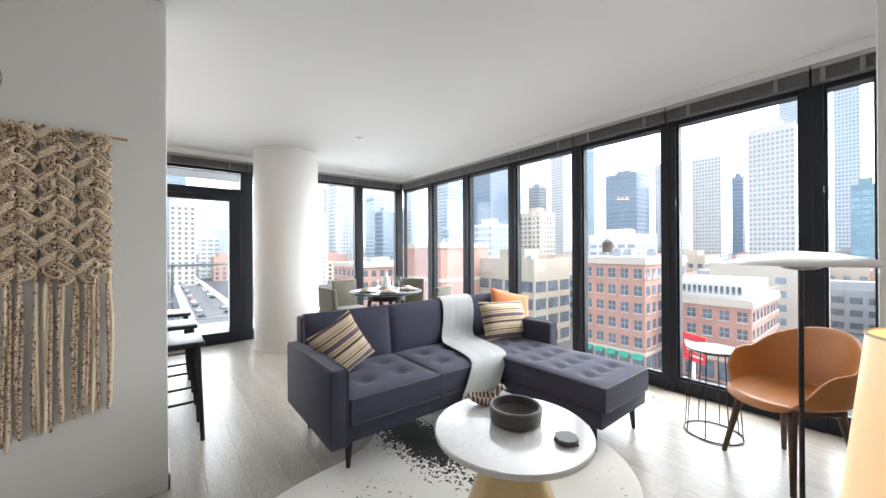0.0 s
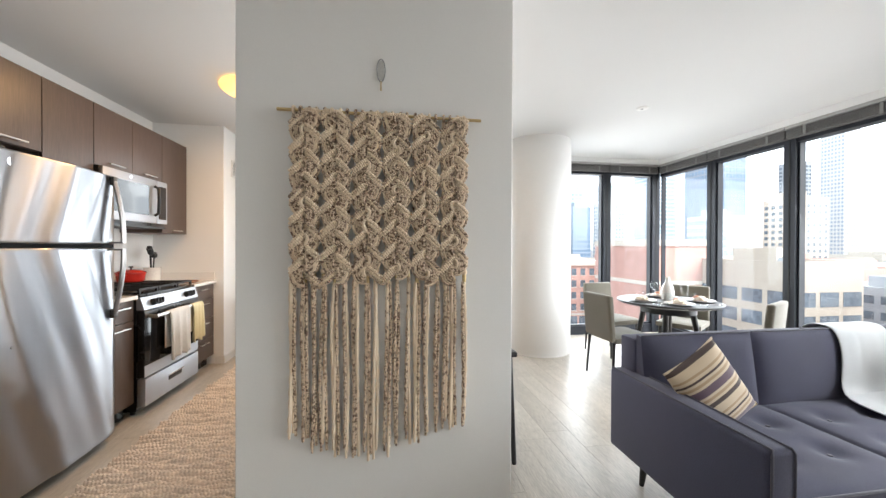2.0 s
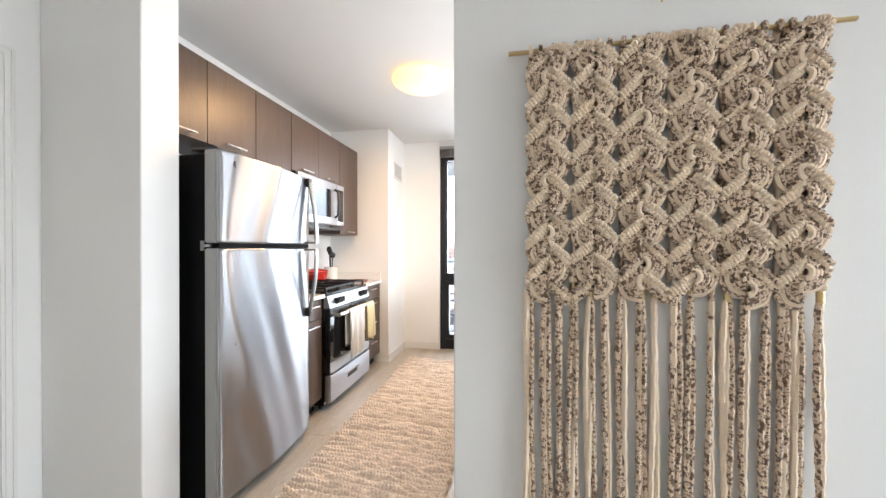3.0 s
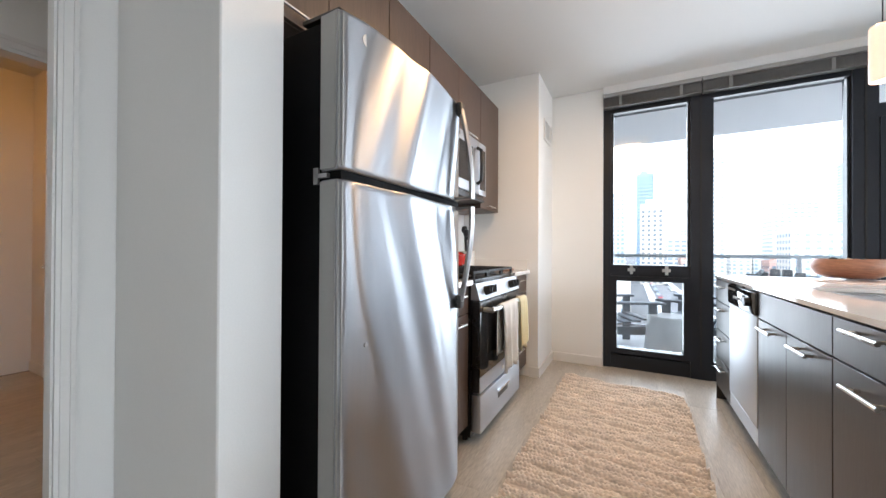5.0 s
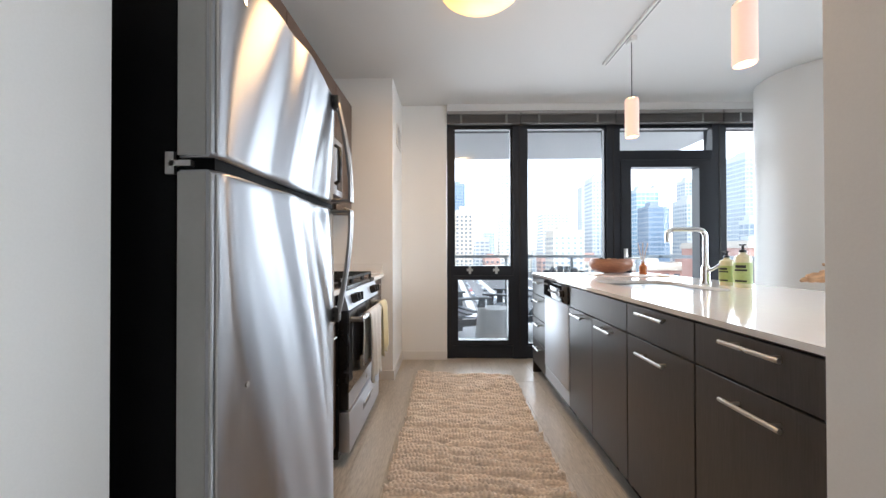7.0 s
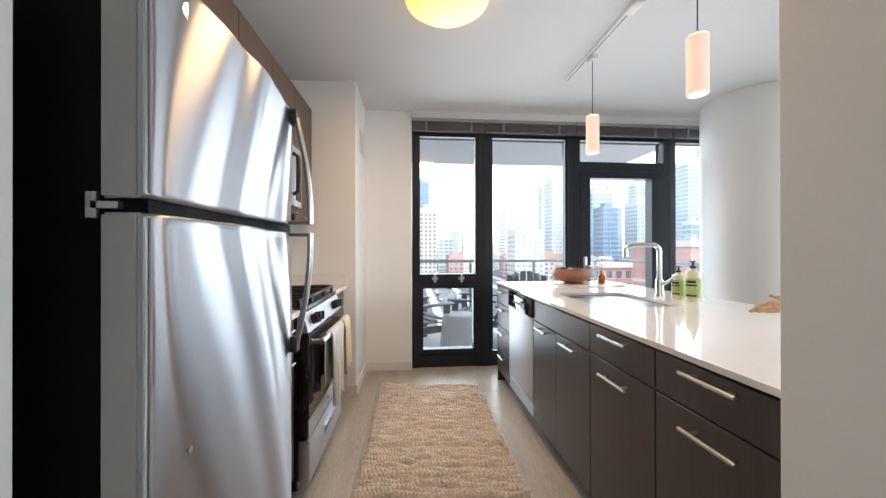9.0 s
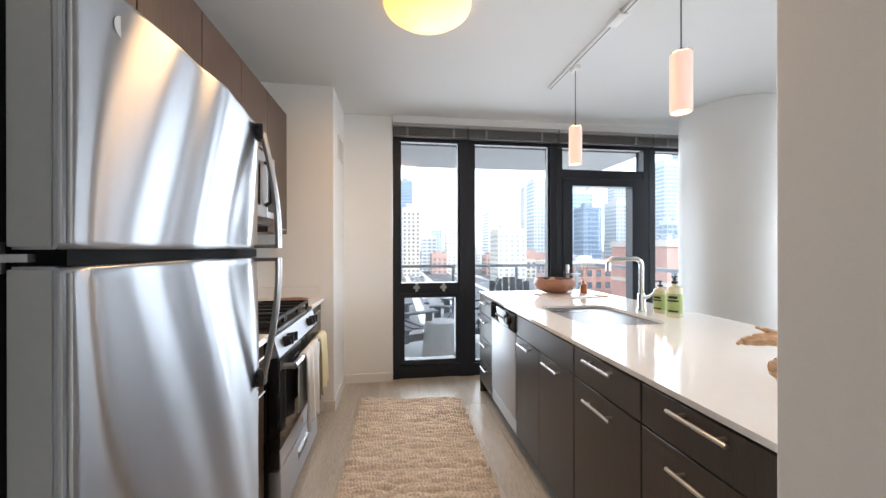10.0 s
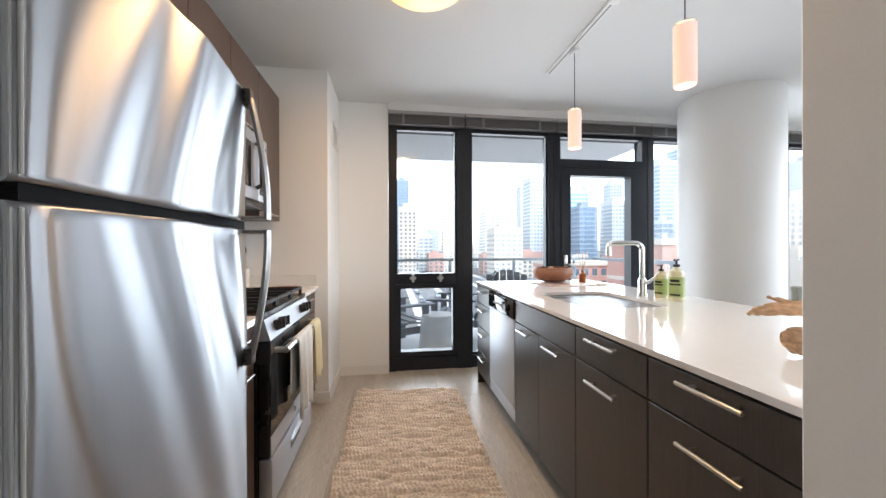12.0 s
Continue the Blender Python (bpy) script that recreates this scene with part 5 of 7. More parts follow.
# braided runner
def braided_rug():
    x0, x1, y0, y1 = -1.71, -0.872, 3.05, 5.545
    rows, across = 72, 230
    sub = 7
    g = np.random.default_rng(4)
    ys, zs, xs = [], [], []
    nx, ny = across * 2, rows * sub
    u = np.linspace(0, 1, nx + 1)
    v = np.arange(ny + 1) / sub
    U, V = np.meshgrid(u, v)
    row = np.clip(np.floor(V), 0, rows - 1).astype(int)
    f = V - np.floor(V)
    phase = g.uniform(0, 6.28, rows + 1)[row]
    freq = g.uniform(0.8, 1.25, rows + 1)[row] * 250
    swell = g.normal(0, 1, rows + 1)[row]
    lump = 0.5 + 0.5 * np.sin(U * freq + phase + 3.5 * (f - 0.5))
    wig = g.normal(0, 1, (rows + 2, 14))
    k = (U * 12.99).astype(int)
    w0 = wig[row, k]
    w1 = wig[row, k + 1]
    t = U * 12.99 - k
    jitter = w0 * (1 - t) + w1 * t
    z = 0.001 + (0.036 + 0.007 * jitter + 0.006 * swell) * np.clip(np.sin(np.pi * np.clip(f, 0, 1)), 0, 1) ** 0.95 * (0.84 + 0.16 * lump)
    edge = g.normal(0, 0.006, rows + 2)
    widen = edge[row]
    X = x0 + (x1 - x0) * U + widen * (2 * U - 1) + (V / rows - 0.5) * 0.02
    Y = y0 + (y1 - y0) * V / rows + 0.003 * jitter + 0.01 * np.sin(U * 5) - (U - 0.5) * 0.05
    z[0, :] = z[-1, :] = 0.002
    z[:, 0] = z[:, -1] = 0.002
    verts = np.stack([X, Y, z], -1).reshape(-1, 3)
    i = np.arange(ny)[:, None] * (nx + 1) + np.arange(nx)[None, :]
    faces = np.stack([i, i + 1, i + nx + 2, i + nx + 1], -1).reshape(-1, 4)
    me = bpy.data.meshes.new("weave")
    me.from_pydata(verts.tolist(), [], faces.tolist())
    me.shade_smooth()
    m = mat("natural_jute_wool", (0.78, 0.695, 0.61), 0.95, var=0.38, scale=20, fine=90, stretch=(0.6, 1.6, 1), bump=0.9, sheen=0.2, dist=0.005)
    me.materials.append(m)
    rug = thing("runner_rug", (-1.29, 4.3, 0), "chunky braided natural beige runner on the kitchen floor", "rug")
    ob = new("weave", me)
    ob.parent, ob.matrix_parent_inverse = rug, rug.matrix_basis.inverted()
    return rug


braided_rug()

# lamps
DOME = glow("warm_lit_opal_glass", (1.0, 0.52, 0.10), 0.72)
cl = thing("ceiling_light", (-1.24, 4.38, CEIL), "round warm opal glass flush ceiling light, switched on", "lamp")
part("rim", lathe([(0, 0), (0.195, 0), (0.195, -0.018), (0.185, -0.022)], 64), NICKEL, cl)
part("diffuser", lathe([(0.228, -0.012), (0.232, -0.018), (0.226, -0.033), (0.197, -0.055), (0.137, -0.074), (0.06, -0.083), (0, -0.085)], 64), DOME, cl, "glowing opal glass dome")
glass_dome = [o for o in cl.children if o.name.startswith("diffuser")][0]
glass_dome.visible_shadow = False
cd = lamp("kitchen_dome_light", "AREA", pose(-1.24, 4.38, CEIL - 0.089), 7.8, (1.0, 0.58, 0.25))
cd.shape, cd.size = "DISK", 0.40
track = thing("track_light_rail", (-0.17, 4.35, CEIL), "slim white ceiling track carrying pendants", "light track")
part("rail", box(-0.018, 0.018, -0.95, 0.88, -0.022, 0.0, 0.002, 1), TRIM, track)
part("rail_slot", boxes((-0.006, 0.006, -0.94, 0.87, -0.0235, -0.0222)), GREYPL, track)
part("feed_box", box(-0.03, 0.03, -0.06, 0.06, -0.03, -0.0, 0.004), TRIM, track)
SHADE = glow("lit_frosted_pendant_glass", (1.0, 0.50, 0.34), 0.28, (0.78, 0.62, 0.58))
BULB = glow("pendant_bulb", (1.0, 0.66, 0.36), 30.0)


def pendant(y, z0):
    p = thing("pendant_light", (-0.15, y, CEIL), "lit frosted glass cylinder pendant on a black cord", "lamp", "pendants over the island")
    part("adapter", box(-0.022, 0.022, -0.035, 0.035, -0.055, -0.0235, 0.004), TRIM, p)
    part("cord", tube([(0, 0, -0.05), (0, 0, z0 + 0.30 - CEIL)], 0.0028, 8), BLACK, p)
    part("cap", lathe([(0, 0.318), (0.012, 0.312), (0.022, 0.298), (0.043, 0.296), (0.043, 0.290), (0, 0.290)], 24, (0, 0, z0 - CEIL)), NICKEL, p)
    sh = part("shade", lathe([(0.040, 0.03), (0.044, 0.032), (0.044, 0.288), (0.040, 0.2885), (0.040, 0.03)], 36, (0, 0, z0 - CEIL)), SHADE, p, "glowing frosted glass cylinder")
    part("bulb", lathe([(0, 0.13), (0.018, 0.135), (0.026, 0.16), (0.02, 0.2), (0.012, 0.25), (0, 0.25)], 16, (0, 0, z0 - CEIL)), BULB, p)
    return p


pendant(4.86, 1.862)
pendant(3.93, 1.872)

# ---- living room ----
SOFA = mat("slate_blue_grey_wool", (0.048, 0.049, 0.084), 0.9, var=0.22, scale=5, fine=260, bump=0.5, sheen=0.1, dist=0.0015)
SOFAPIPE = mat("slate_piping", (0.05, 0.05, 0.072), 0.85, var=0.15, fine=200, sheen=0.3)
WALNUT = mat("dark_walnut", (0.085, 0.042, 0.028), 0.45, var=0.3, scale=4, fine=40, stretch=(8, 8, 0.6))
EBONY = mat("black_stained_wood", (0.012, 0.011, 0.012), 0.4, var=0.2)


def cushion(x0, x1, y0, y1, z0, z1, tufts=(), nx=36, ny=36, crown=0.022):
    """A boxed cushion with a crowned, button-dimpled top and soft corners."""
    bm = bmesh.new()

    def soft(t):
        return max(0.0, 1 - abs(2 * t - 1) ** 5)

    grid = []
    for i in range(nx + 1):
        col = []
        for j in range(ny + 1):
            u, v = i / nx, j / ny
            x, y = x0 + (x1 - x0) * u, y0 + (y1 - y0) * v
            z = z1 - crown + crown * (soft(u) * soft(v)) ** 0.6
            for tx, ty in tufts:
                d = math.hypot(x - tx, y - ty)
                z -= 0.024 * math.exp(-(d / 0.055) ** 2) + 0.006 * math.exp(-(d / 0.14) ** 2)
            z += 0.003 * noise.noise(Vector((x * 6, y * 6, 3)))
            col.append(bm.verts.new((x, y, z)))
        grid.append(col)
    for a, b in zip(grid, grid[1:]):
        for j in range(ny):
            bm.faces.new((a[j], b[j], b[j + 1], a[j + 1]))
    rim = [grid[i][0] for i in range(nx + 1)] + [grid[nx][j] for j in range(1, ny + 1)] + [grid[i][ny] for i in range(nx - 1, -1, -1)] + [grid[0][j] for j in range(ny - 1, 0, -1)]
    cx, cy = (x0 + x1) / 2, (y0 + y1) / 2
    prev = rim
    for k, z in ((1.004, z1 - crown - 0.02), (1.006, (z0 + z1) / 2), (1.0, z0 + 0.012), (0.98, z0)):
        ring = [bm.verts.new((cx + (v.co.x - cx) * k, cy + (v.co.y - cy) * k, z)) for v in rim]
        for i in range(len(rim)):
            j = (i + 1) % len(rim)
            bm.faces.new((prev[j], prev[i], ring[i], ring[j]))
        prev = ring
    bm.faces.new(prev)
    return bm


def piping(x0, x1, y0, y1, z, r=0.005):
    c = 0.012
    pts = [(x0 + c, y0, z), (x1 - c, y0, z), (x1, y0 + c, z), (x1, y1 - c, z), (x1 - c, y1, z), (x0 + c, y1, z), (x0, y1 - c, z), (x0, y0 + c, z)]
    return tube(pts, r, 8, closed=True)


sofa = thing("chaise_sofa", (2.15, 2.6, 0), "slate blue-grey wool sofa with a tufted chaise and tapered legs", "sofa")
part("base", box(1.14, 3.16, 2.235, 3.045, 0.19, 0.285, 0.012), SOFA, sofa, world=True)
part("chaise_base", box(2.475, 3.10, 1.425, 2.234, 0.18, 0.285, 0.012), SOFA, sofa, world=True)
for x0, x1 in ((1.112, 1.226), (3.075, 3.19)):
    bm = box(x0, x1, 2.205, 3.045, 0.188, 0.62, 0.02, 3)
    a = part("armrest", bm, SOFA, sofa, world=True)
    part("arm_piping", tube([(x0 + 0.012, 2.2045, 0.20), (x0 + 0.012, 2.2045, 0.605), (x0 + 0.02, 2.21, 0.621), (x0 + 0.01, 3.03, 0.621)], 0.0045, 8), SOFAPIPE, a, world=True)
    part("arm_piping", tube([(x1 - 0.012, 2.2045, 0.20), (x1 - 0.012, 2.2045, 0.605), (x1 - 0.02, 2.21, 0.621), (x1 - 0.01, 3.03, 0.621)], 0.0045, 8), SOFAPIPE, a, world=True)
# sloped back in three sewn panels, on a straight back frame
part("back_frame", box(1.18, 3.15, 2.933, 3.05, 0.2, 0.80, 0.015, 2), SOFA, sofa, world=True)
for x0, x1 in ((1.19, 1.862), (1.864, 2.47), (2.472, 3.14)):
    bm = bmesh.new()
    grid = []
    for i in range(25):
        col = []
        for j in range(19):
            u, v = i / 24, j / 18
            x = x0 + (x1 - x0) * u
            z = 0.42 + (0.82 - 0.42) * v
            bulge = 0.030 * (max(0, 1 - abs(2 * u - 1) ** 6) * max(0, 1 - abs(2 * v - 1) ** 4)) ** 0.7
            y = 2.845 + 0.055 * v - bulge + 0.002 * noise.noise(Vector((x * 7, z * 7, 1)))
            col.append(bm.verts.new((x, y, z)))
        grid.append(col)
    for a, b in zip(grid, grid[1:]):
        for j in range(18):
            bm.faces.new((a[j], b[j], b[j + 1], a[j + 1]))
    back = [[bm.verts.new((x0 + (x1 - x0) * i / 24, 2.932, z)) for z in (0.42, 0.825)] for i in range(25)]
    for i in range(24):
        bm.faces.new((grid[i][18], grid[i + 1][18], back[i + 1][1], back[i][1]))
        bm.faces.new((grid[i][0], back[i][0], back[i + 1][0], grid[i + 1][0]))
        bm.faces.new((back[i][0], back[i][1], back[i + 1][1], back[i + 1][0]))
    for e in (0, 24):
        bm.faces.new([grid[e][j] for j in range(19)] + [back[e][1], back[e][0]])
    b = part("back_cushion", bm, SOFA, sofa, world=True)
    part("back_piping", tube([(x0 + 0.004, 2.899, 0.824), (x1 - 0.004, 2.899, 0.824)], 0.0045, 8), SOFAPIPE, b, world=True)
SEATS = (((1.236, 1.866, 2.215, 2.86), ((1.42, 2.42), (1.68, 2.42), (1.42, 2.66), (1.68, 2.66))), ((1.870, 2.468, 2.215, 2.86), ((2.04, 2.42), (2.30, 2.42), (2.04, 2.66), (2.30, 2.66))))
for (x0, x1, y0, y1), tufts in SEATS + (((2.472, 3.07, 1.40, 2.86), tuple((x, y) for x in (2.62, 2.77, 2.92) for y in (1.58, 1.80, 2.02, 2.24, 2.46))),):
    big = y1 - y0 > 1
    c = part("seat_cushion", cushion(x0, x1, y0, y1, 0.288, 0.462, tufts, 44 if not big else 50, 44 if not big else 110), SOFA, sofa, "button-tufted seat cushion", world=True)
    part("cushion_piping", piping(x0 - 0.002, x1 + 0.002, y0 - 0.002, y1 + 0.002, 0.438), SOFAPIPE, c, world=True)
    part("cushion_piping", piping(x0 - 0.001, x1 + 0.001, y0 - 0.001, y1 + 0.001, 0.296), SOFAPIPE, c, world=True)
    for tx, ty in tufts:
        part("button", lathe([(0, 0.004), (0.008, 0.003), (0.011, 0.0)], 12, (tx, ty, 0.434)), SOFAPIPE, c, world=True)
for x, y, dx, dy in ((1.265, 2.315, -0.004, 0.01), (1.25, 2.93, -0.01, 0.02), (2.55, 1.52, -0.01, -0.015), (3.03, 1.50, 0.01, -0.015), (3.10, 2.93, 0.01, 0.015), (2.5, 2.93, 0, 0.015)):
    part("leg", tube([(x, y, 0.192), (x + dx, y + dy, 0.0)], [0.026, 0.012], 14), EBONY, sofa, "tapered black leg", world=True)

THROW = mat("pale_grey_throw", (0.50, 0.515, 0.52), 0.95, var=0.05, scale=8, fine=260, stretch=(1, 1, 1), bump=0.5, sheen=0.05)
throw = thing("throw_blanket", (2.3, 2.6, 0.47), "pale grey woven throw with fringe draped over the sofa", "blanket")
prof = [(3.07, 0.55), (3.068, 0.70), (3.06, 0.80), (3.0, 0.842), (2.91, 0.846), (2.87, 0.815), (2.845, 0.74), (2.825, 0.64), (2.815, 0.55), (2.79, 0.487), (2.72, 0.476), (2.60, 0.474), (2.48, 0.476), (2.36, 0.476), (2.27, 0.472), (2.215, 0.458), (2.195, 0.42), (2.188, 0.36), (2.184, 0.30), (2.182, 0.255)]
bm = bmesh.new()
rows_t = []
m_ = len(prof)
for k, (y, z) in enumerate(prof):
    s = k / (m_ - 1)
    x0 = 2.395 - 0.37 * max(0, (s - 0.32) / 0.68) ** 1.15
    x1 = 2.76 - 0.40 * max(0, (s - 0.32) / 0.68) ** 1.15 + 0.03 * s
    row = []
    for i in range(31):
        u = i / 30
        fold = (0.0030 * math.sin(u * 7 + 1.5 * s) + 0.0006 * math.sin(u * 23 + 4 * s)) * (0.5 + s)
        row.append(bm.verts.new((x0 + (x1 - x0) * u, y - (abs(fold) + fold * 0.3 if s > 0.7 or s < 0.4 else 0), z + (abs(fold) * 0.9 if 0.3 < s < 0.8 else 0) - (0.02 * math.sin(u * 3) * max(0, s - 0.8) * 5))))
    rows_t.append(row)
for a, b in zip(rows_t, rows_t[1:]):
    for i in range(30):
        bm.faces.new((a[i], a[i + 1], b[i + 1], b[i]))
ends_t = [v.co.copy() for v in rows_t[-1]]
ob = part("cloth", bm, THROW, throw, world=True)
sol = ob.modifiers.new("thickness", "SOLIDIFY")
sol.thickness = 0.007
sub = ob.modifiers.new("soft", "SUBSURF")
sub.levels = sub.render_levels = 1
bm = bmesh.new()
rnd = random.Random(8)
for i in range(0, 61):
    f = i / 2
    a, b = ends_t[int(f)], ends_t[min(30, int(f) + 1)]
    p = a.lerp(b, f - int(f))
    tube([p, p + Vector((rnd.uniform(-0.004, 0.004), -0.002, -0.022)), p + Vector((rnd.uniform(-0.01, 0.01), -0.003 + rnd.uniform(-0.004, 0.004), -0.05))], [0.0022, 0.0018, 0.001], 5, bm)
tagged(part("fringe", bm, mat("cream_fringe", (0.62, 0.60, 0.52), 0.9), throw, "cream knotted fringe", world=True), kind="stuff")


def stripes(name):
    """Cream, tan, brown and violet bands along one axis."""
    m = mat(name, (0.6, 0.5, 0.4), 0.9, var=0.1, fine=200, bump=0.4, sheen=0.3)
    n, l = m.node_tree.nodes, m.node_tree.links
    sep = n.new("ShaderNodeSeparateXYZ")
    l.new(n["Texture Coordinate"].outputs["Object"], sep.inputs[0])
    wob = n.new("ShaderNodeMath")
    wob.operation = "MULTIPLY_ADD"
    wob.inputs[1].default_value, wob.inputs[2].default_value = 5.6, 0.31
    l.new(sep.outputs["Y"], wob.inputs[0])
    fr = n.new("ShaderNodeMath")
    fr.operation = "FRACT"
    l.new(wob.outputs[0], fr.inputs[0])
    cream, tan, brown, violet = (0.58, 0.47, 0.33), (0.40, 0.28, 0.17), (0.060, 0.036, 0.032), (0.12, 0.075, 0.10)
    r = recolour(m, [(0.0, cream), (0.14, brown), (0.24, cream), (0.30, tan), (0.36, cream), (0.42, violet), (0.60, cream), (0.66, tan), (0.72, cream), (0.78, brown), (0.83, cream), (0.90, tan), (0.95, cream)], fr.outputs[0])
    r.color_ramp.interpolation = "CONSTANT"
    return m


STRIPE = stripes("striped_cotton")
ORANGE = mat("orange_cotton", (0.66, 0.22, 0.075), 0.85, var=0.12, scale=6, fine=180, bump=0.4, sheen=0.3)


def pillow(w, h, thick, m, material, label, seed):
    ob = thing("throw_pillow", (0, 0, 0), label, "pillow", "sofa pillows")
    ob.matrix_basis = m
    bm = bmesh.new()
    n = 28
    sides = []
    for s in (1, -1):
        grid = []
        for i in range(n + 1):
            col = []
            for j in range(n + 1):
                u, v = 2 * i / n - 1, 2 * j / n - 1
                pinch = 1 - 0.10 * (u * u * v * v) + 0.0
                edge = (1 - 0.07 * (1 - v * v) * abs(u) ** 3, 1 - 0.07 * (1 - u * u) * abs(v) ** 3)
                x, y = u * w / 2 * edge[0], v * h / 2 * edge[1]
                f = max(0, (1 - abs(u) ** 2.4) * (1 - abs(v) ** 2.4)) ** 0.55
                z = s * (thick / 2 * f) + 0.006 * noise.noise(Vector((u * 2.2 + seed, v * 2.2, s))) * f
                col.append(bm.verts.new((x, y, z)))
            grid.append(col)
        sides.append(grid)
        for a, b in zip(grid, grid[1:]):
            for j in range(n):
                bm.faces.new((a[j], b[j], b[j + 1], a[j + 1]) if s > 0 else (a[j + 1], b[j + 1], b[j], a[j]))
    bmesh.ops.remove_doubles(bm, verts=list(bm.verts), dist=0.0004)
    part("cover", bm, material, ob)
    pts = []
    for k in range(48):
        t = 4 * k / 48
        e, f = int(t), t - int(t)
        u, v = [(-1 + 2 * f, -1), (1, -1 + 2 * f), (1 - 2 * f, 1), (-1, 1 - 2 * f)][e]
        pts.append((u * w / 2 * (1 - 0.07 * (1 - v * v) * abs(u) ** 3), v * h / 2 * (1 - 0.07 * (1 - u * u) * abs(v) ** 3), 0))
    part("seam", tube(pts, 0.003, 6, closed=True), material, ob)
    return ob


def facing(x, y, z, az, lean, spin):
    """A pose for a flat thing: its face turned to the compass way az, leaning back, spun in its plane."""
    return pose(x, y, z, 0, 0, az) @ pose(0, 0, 0, 90 - lean) @ pose(0, 0, 0, 0, 0, spin)


pillow(0.35, 0.35, 0.14, facing(1.375, 2.67, 0.625, 2, 18, 26), STRIPE, "cream, tan and dark brown striped pillow on the sofa", 1)
pillow(0.54, 0.37, 0.17, facing(2.94, 2.60, 0.610, -6, 22, -3), STRIPE, "long striped tan and brown pillow against the sofa back", 4)
pillow(0.50, 0.43, 0.15, facing(3.20, 2.76, 0.635, -8, 16, -14), ORANGE, "plain orange pillow behind a striped one", 9)

# coffee table
MARBLE = mat("white_marble", (0.74, 0.735, 0.73), 0.12, var=0.05, scale=3, fine=22, bump=0.0)
n, l = MARBLE.node_tree.nodes, MARBLE.node_tree.links
vein = n.new("ShaderNodeTexNoise")
vein.inputs["Scale"].default_value, vein.inputs["Detail"].default_value, vein.inputs["Distortion"].default_value = 3.5, 8, 1.6
l.new(n["Texture Coordinate"].outputs["Object"], vein.inputs["Vector"])
recolour(MARBLE, [(0.0, (0.76, 0.755, 0.75)), (0.47, (0.73, 0.725, 0.72)), (0.5, (0.67, 0.665, 0.66)), (0.53, (0.73, 0.725, 0.72)), (1.0, (0.76, 0.755, 0.75))], vein.outputs["Fac"])
BRASS = mat("brushed_brass", (0.62, 0.47, 0.25), 0.3, 1.0, var=0.1, fine=160, stretch=(1, 1, 14), bump=0.05)
ct = thing("coffee_table", (1.72, 1.475, 0.02), "round white marble coffee table on a brass cone base", "table")
part("tabletop", lathe([(0, 0.380), (0.358, 0.380), (0.368, 0.386), (0.370, 0.396), (0.370, 0.404), (0.365, 0.410), (0, 0.410)], 96), MARBLE, ct, "thick white marble top")
part("base", lathe([(0.225, 0.0), (0.225, 0.006), (0.15, 0.22), (0.12, 0.37), (0.12, 0.3795), (0, 0.3795)], 64), BRASS, ct, "flared brass cone")
STONEB = mat("dark_grey_carved_stone", (0.075, 0.072, 0.070), 0.5, var=0.3, scale=14, fine=120, bump=0.3)
sb = thing("stone_bowl", (1.775, 1.50, 0.430), "round dark grey stone bowl on the coffee table", "bowl")
part("bowl", lathe([(0, 0), (0.105, 0), (0.122, 0.012), (0.124, 0.03), (0.121, 0.036), (0.126, 0.042), (0.128, 0.075), (0.122, 0.082), (0.112, 0.080), (0.106, 0.04), (0.085, 0.022), (0, 0.018)], 64), STONEB, sb)
BIRDM = mat("striped_carved_wood", (0.5, 0.4, 0.3), 0.5, var=0.1, bump=0.2)
n, l = BIRDM.node_tree.nodes, BIRDM.node_tree.links
wv = n.new("ShaderNodeTexWave")
wv.inputs["Scale"].default_value, wv.inputs["Distortion"].default_value = 14, 2.5
l.new(n["Texture Coordinate"].outputs["Object"], wv.inputs["Vector"])
recolour(BIRDM, [(0.0, (0.10, 0.05, 0.035)), (0.45, (0.13, 0.06, 0.04)), (0.55, (0.60, 0.50, 0.38)), (1.0, (0.66, 0.56, 0.44))], wv.outputs["Fac"])
bm = bmesh.new()
# a hollow boat-shaped body, drawn out to a tail, with a raised head and beak
hull = []
for r, z in ((0.0, 0.0), (0.45, 0.002), (0.8, 0.014), (0.97, 0.034), (1.0, 0.052), (0.88, 0.053), (0.82, 0.036), (0.55, 0.018), (0.0, 0.014)):
    ring = []
    for k in range(28):
        a = 2 * math.pi * k / 28
        tail = 1.0 + 0.35 * max(0.0, -math.cos(a)) ** 4
        ring.append(bm.verts.new((0.072 * r * math.cos(a) * tail, 0.048 * r * math.sin(a), z + 0.012 * r * max(0.0, -math.cos(a)) ** 3)))
    hull.append(ring)
for a, b in zip(hull, hull[1:]):
    for k in range(28):
        bm.faces.new((a[k], a[(k + 1) % 28], b[(k + 1) % 28], b[k]))
bmesh.ops.remove_doubles(bm, verts=list(bm.verts), dist=0.0002)
tube([(0.056, 0, 0.036), (0.066, 0, 0.056), (0.071, 0, 0.074), (0.077, 0, 0.088), (0.087, 0, 0.094), (0.098, 0, 0.092), (0.108, 0, 0.086), (0.120, 0, 0.081)], [0.015, 0.016, 0.017, 0.020, 0.020, 0.015, 0.008, 0.003], 14, bm)
fig = tagged(new("carved_bird_dish", mesh_of("carved_bird_dish", bm, BIRDM)), "small striped carved wooden bird on the coffee table", "figurine")
fig.matrix_basis = pose(1.79, 1.725, 0.43, 0, 0, -38)
pk = thing("coaster_stack", (1.80, 1.235, 0.430), "two dark slate coasters stacked on the coffee table", "coaster")
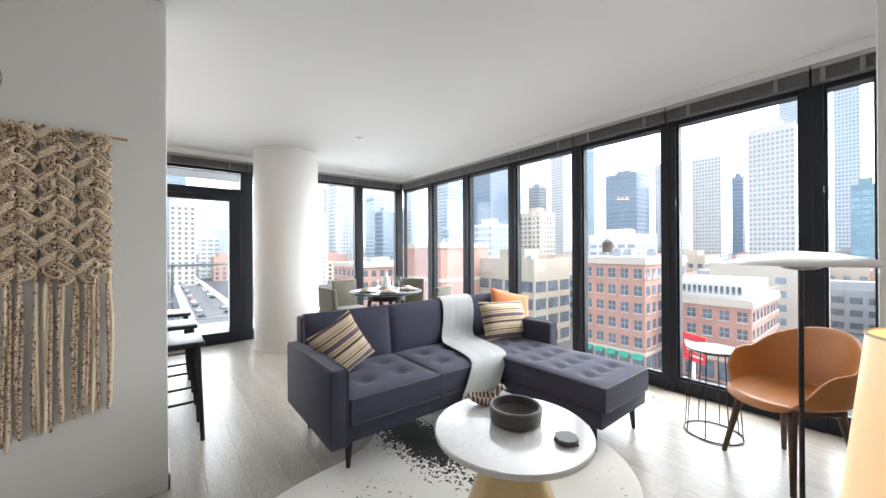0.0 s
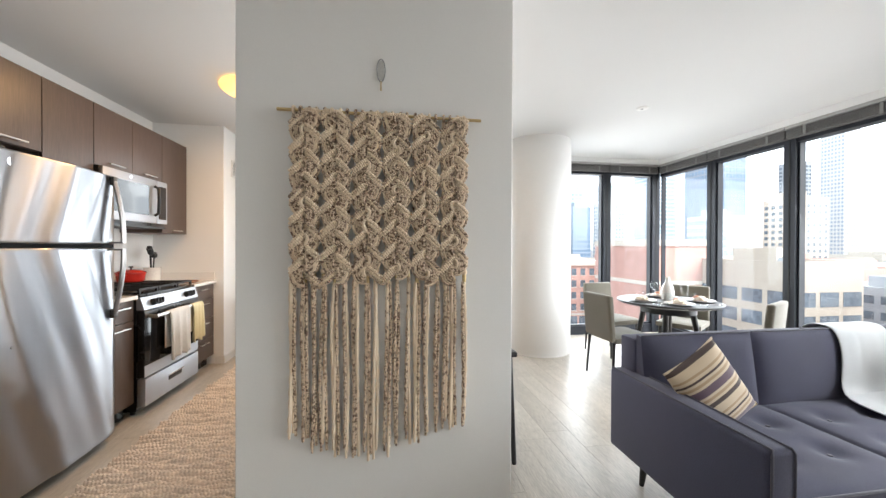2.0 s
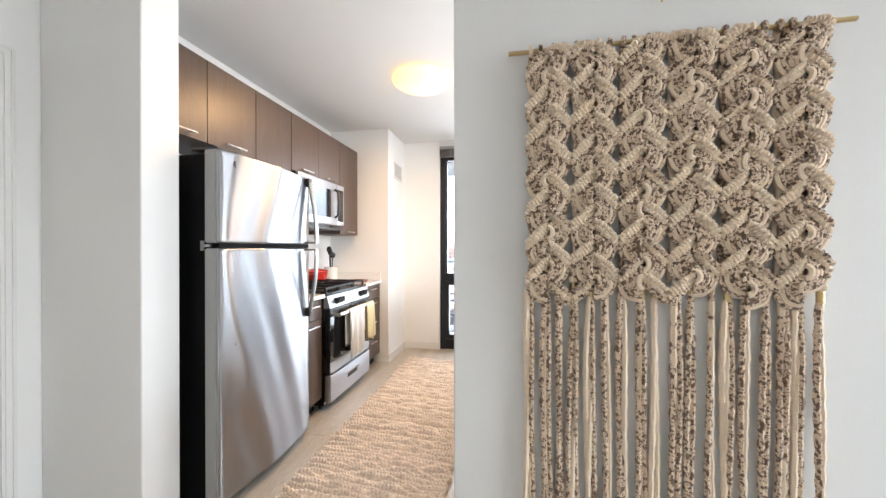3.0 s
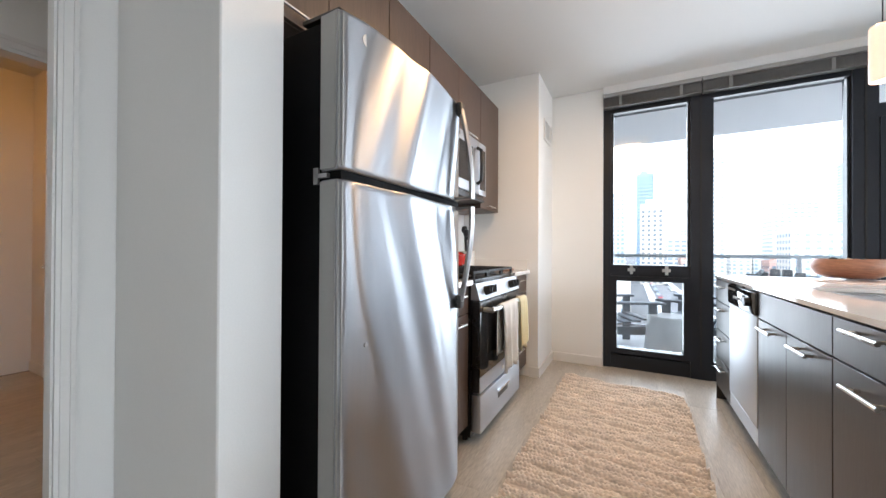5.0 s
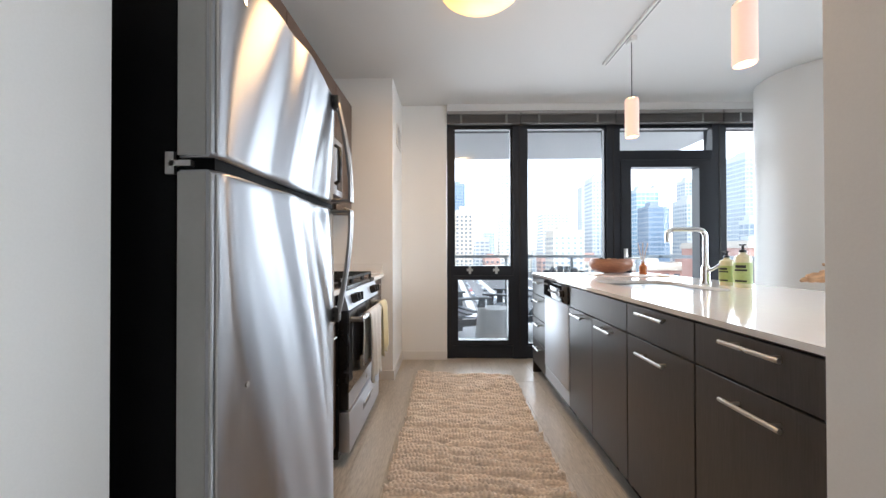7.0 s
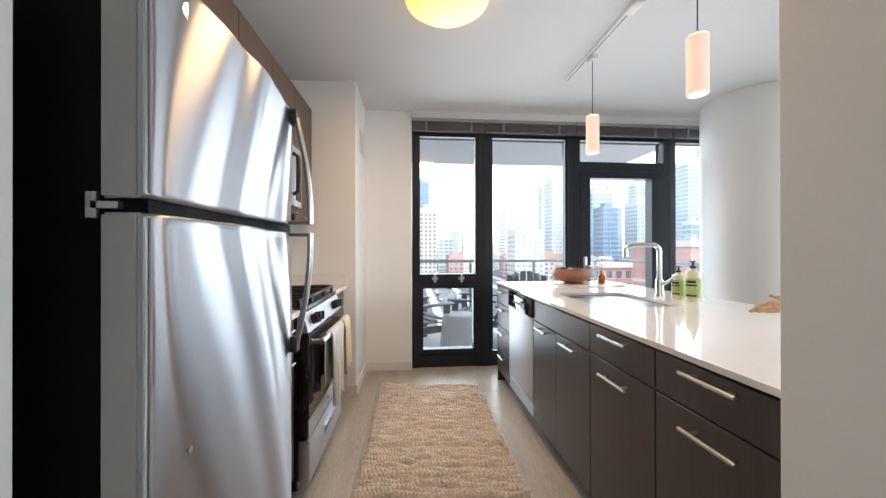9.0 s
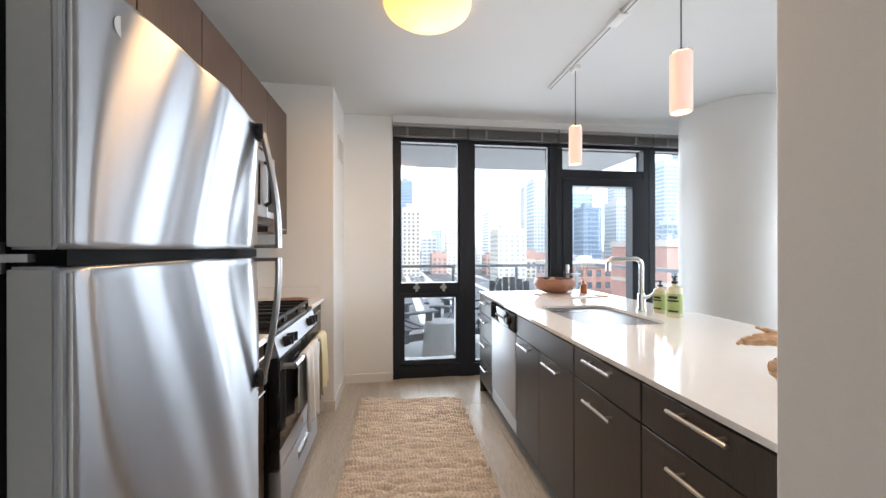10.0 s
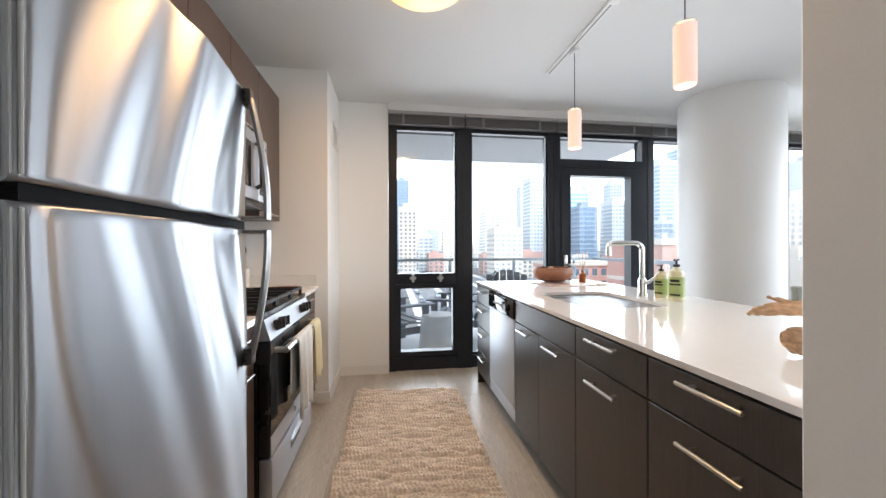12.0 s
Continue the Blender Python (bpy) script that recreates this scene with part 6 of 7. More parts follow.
for k in range(2):
    bm = bmesh.new()
    lo_, hi_ = [], []
    for i in range(9):
        a = 2 * math.pi * i / 9 + 0.3 * k
        r = 0.052 + 0.004 * math.sin(3 * i + k)
        lo_.append(bm.verts.new((r * math.cos(a), r * math.sin(a), k * 0.0125)))
        hi_.append(bm.verts.new((r * 0.97 * math.cos(a), r * 0.97 * math.sin(a), k * 0.0125 + 0.011)))
    bm.faces.new(lo_[::-1])
    bm.faces.new(hi_)
    for i in range(9):
        bm.faces.new((lo_[i], lo_[(i + 1) % 9], hi_[(i + 1) % 9], hi_[i]))
    part("coaster", bm, STONEB, pk)

# cowhide
HIDE = mat("speckled_cowhide", (0.72, 0.70, 0.66), 0.9, var=0.06, scale=5, fine=240, bump=0.5, sheen=0.05)
n, l = HIDE.node_tree.nodes, HIDE.node_tree.links
patch = n.new("ShaderNodeTexNoise")
patch.inputs["Scale"].default_value, patch.inputs["Detail"].default_value = 2.1, 1.0
speck = n.new("ShaderNodeTexNoise")
speck.inputs["Scale"].default_value, speck.inputs["Detail"].default_value = 52, 3
spine = n.new("ShaderNodeTexGradient")
spine.gradient_type = "SPHERICAL"
mp = n.new("ShaderNodeMapping")
mp.inputs["Location"].default_value = (-0.115, -0.665, 0)
mp.inputs["Rotation"].default_value = (0, 0, radians(0))
mp.inputs["Scale"].default_value = (3.3, 1.3, 1)
tc = n["Texture Coordinate"]
for t in (patch, speck):
    l.new(tc.outputs["Object"], t.inputs["Vector"])
l.new(tc.outputs["Object"], mp.inputs["Vector"])
l.new(mp.outputs[0], spine.inputs["Vector"])
add1 = n.new("ShaderNodeMath")
add1.operation = "MULTIPLY_ADD"
add1.inputs[1].default_value = 0.5
l.new(patch.outputs["Fac"], add1.inputs[0])
l.new(speck.outputs["Fac"], add1.inputs[2])
add2 = n.new("ShaderNodeMath")
add2.operation = "MULTIPLY_ADD"
add2.inputs[1].default_value = 0.62
l.new(spine.outputs["Fac"], add2.inputs[0])
l.new(add1.outputs[0], add2.inputs[2])
half = n.new("ShaderNodeMath")
half.operation = "MULTIPLY"
half.inputs[1].default_value = 0.5
l.new(add2.outputs[0], half.inputs[0])
recolour(HIDE, [(0.0, (0.80, 0.775, 0.72)), (0.494, (0.80, 0.775, 0.72)), (0.506, (0.012, 0.011, 0.011)), (1.0, (0.010, 0.010, 0.010))], half.outputs[0])
hide = thing("cowhide_rug", (1.72, 1.80, 0), "black and white speckled cowhide rug under the coffee table", "rug")
bm = bmesh.new()
ring, outer = [], []
centre = bm.verts.new((0, 0, 0.006))
N = 120
for i in range(N):
    a = 2 * math.pi * i / N
    r = 0.86 + 0.10 * math.cos(2 * a + 0.5) + 0.09 * math.cos(4 * a + 1.2) + 0.05 * math.sin(5 * a) + 0.03 * noise.noise(Vector((3 * math.cos(a), 3 * math.sin(a), 0)))
    ring.append(bm.verts.new((r * 0.985 * math.cos(a), r * 0.985 * math.sin(a), 0.006 + 0.003 * noise.noise(Vector((5 * math.cos(a), 5 * math.sin(a), 2))))))
    outer.append(bm.verts.new((r * math.cos(a), r * math.sin(a), 0.0005)))
for i in range(N):
    j = (i + 1) % N
    bm.faces.new((centre, ring[i], ring[j]))
    bm.faces.new((ring[i], outer[i], outer[j], ring[j]))
part("hide", bm, HIDE, hide)

# tan leather armchair
LEATHER = mat("tan_leather", (0.50, 0.20, 0.060), 0.38, var=0.14, scale=5, fine=140, bump=0.25, coat=0.1)
ch = thing("leather_armchair", (3.217, 0.713, 0), "tan leather bucket armchair on walnut legs", "chair", rz=143.1 - 90)
bm = bmesh.new()
NT, NV = 64, 22
grid = []
for i in range(NT):
    th = 2 * math.pi * i / NT            # 0: rear, pi: front
    c = math.cos(th)
    back_h = 0.265 * max(0, (c - 0.25) / 0.75) ** 0.8
    arm_h = 0.20 / (1 + math.exp(-(c + 0.50) * 9))
    height = max(0.0, arm_h + back_h * 0.62)
    col = []
    for j in range(NV):
        v = j / (NV - 1)
        if v < 0.5:
            k = v / 0.5
            r, z = 0.90 * k, 0.435 - 0.012 * (1 - k) + 0.012 * k ** 3 - 0.02 * max(0, -c) * k ** 2
        else:
            k = (v - 0.5) / 0.5
            r, z = 0.90 + 0.14 * math.sin(k * 1.4) * (1 if c > -0.6 else 0.4), 0.447 + height * k ** 1.1 - 0.02 * max(0, -c) - (0.035 * k if c < -0.7 else 0)
        rx, ry = 0.285, 0.265
        col.append(bm.verts.new((math.sin(th) * r * rx, -c * r * ry - 0.02 * max(0, z - 0.5), z)))
    grid.append(col)
for i in range(NT):
    a, b = grid[i], grid[(i + 1) % NT]
    for j in range(NV - 1):
        bm.faces.new((a[j], b[j], b[j + 1], a[j + 1]))
bmesh.ops.remove_doubles(bm, verts=list(bm.verts), dist=0.0005)
ob = part("seat_shell", bm, LEATHER, ch, "tan leather bucket seat with arms")
sol = ob.modifiers.new("thickness", "SOLIDIFY")
sol.thickness, sol.offset = 0.016, -1
sub = ob.modifiers.new("soft", "SUBSURF")
sub.levels = sub.render_levels = 1
part("seat_frame", boxes((-0.17, 0.17, -0.15, -0.11, 0.385, 0.412), (-0.17, 0.17, 0.11, 0.15, 0.385, 0.412), (-0.17, -0.13, -0.11, 0.11, 0.385, 0.412), (0.13, 0.17, -0.11, 0.11, 0.385, 0.412)), WALNUT, ch)
for sx in (-1, 1):
    for sy in (-1, 1):
        part("leg", tube([(sx * 0.15, sy * 0.13, 0.41), (sx * 0.215, sy * 0.195, 0.0)], [0.021, 0.013], 14), WALNUT, ch, "tapered walnut leg")

# small round reflective disc on the floor by the window
cov = thing("floor_outlet_cover", (3.66, 1.58, 0), "small round pale metal disc on the plank floor", "floor outlet")
part("plate", lathe([(0, 0.004), (0.052, 0.004), (0.060, 0.002), (0.062, 0.0)], 36), NICKEL, cov)
part("inner_disc", lathe([(0, 0.0065), (0.030, 0.0065), (0.033, 0.0045)], 28), GREYPL, cov)

# wire side table
st = thing("side_table", (3.39, 1.11, 0), "small black wire side table with a round top", "table")
part("tabletop", lathe([(0, 0.575), (0.150, 0.575), (0.152, 0.581), (0.150, 0.587), (0, 0.587)], 48), mat("grey_tray_top", (0.30, 0.31, 0.32), 0.3), st)
for z, r in ((0.006, 0.165), (0.57, 0.13)):
    part("ring", tube([(r * math.cos(2 * math.pi * k / 48), r * math.sin(2 * math.pi * k / 48), z) for k in range(48)], 0.005, 8, closed=True), BLACK, st)
for k in range(8):
    a = 2 * math.pi * k / 8
    part("wire", tube([(0.165 * math.cos(a), 0.165 * math.sin(a), 0.008), (0.13 * math.cos(a), 0.13 * math.sin(a), 0.57)], 0.0036, 8), BLACK, st)

# floor lamp with a white dish
fl = thing("floor_lamp", (2.69, 0.60, 0), "slim black floor lamp with a shallow white dish", "lamp")
part("base", lathe([(0, 0), (0.14, 0), (0.14, 0.010), (0.13, 0.014), (0.02, 0.018), (0, 0.018)], 48), BLACK, fl)
part("pole", tube([(0, 0, 0.015), (0, 0, 1.18)], 0.010, 14), BLACK, fl)
WHITEM = mat("white_lamp_metal", (0.78, 0.77, 0.75), 0.4)
dish = part("dish", lathe([(0, 1.262), (0.10, 1.253), (0.20, 1.232), (0.280, 1.205), (0.284, 1.200), (0.20, 1.215), (0.09, 1.226), (0, 1.228)], 72), WHITEM, fl, "thin white metal dish")
part("reflector", lathe([(0.094, 1.222), (0.088, 1.200), (0.056, 1.180), (0, 1.172)], 40), GREYPL, fl)

# table lamp on a stand beside the start of the walk
SHADEL = glow("lit_linen_shade", (1.0, 0.58, 0.27), 0.30, (0.72, 0.56, 0.38))
tl = thing("standing_lamp", (1.69, 0.27, 0), "lit cream linen drum lampshade on a slim stand", "lamp")
part("foot", lathe([(0, 0), (0.12, 0), (0.12, 0.012), (0.02, 0.02), (0, 0.02)], 40), BRASS, tl)
part("stem", tube([(0, 0, 0.015), (0, 0, 0.95)], 0.009, 12), BRASS, tl)
part("shade", lathe([(0.165, 0.62), (0.118, 1.08), (0.115, 1.08), (0.162, 0.62), (0.165, 0.62)], 64), SHADEL, tl, "glowing tapered linen shade")
part("shade_rim", tube([(0.118 * math.cos(2 * math.pi * k / 48), 0.118 * math.sin(2 * math.pi * k / 48), 1.08) for k in range(48)], 0.0035, 8, closed=True), mat("cream_trim", (0.7, 0.62, 0.5), 0.8), tl)
part("bulb", lathe([(0, 0.90), (0.02, 0.905), (0.03, 0.93), (0.022, 0.965), (0.012, 0.99), (0, 0.99)], 16), glow("lamp_bulb", (1.0, 0.6, 0.25), 15), tl)
part("socket_cross", tube([(-0.116, 0, 1.06), (0, 0, 0.985), (0.116, 0, 1.06)], 0.003, 6), BRASS, tl)

# bar stools
stool = thing("bar_stool", (0.45, 3.40, 0), "black wooden counter stool with a flat saddle seat", "stool", "stools at the island")
part("seat", box(-0.19, 0.19, -0.18, 0.18, 0.635, 0.668, 0.012, 3), EBONY, stool)
for sx in (-1, 1):
    for sy in (-1, 1):
        part("leg", tube([(sx * 0.15, sy * 0.14, 0.636), (sx * 0.175, sy * 0.165, 0.0)], [0.019, 0.014], 10), EBONY, stool)
    part("stretcher", tube([(sx * 0.168, -0.158, 0.20), (sx * 0.168, 0.158, 0.20)], 0.009, 8), EBONY, stool)
    part("stretcher", tube([(sx * 0.158, -0.148, 0.44), (sx * 0.158, 0.148, 0.44)], 0.009, 8), EBONY, stool)
for sy in (-1, 1):
    part("stretcher", tube([(-0.166, sy * 0.156, 0.27), (0.166, sy * 0.156, 0.27)], 0.009, 8), EBONY, stool)
copy_thing(stool, pose(0.455, 4.10, 0))
copy_thing(stool, pose(0.45, 4.82, 0))

# dining set
OLIVE = mat("olive_taupe_fabric", (0.135, 0.122, 0.092), 0.85, var=0.12, scale=5, fine=200, bump=0.35, sheen=0.25)
TX, TY = 2.72, 4.46
dt = thing("dining_table", (TX, TY, 0), "round black wooden dining table laid for four", "table")
part("tabletop", lathe([(0, 0.715), (0.44, 0.715), (0.468, 0.730), (0.470, 0.740), (0.465, 0.745), (0, 0.745)], 80), EBONY, dt)
part("apron", lathe([(0.25, 0.63), (0.25, 0.7145), (0, 0.7145)], 40), EBONY, dt)
for k in range(4):
    a = radians(45 + 90 * k)
    part("leg", tube([(0.20 * math.cos(a), 0.20 * math.sin(a), 0.714), (0.33 * math.cos(a), 0.33 * math.sin(a), 0.0)], [0.030, 0.017], 12), EBONY, dt)


def dining_chair(loc, rz):
    c = thing("dining_chair", loc, "olive taupe upholstered dining chair with thin dark legs", "chair", "chairs round the dining table", rz)
    # faces +y
    part("seat", cushion(-0.215, 0.215, -0.20, 0.235, 0.385, 0.455, (), 14, 14, 0.02), OLIVE, c)
    bm = box(-0.205, 0.205, -0.245, -0.185, 0.40, 0.835, 0.02, 3)
    for v in bm.verts:
        v.co.y -= 0.10 * max(0, v.co.z - 0.45) ** 1.1
    part("backrest", bm, OLIVE, c)
    for sx in (-1, 1):
        for y0, y1 in ((0.19, 0.20), (-0.20, -0.225)):
            part("leg", tube([(sx * 0.185, y0, 0.39), (sx * 0.20, y1, 0.0)], [0.016, 0.010], 10), EBONY, c)
    return c


first = dining_chair((2.17, 4.45, 0), -87)
copy_thing(first, pose(2.60, 5.20, 0, 0, 0, 190))
copy_thing(first, pose(2.98, 3.93, 0, 0, 0, 26))
copy_thing(first, pose(3.28, 4.86, 0, 0, 0, 124))
PLATE = mat("white_plate_glaze", (0.76, 0.74, 0.70), 0.12, bump=0)
NAPKIN = mat("cream_napkin", (0.66, 0.60, 0.50), 0.9, var=0.1, fine=120, bump=0.4)
TERRA = mat("terracotta_napkin", (0.45, 0.18, 0.10), 0.9, fine=120, bump=0.4)
for k in range(4):
    a = radians(180 + 88 * k - (20 if k else 0))
    px_, py_ = TX + 0.29 * math.cos(a), TY + 0.29 * math.sin(a)
    pl = thing("plate", (px_, py_, 0.745), "white dinner plate with a smaller plate on it", "plate", "table settings")
    part("plate", lathe([(0, 0.004), (0.08, 0.004), (0.125, 0.016), (0.13, 0.018), (0.126, 0.02), (0.085, 0.009), (0, 0.009)], 40), PLATE, pl)
    part("side_plate", lathe([(0, 0.0105), (0.06, 0.0105), (0.095, 0.022), (0.098, 0.025), (0.06, 0.0145), (0, 0.0145)], 36), mat("blush_plate_glaze", (0.62, 0.50, 0.42), 0.15, bump=0) if k == 0 else bpy.data.materials["blush_plate_glaze"], pl)
    nk = thing("napkin", (px_, py_, 0.761), "crumpled cream napkin with a terracotta fold on a plate", "napkin", "table settings", 60 * k)
    for nm, mt, off, rad_ in (("napkin", NAPKIN, (0, 0, 0), 0.055), ("napkin_fold", TERRA, (0.03, 0.015, 0.018), 0.028)):
        bm = bmesh.new()
        bmesh.ops.create_icosphere(bm, subdivisions=3, radius=rad_)
        for v in bm.verts:
            v.co *= 1 + 0.35 * noise.noise(v.co * 38 + Vector((k, k, 0)))
            v.co.z = max(0, v.co.z * 0.55 + 0.012)
            v.co += Vector(off)
        part(nm, bm, mt, nk)
    for da in (0.42, -0.38):
        gx, gy = TX + 0.20 * math.cos(a + da), TY + 0.20 * math.sin(a + da)
        gl = thing("wine_glass" if da > 0 else "tumbler", (gx, gy, 0.745), "clear stemmed wine glass on the table" if da > 0 else "clear water tumbler on the table", "glass", "table settings")
        if da > 0:
            part("glass", lathe([(0.032, 0.0), (0.032, 0.002), (0.005, 0.006), (0.004, 0.075), (0.02, 0.09), (0.034, 0.12), (0.034, 0.15), (0.029, 0.175)], 28), CLEAR, gl)
        else:
            part("glass", lathe([(0, 0.004), (0.028, 0.004), (0.03, 0.0), (0.034, 0.10), (0.033, 0.10), (0.029, 0.008)], 28), CLEAR, gl)
    for s in (-1, 1):
        ca = a + s * 0.6
        ct_ = thing("fork" if s > 0 else "knife", (TX + 0.36 * math.cos(ca), TY + 0.36 * math.sin(ca), 0.746), "polished steel table " + ("fork" if s > 0 else "knife"), "cutlery", "table settings", math.degrees(a))
        part("blade", box(-0.10, 0.0, -0.006, 0.006, 0.0, 0.003, 0.001, 1), CHROME, ct_)
        part("grip", box(0.0005, 0.10, -0.008, 0.008, 0.0, 0.004, 0.001, 1), CHROME, ct_)
vase = thing("bottle_vase", (TX, TY, 0.745), "white ceramic bottle vase on the dining table", "vase")
part("vase", lathe([(0, 0), (0.05, 0), (0.058, 0.01), (0.06, 0.10), (0.048, 0.15), (0.022, 0.19), (0.018, 0.235), (0.022, 0.24), (0.016, 0.24), (0.012, 0.2), (0, 0.19)], 36), WHITEC, vase)

# smoke detector on the ceiling
sd = thing("smoke_detector", (2.25, 4.25, CEIL), "small round white smoke detector on the ceiling", "smoke detector")
part("cover", lathe([(0.055, 0), (0.055, -0.004), (0.05, -0.008), (0.02, -0.009), (0, -0.009)], 36), TRIM, sd)
part("sensor_cap", lathe([(0.012, -0.0095), (0.011, -0.012), (0, -0.0125)], 20), GREYPL, sd)

# ---- macrame hanging ----
CREAM = mat("cream_cotton_cord", (0.84, 0.69, 0.52), 0.95, var=0.12, scale=20, fine=260, bump=0.5, sheen=0.3)


def tweed(name, dark, light):
    m = mat(name, (0.5, 0.4, 0.3), 0.95, var=0.1, fine=260, bump=0.5, sheen=0.3)
    n, l = m.node_tree.nodes, m.node_tree.links
    v = n.new("ShaderNodeTexNoise")
    v.inputs["Scale"].default_value, v.inputs["Detail"].default_value = 95, 2
    l.new(n["Texture Coordinate"].outputs["Object"], v.inputs["Vector"])
    recolour(m, [(0.0, dark), (0.43, dark), (0.51, light), (0.60, light), (0.68, (0.27, 0.18, 0.12))], v.outputs["Fac"])
    return m


TWEED = tweed("brown_flecked_cord", (0.16, 0.10, 0.065), (0.76, 0.60, 0.44))
TWEEDP = tweed("tan_flecked_cord", (0.18, 0.11, 0.065), (0.74, 0.58, 0.42))
mac = thing("macrame_hanging", (-0.14, 2.745, 1.84), "cream and brown-flecked macrame wall hanging on a brass rod", "wall hanging")
part("rod", tube([(-0.56, 2.738, 1.838), (0.28, 2.738, 1.838)], 0.0065, 14), BRASS, mac, "thin brass rod", world=True)
rnd = random.Random(12)
X0, X1, ZT, ZB = -0.512, 0.222, 1.838, 1.175
NC = 12
cw = (X1 - X0) / NC
RH = 0.097
for c in range(NC):
    xa = X0 + c * cw
    flip = c % 2
    # loops round the rod
    for k in range(2):
        x = xa + cw * (0.28 + 0.44 * k)
        pts = [(x + 0.002 * math.cos(a), 2.738 + 0.012 * math.cos(a), 1.838 + 0.012 * math.sin(a)) for a in [2 * math.pi * q / 14 for q in range(14)]]
        part("rod_loop", tube(pts, 0.0062, 6, closed=True), TWEED if (c + k) % 3 else CREAM, mac, world=True)
    # cords that run down behind the leaves
    for k in range(5):
        x = xa + cw * (0.08 + 0.21 * k)
        ph = rnd.uniform(0, 6)
        pts = [(x + 0.004 * math.sin(q * 1.1 + ph), 2.748 + 0.003 * math.sin(q * 0.9 + ph), 1.83 - (1.83 - 1.185) * q / 24) for q in range(25)]
        if k != (0 if c % 2 == 0 else 4):
            part("backing_cord", tube(pts, [0.0080 + 0.0015 * math.sin(q * 2.3 + ph) for q in range(25)], 6), (TWEED, TWEEDP, TWEED, CREAM)[(k + c) % 4], mac, world=True)
    pair = (c + 1) // 2
    lift = (0.0, 0.5, 0.12, 0.62, 0.30, 0.0, 0.45)[pair] * RH
    lo, hi = (xa + 0.003, xa + cw - 0.001) if not flip else (xa + cw - 0.003, xa + 0.001)
    for r in range(8):
        zt = ZT - 0.012 + lift - r * RH
        if zt - 0.05 < ZB - 0.03:
            break
        jit = lambda s=0.003: rnd.uniform(-s, s)
        # two knotted slanting bands that run down to the foot of the leaf
        tilt = 0.050 + jit(0.006)
        swap = rnd.random() < 0.35
        for q in range(3):
            pts, rad = [], []
            for k in range(19):
                t = k / 18
                z = zt - q * 0.0150 - tilt * t ** 1.15 + jit(0.0016)
                pts.append((hi + (lo - hi) * t + jit(0.0016), 2.722 - 0.009 * math.sin(math.pi * t) + 0.005 * q, min(z, ZT - 0.004)))
                rad.append(0.0058 + 0.0036 * (k % 2))
            part("diagonal_cord", tube(pts, rad, 7), (TWEED if swap else CREAM, CREAM, TWEED)[q], mac, world=True)
        # nested arcs that fan out from the head of the leaf
        for q in range(5):
            pts = []
            wide, tall = (0.93 - 0.18 * q) * (lo - hi), 0.051 - 0.0088 * q
            for k in range(11):
                a = math.pi * (k / 10 - 0.5)
                pts.append((hi + wide * math.cos(a) ** 0.8 if abs(a) < 1.57 else hi, 2.735 - 0.004 * q - 0.004 * math.cos(a), min(ZT - 0.006, zt - 0.072 - tall * math.sin(a) + jit(0.0014))))
            if pts[5][2] > ZB - 0.01:
                part("curved_cord", tube(pts, 0.0074, 6), (TWEED, CREAM, TWEED, TWEEDP)[(q + (1 if swap else 0)) % 4], mac, world=True)
# tassels: bundles of cords under small brass wraps
TN = 18
for k in range(TN):
    x = X0 + 0.012 + (X1 - X0 - 0.02) * k / (TN - 1) + rnd.uniform(-0.006, 0.006)
    u = (x - X0) / (X1 - X0)
    zb = 0.53 - 0.115 * max(0, 1 - abs(u - 0.42) / 0.42) ** 0.7
    zt = 1.170 + rnd.uniform(-0.015, 0.012)
    if k == TN - 2:
        x -= 0.012
    part("knot", lathe([(0, -0.012), (0.010, -0.008), (0.013, 0.0), (0.010, 0.010), (0, 0.014)], 10, (x, 2.738, zt + 0.02)), CREAM, mac, world=True)
    part("brass_wrap", tube([(x, 2.741, zt + 0.012), (x, 2.741, zt - 0.022)], 0.0088, 10), BRASS, mac, world=True)
    strands = rnd.choice([2, 3, 3])
    for s in range(strands):
        dx = (s - (strands - 1) / 2) * 0.0095
        ph = rnd.uniform(0, 6)
        end = zb + rnd.uniform(-0.025, 0.03)
        pts, rad = [], []
        for q in range(40):
            t = q / 39
            pts.append((x + dx * min(1, 3 * t + 0.25) + 0.004 * math.sin(5 * t + ph), 2.742 + 0.003 * math.sin(7 * t + ph) + 0.003 * (s % 2), zt - 0.018 + (end - zt) * t))
            rad.append((0.0078 + 0.0016 * math.sin(75 * t + ph)) * (1 if t < 0.96 else 0.7))
        part("strand", tube(pts, rad, 7), ((CREAM, CREAM, TWEEDP), (TWEED, CREAM, TWEED), (TWEED, TWEED, CREAM), (TWEED, CREAM, TWEEDP))[k % 4][s], mac, world=True)
hook = thing("wall_hook", (-0.15, 2.762, 2.01), "clear adhesive hook above the hanging", "hook")
part("strip", tube([(-0.15 + 0.017 * math.cos(a), 2.757, 2.035 + (0.045 if math.sin(a) > 0 else 0.05) * math.sin(a)) for a in [2 * math.pi * q / 24 for q in range(24)]], 0.0022, 6, closed=True), GREYPL, hook, world=True)
part("back_plate", box(-0.163, -0.137, 2.7585, 2.7618, 1.995, 2.075, 0.001, 1), mat("clear_plastic_strip", (0.62, 0.61, 0.58), 0.2), hook, world=True)
part("hook_tip", tube([(-0.15, 2.757, 1.985), (-0.15, 2.744, 1.955), (-0.15, 2.752, 1.945)], 0.003, 8), BRASS, hook, world=True)

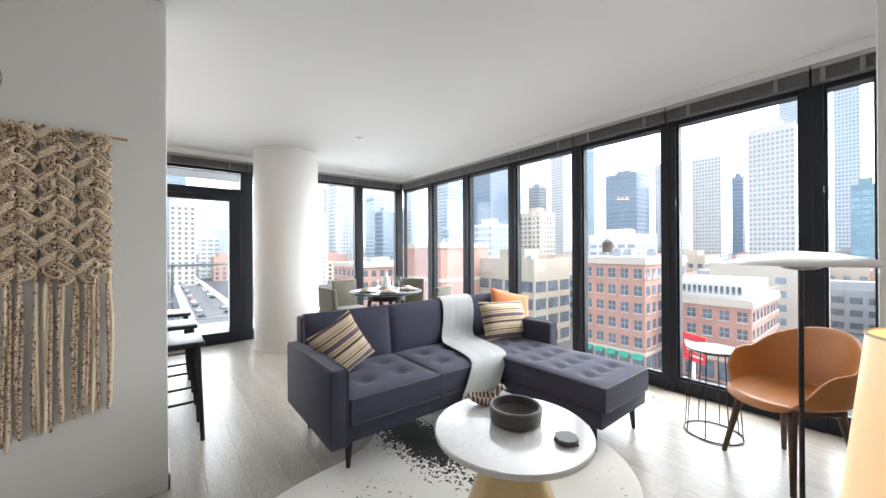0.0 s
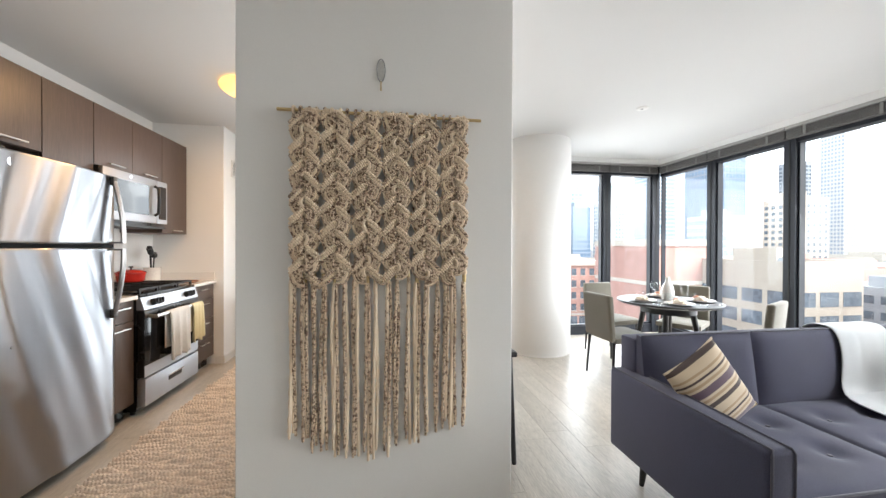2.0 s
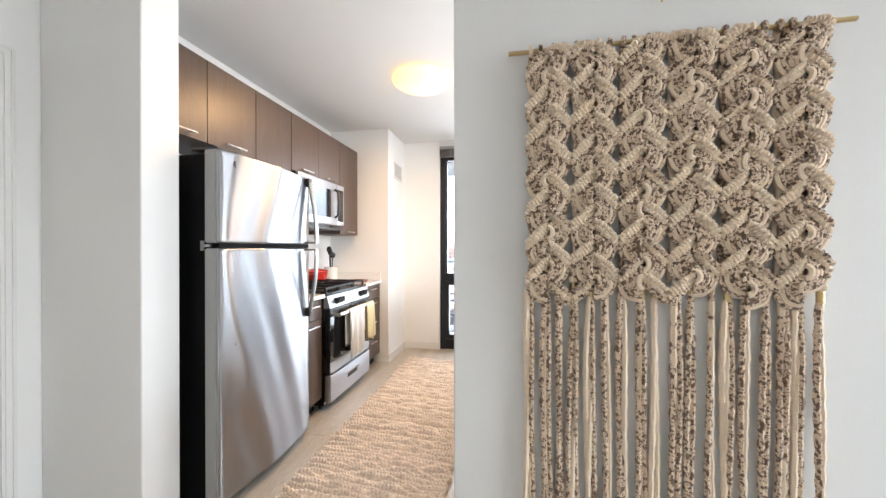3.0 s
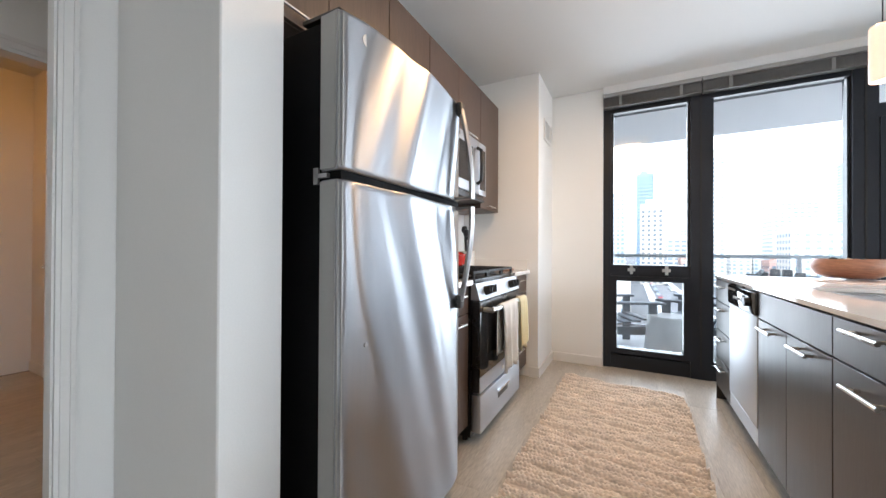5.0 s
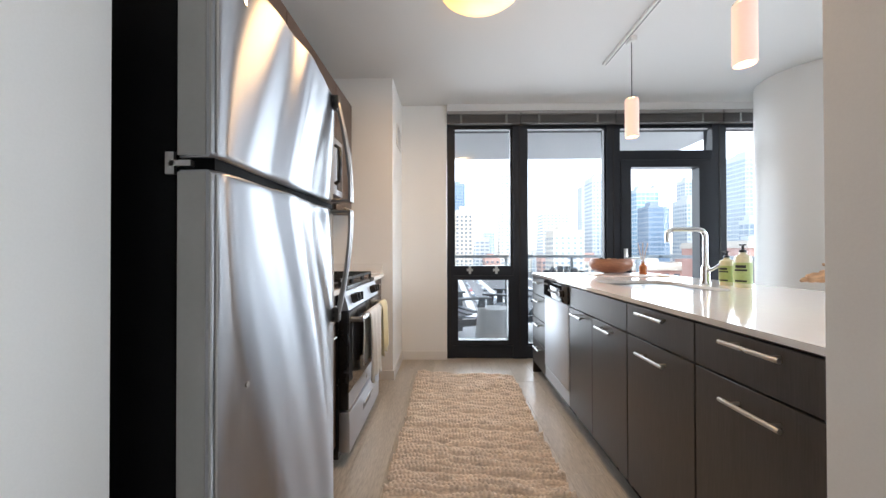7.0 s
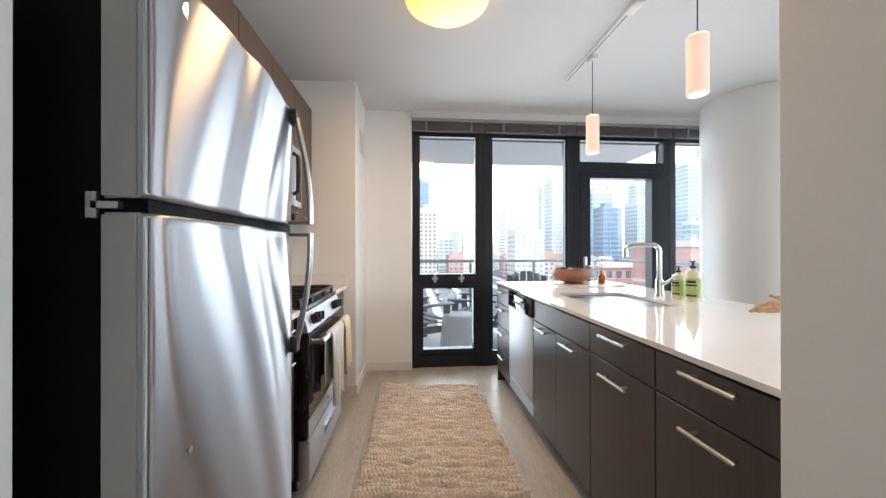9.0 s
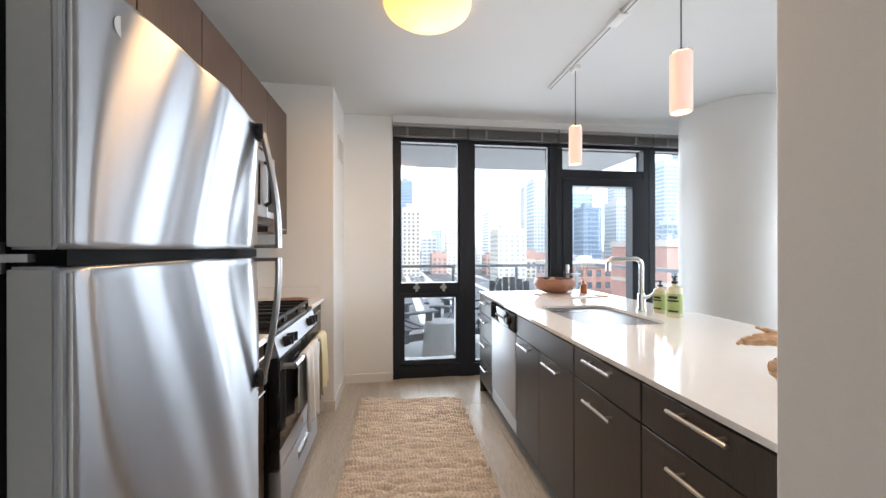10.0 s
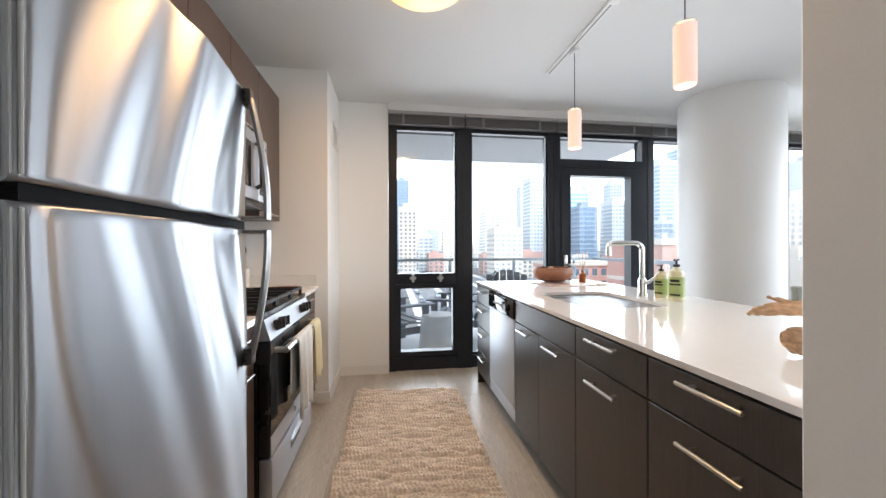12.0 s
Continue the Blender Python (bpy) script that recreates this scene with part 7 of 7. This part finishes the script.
# ---- side room ----
leaf = thing("panel_door", (-3.99, 3.265, 0), "white panel door standing open in the side room", "door", rz=-4)
part("leaf", boxes((-0.85, 0.0, -0.02, 0.02, 0.01, 2.04)), TRIM, leaf)
for z0, z1 in ((0.25, 1.90),):
    part("panel_moulding", boxes((-0.74, -0.11, -0.029, -0.0205, z0, z0 + 0.03), (-0.74, -0.11, -0.029, -0.0205, z1 - 0.03, z1), (-0.74, -0.71, -0.029, -0.0205, z0 + 0.03, z1 - 0.03), (-0.14, -0.11, -0.029, -0.0205, z0 + 0.03, z1 - 0.03)), TRIM, leaf)
for z in (0.30, 1.05, 1.80):
    part("hinge", boxes((-0.012, 0.014, -0.030, -0.0205, z - 0.05, z + 0.05)), NICKEL, leaf)
lv = part("lever_handle", tube([(-0.79, -0.02, 0.95), (-0.79, -0.065, 0.95), (-0.77, -0.072, 0.95), (-0.68, -0.072, 0.952)], 0.009, 10), NICKEL, leaf, "brushed nickel lever")
part("rose", tube([(-0.79, -0.0205, 0.95), (-0.79, -0.028, 0.95)], 0.026, 24), NICKEL, lv)
bl = thing("ceiling_light", (-4.9, 2.5, CEIL), "warm opal ceiling light beyond the side room", "lamp")
part("rim", lathe([(0, 0), (0.14, 0), (0.14, -0.02)], 36), NICKEL, bl)
part("diffuser", lathe([(0.155, -0.018), (0.15, -0.04), (0.10, -0.08), (0, -0.10)], 36), glow("orange_lit_opal", (1.0, 0.42, 0.10), 9.0), bl)

# added lamp out of view that brightens the side room
hl = thing("ceiling_light", (-3.1, 1.6, CEIL), "unseen opal ceiling light added to brighten the side room", "lamp")
part("rim", lathe([(0, 0), (0.14, 0), (0.14, -0.02)], 36), NICKEL, hl)
part("diffuser", lathe([(0.155, -0.018), (0.15, -0.04), (0.10, -0.08), (0, -0.10)], 36), glow("added_fill_opal", (1.0, 0.95, 0.88), 4.0), hl)

# ---- balcony furniture ----
GREYW = mat("slate_grey_outdoor_wood", (0.15, 0.17, 0.19), 0.6, var=0.15, fine=60)


def deck_chair(loc, rz):
    """A slatted low deck chair; faces +y."""
    c = thing("deck_chair", loc, "slate grey slatted deck chair on the balcony", "chair", "balcony chairs", rz)
    for i in range(6):
        x = -0.24 + i * 0.096
        bm = box(x - 0.042, x + 0.042, -0.012, 0.012, 0, 0.74 - 0.03 * abs(i - 2.5), 0.004, 1)
        bmesh.ops.transform(bm, matrix=pose(0, -0.22, 0.28, 22), verts=list(bm.verts))
        part("back_slat", bm, GREYW, c)
    for i in range(5):
        y = -0.18 + i * 0.105
        part("seat_slat", boxes((-0.27, 0.27, y, y + 0.085, 0.285 + i * 0.018, 0.305 + i * 0.018)), GREYW, c)
    for s in (-1, 1):
        part("armrest", box(s * 0.36 - 0.06, s * 0.36 + 0.06, -0.30, 0.42, 0.555, 0.58, 0.006, 1), GREYW, c)
        part("front_leg", boxes((s * 0.32 - 0.012, s * 0.32 + 0.012, 0.28, 0.37, 0.0, 0.554)), GREYW, c)
        part("rear_leg", boxes((s * 0.30 - 0.012, s * 0.30 + 0.012, -0.42, -0.33, 0.0, 0.554)), GREYW, c)
        part("side_rail", boxes((s * 0.29 - 0.012, s * 0.29 + 0.012, -0.33, 0.28, 0.20, 0.29)), GREYW, c)
    return c


d0 = deck_chair((-1.42, 7.15, -0.06), -65)
copy_thing(d0, pose(-0.42, 7.55, -0.06, 0, 0, 70))
copy_thing(d0, pose(0.08, 6.95, -0.06, 0, 0, 165))
dm = thing("drum_stool", (-0.83, 6.98, -0.06), "pale grey round drum side table on the balcony", "table")
part("drum", lathe([(0, 0), (0.245, 0), (0.25, 0.01), (0.215, 0.42), (0.20, 0.44), (0, 0.44)], 48), mat("pale_grey_ceramic", (0.60, 0.61, 0.61), 0.4), dm)

# ---- floor planks, last ----
OAK = mat("greige_oak_plank", (0.46, 0.42, 0.362), 0.30, var=0.32, scale=2.2, fine=26, stretch=(7, 0.7, 1), bump=0.10, spread=0.07, dist=0.001)
PW, PL = 0.18, 1.24


def plank_mesh(length):
    bm = box(-PW / 2 + 0.0003, PW / 2 - 0.0003, -length / 2 + 0.0003, length / 2 - 0.0003, -0.0115, 0.0, 0.0006, 1)
    me = bpy.data.meshes.new("plank")
    bm.to_mesh(me)
    bm.free()
    me.materials.append(OAK)
    return me


shapes = {}
rnd = random.Random(2)
rest = bmesh.new()
rows_p = int((4.08 + 5.9) / PW) + 1
for i in range(rows_p):
    x = -5.88 + (i + 0.5) * PW
    if x > 4.06:
        break
    y = -2.98 - rnd.uniform(0, PL)
    while y < 6.12:
        y0, y1 = max(y, -2.98), min(y + PL, 6.12)
        if y1 - y0 > 0.05:
            near = -2.5 < x and y1 > 0.9
            if near:
                key = round(y1 - y0, 2)
                if key not in shapes:
                    shapes[key] = plank_mesh(key)
                p = new("plank", shapes[key])
                p.location, p.parent = (x, (y0 + y1) / 2, 0.0), floor
            else:
                quad_box(rest, x - PW / 2 + 0.0007, x + PW / 2 - 0.0007, y0 + 0.0007, y1 - 0.0007, -0.0115, 0.0)
        y += PL
rest_ob = new("planks_beyond", mesh_of("planks_beyond", rest, OAK))
rest_ob.parent = floor
tagged(rest_ob, kind="stuff")
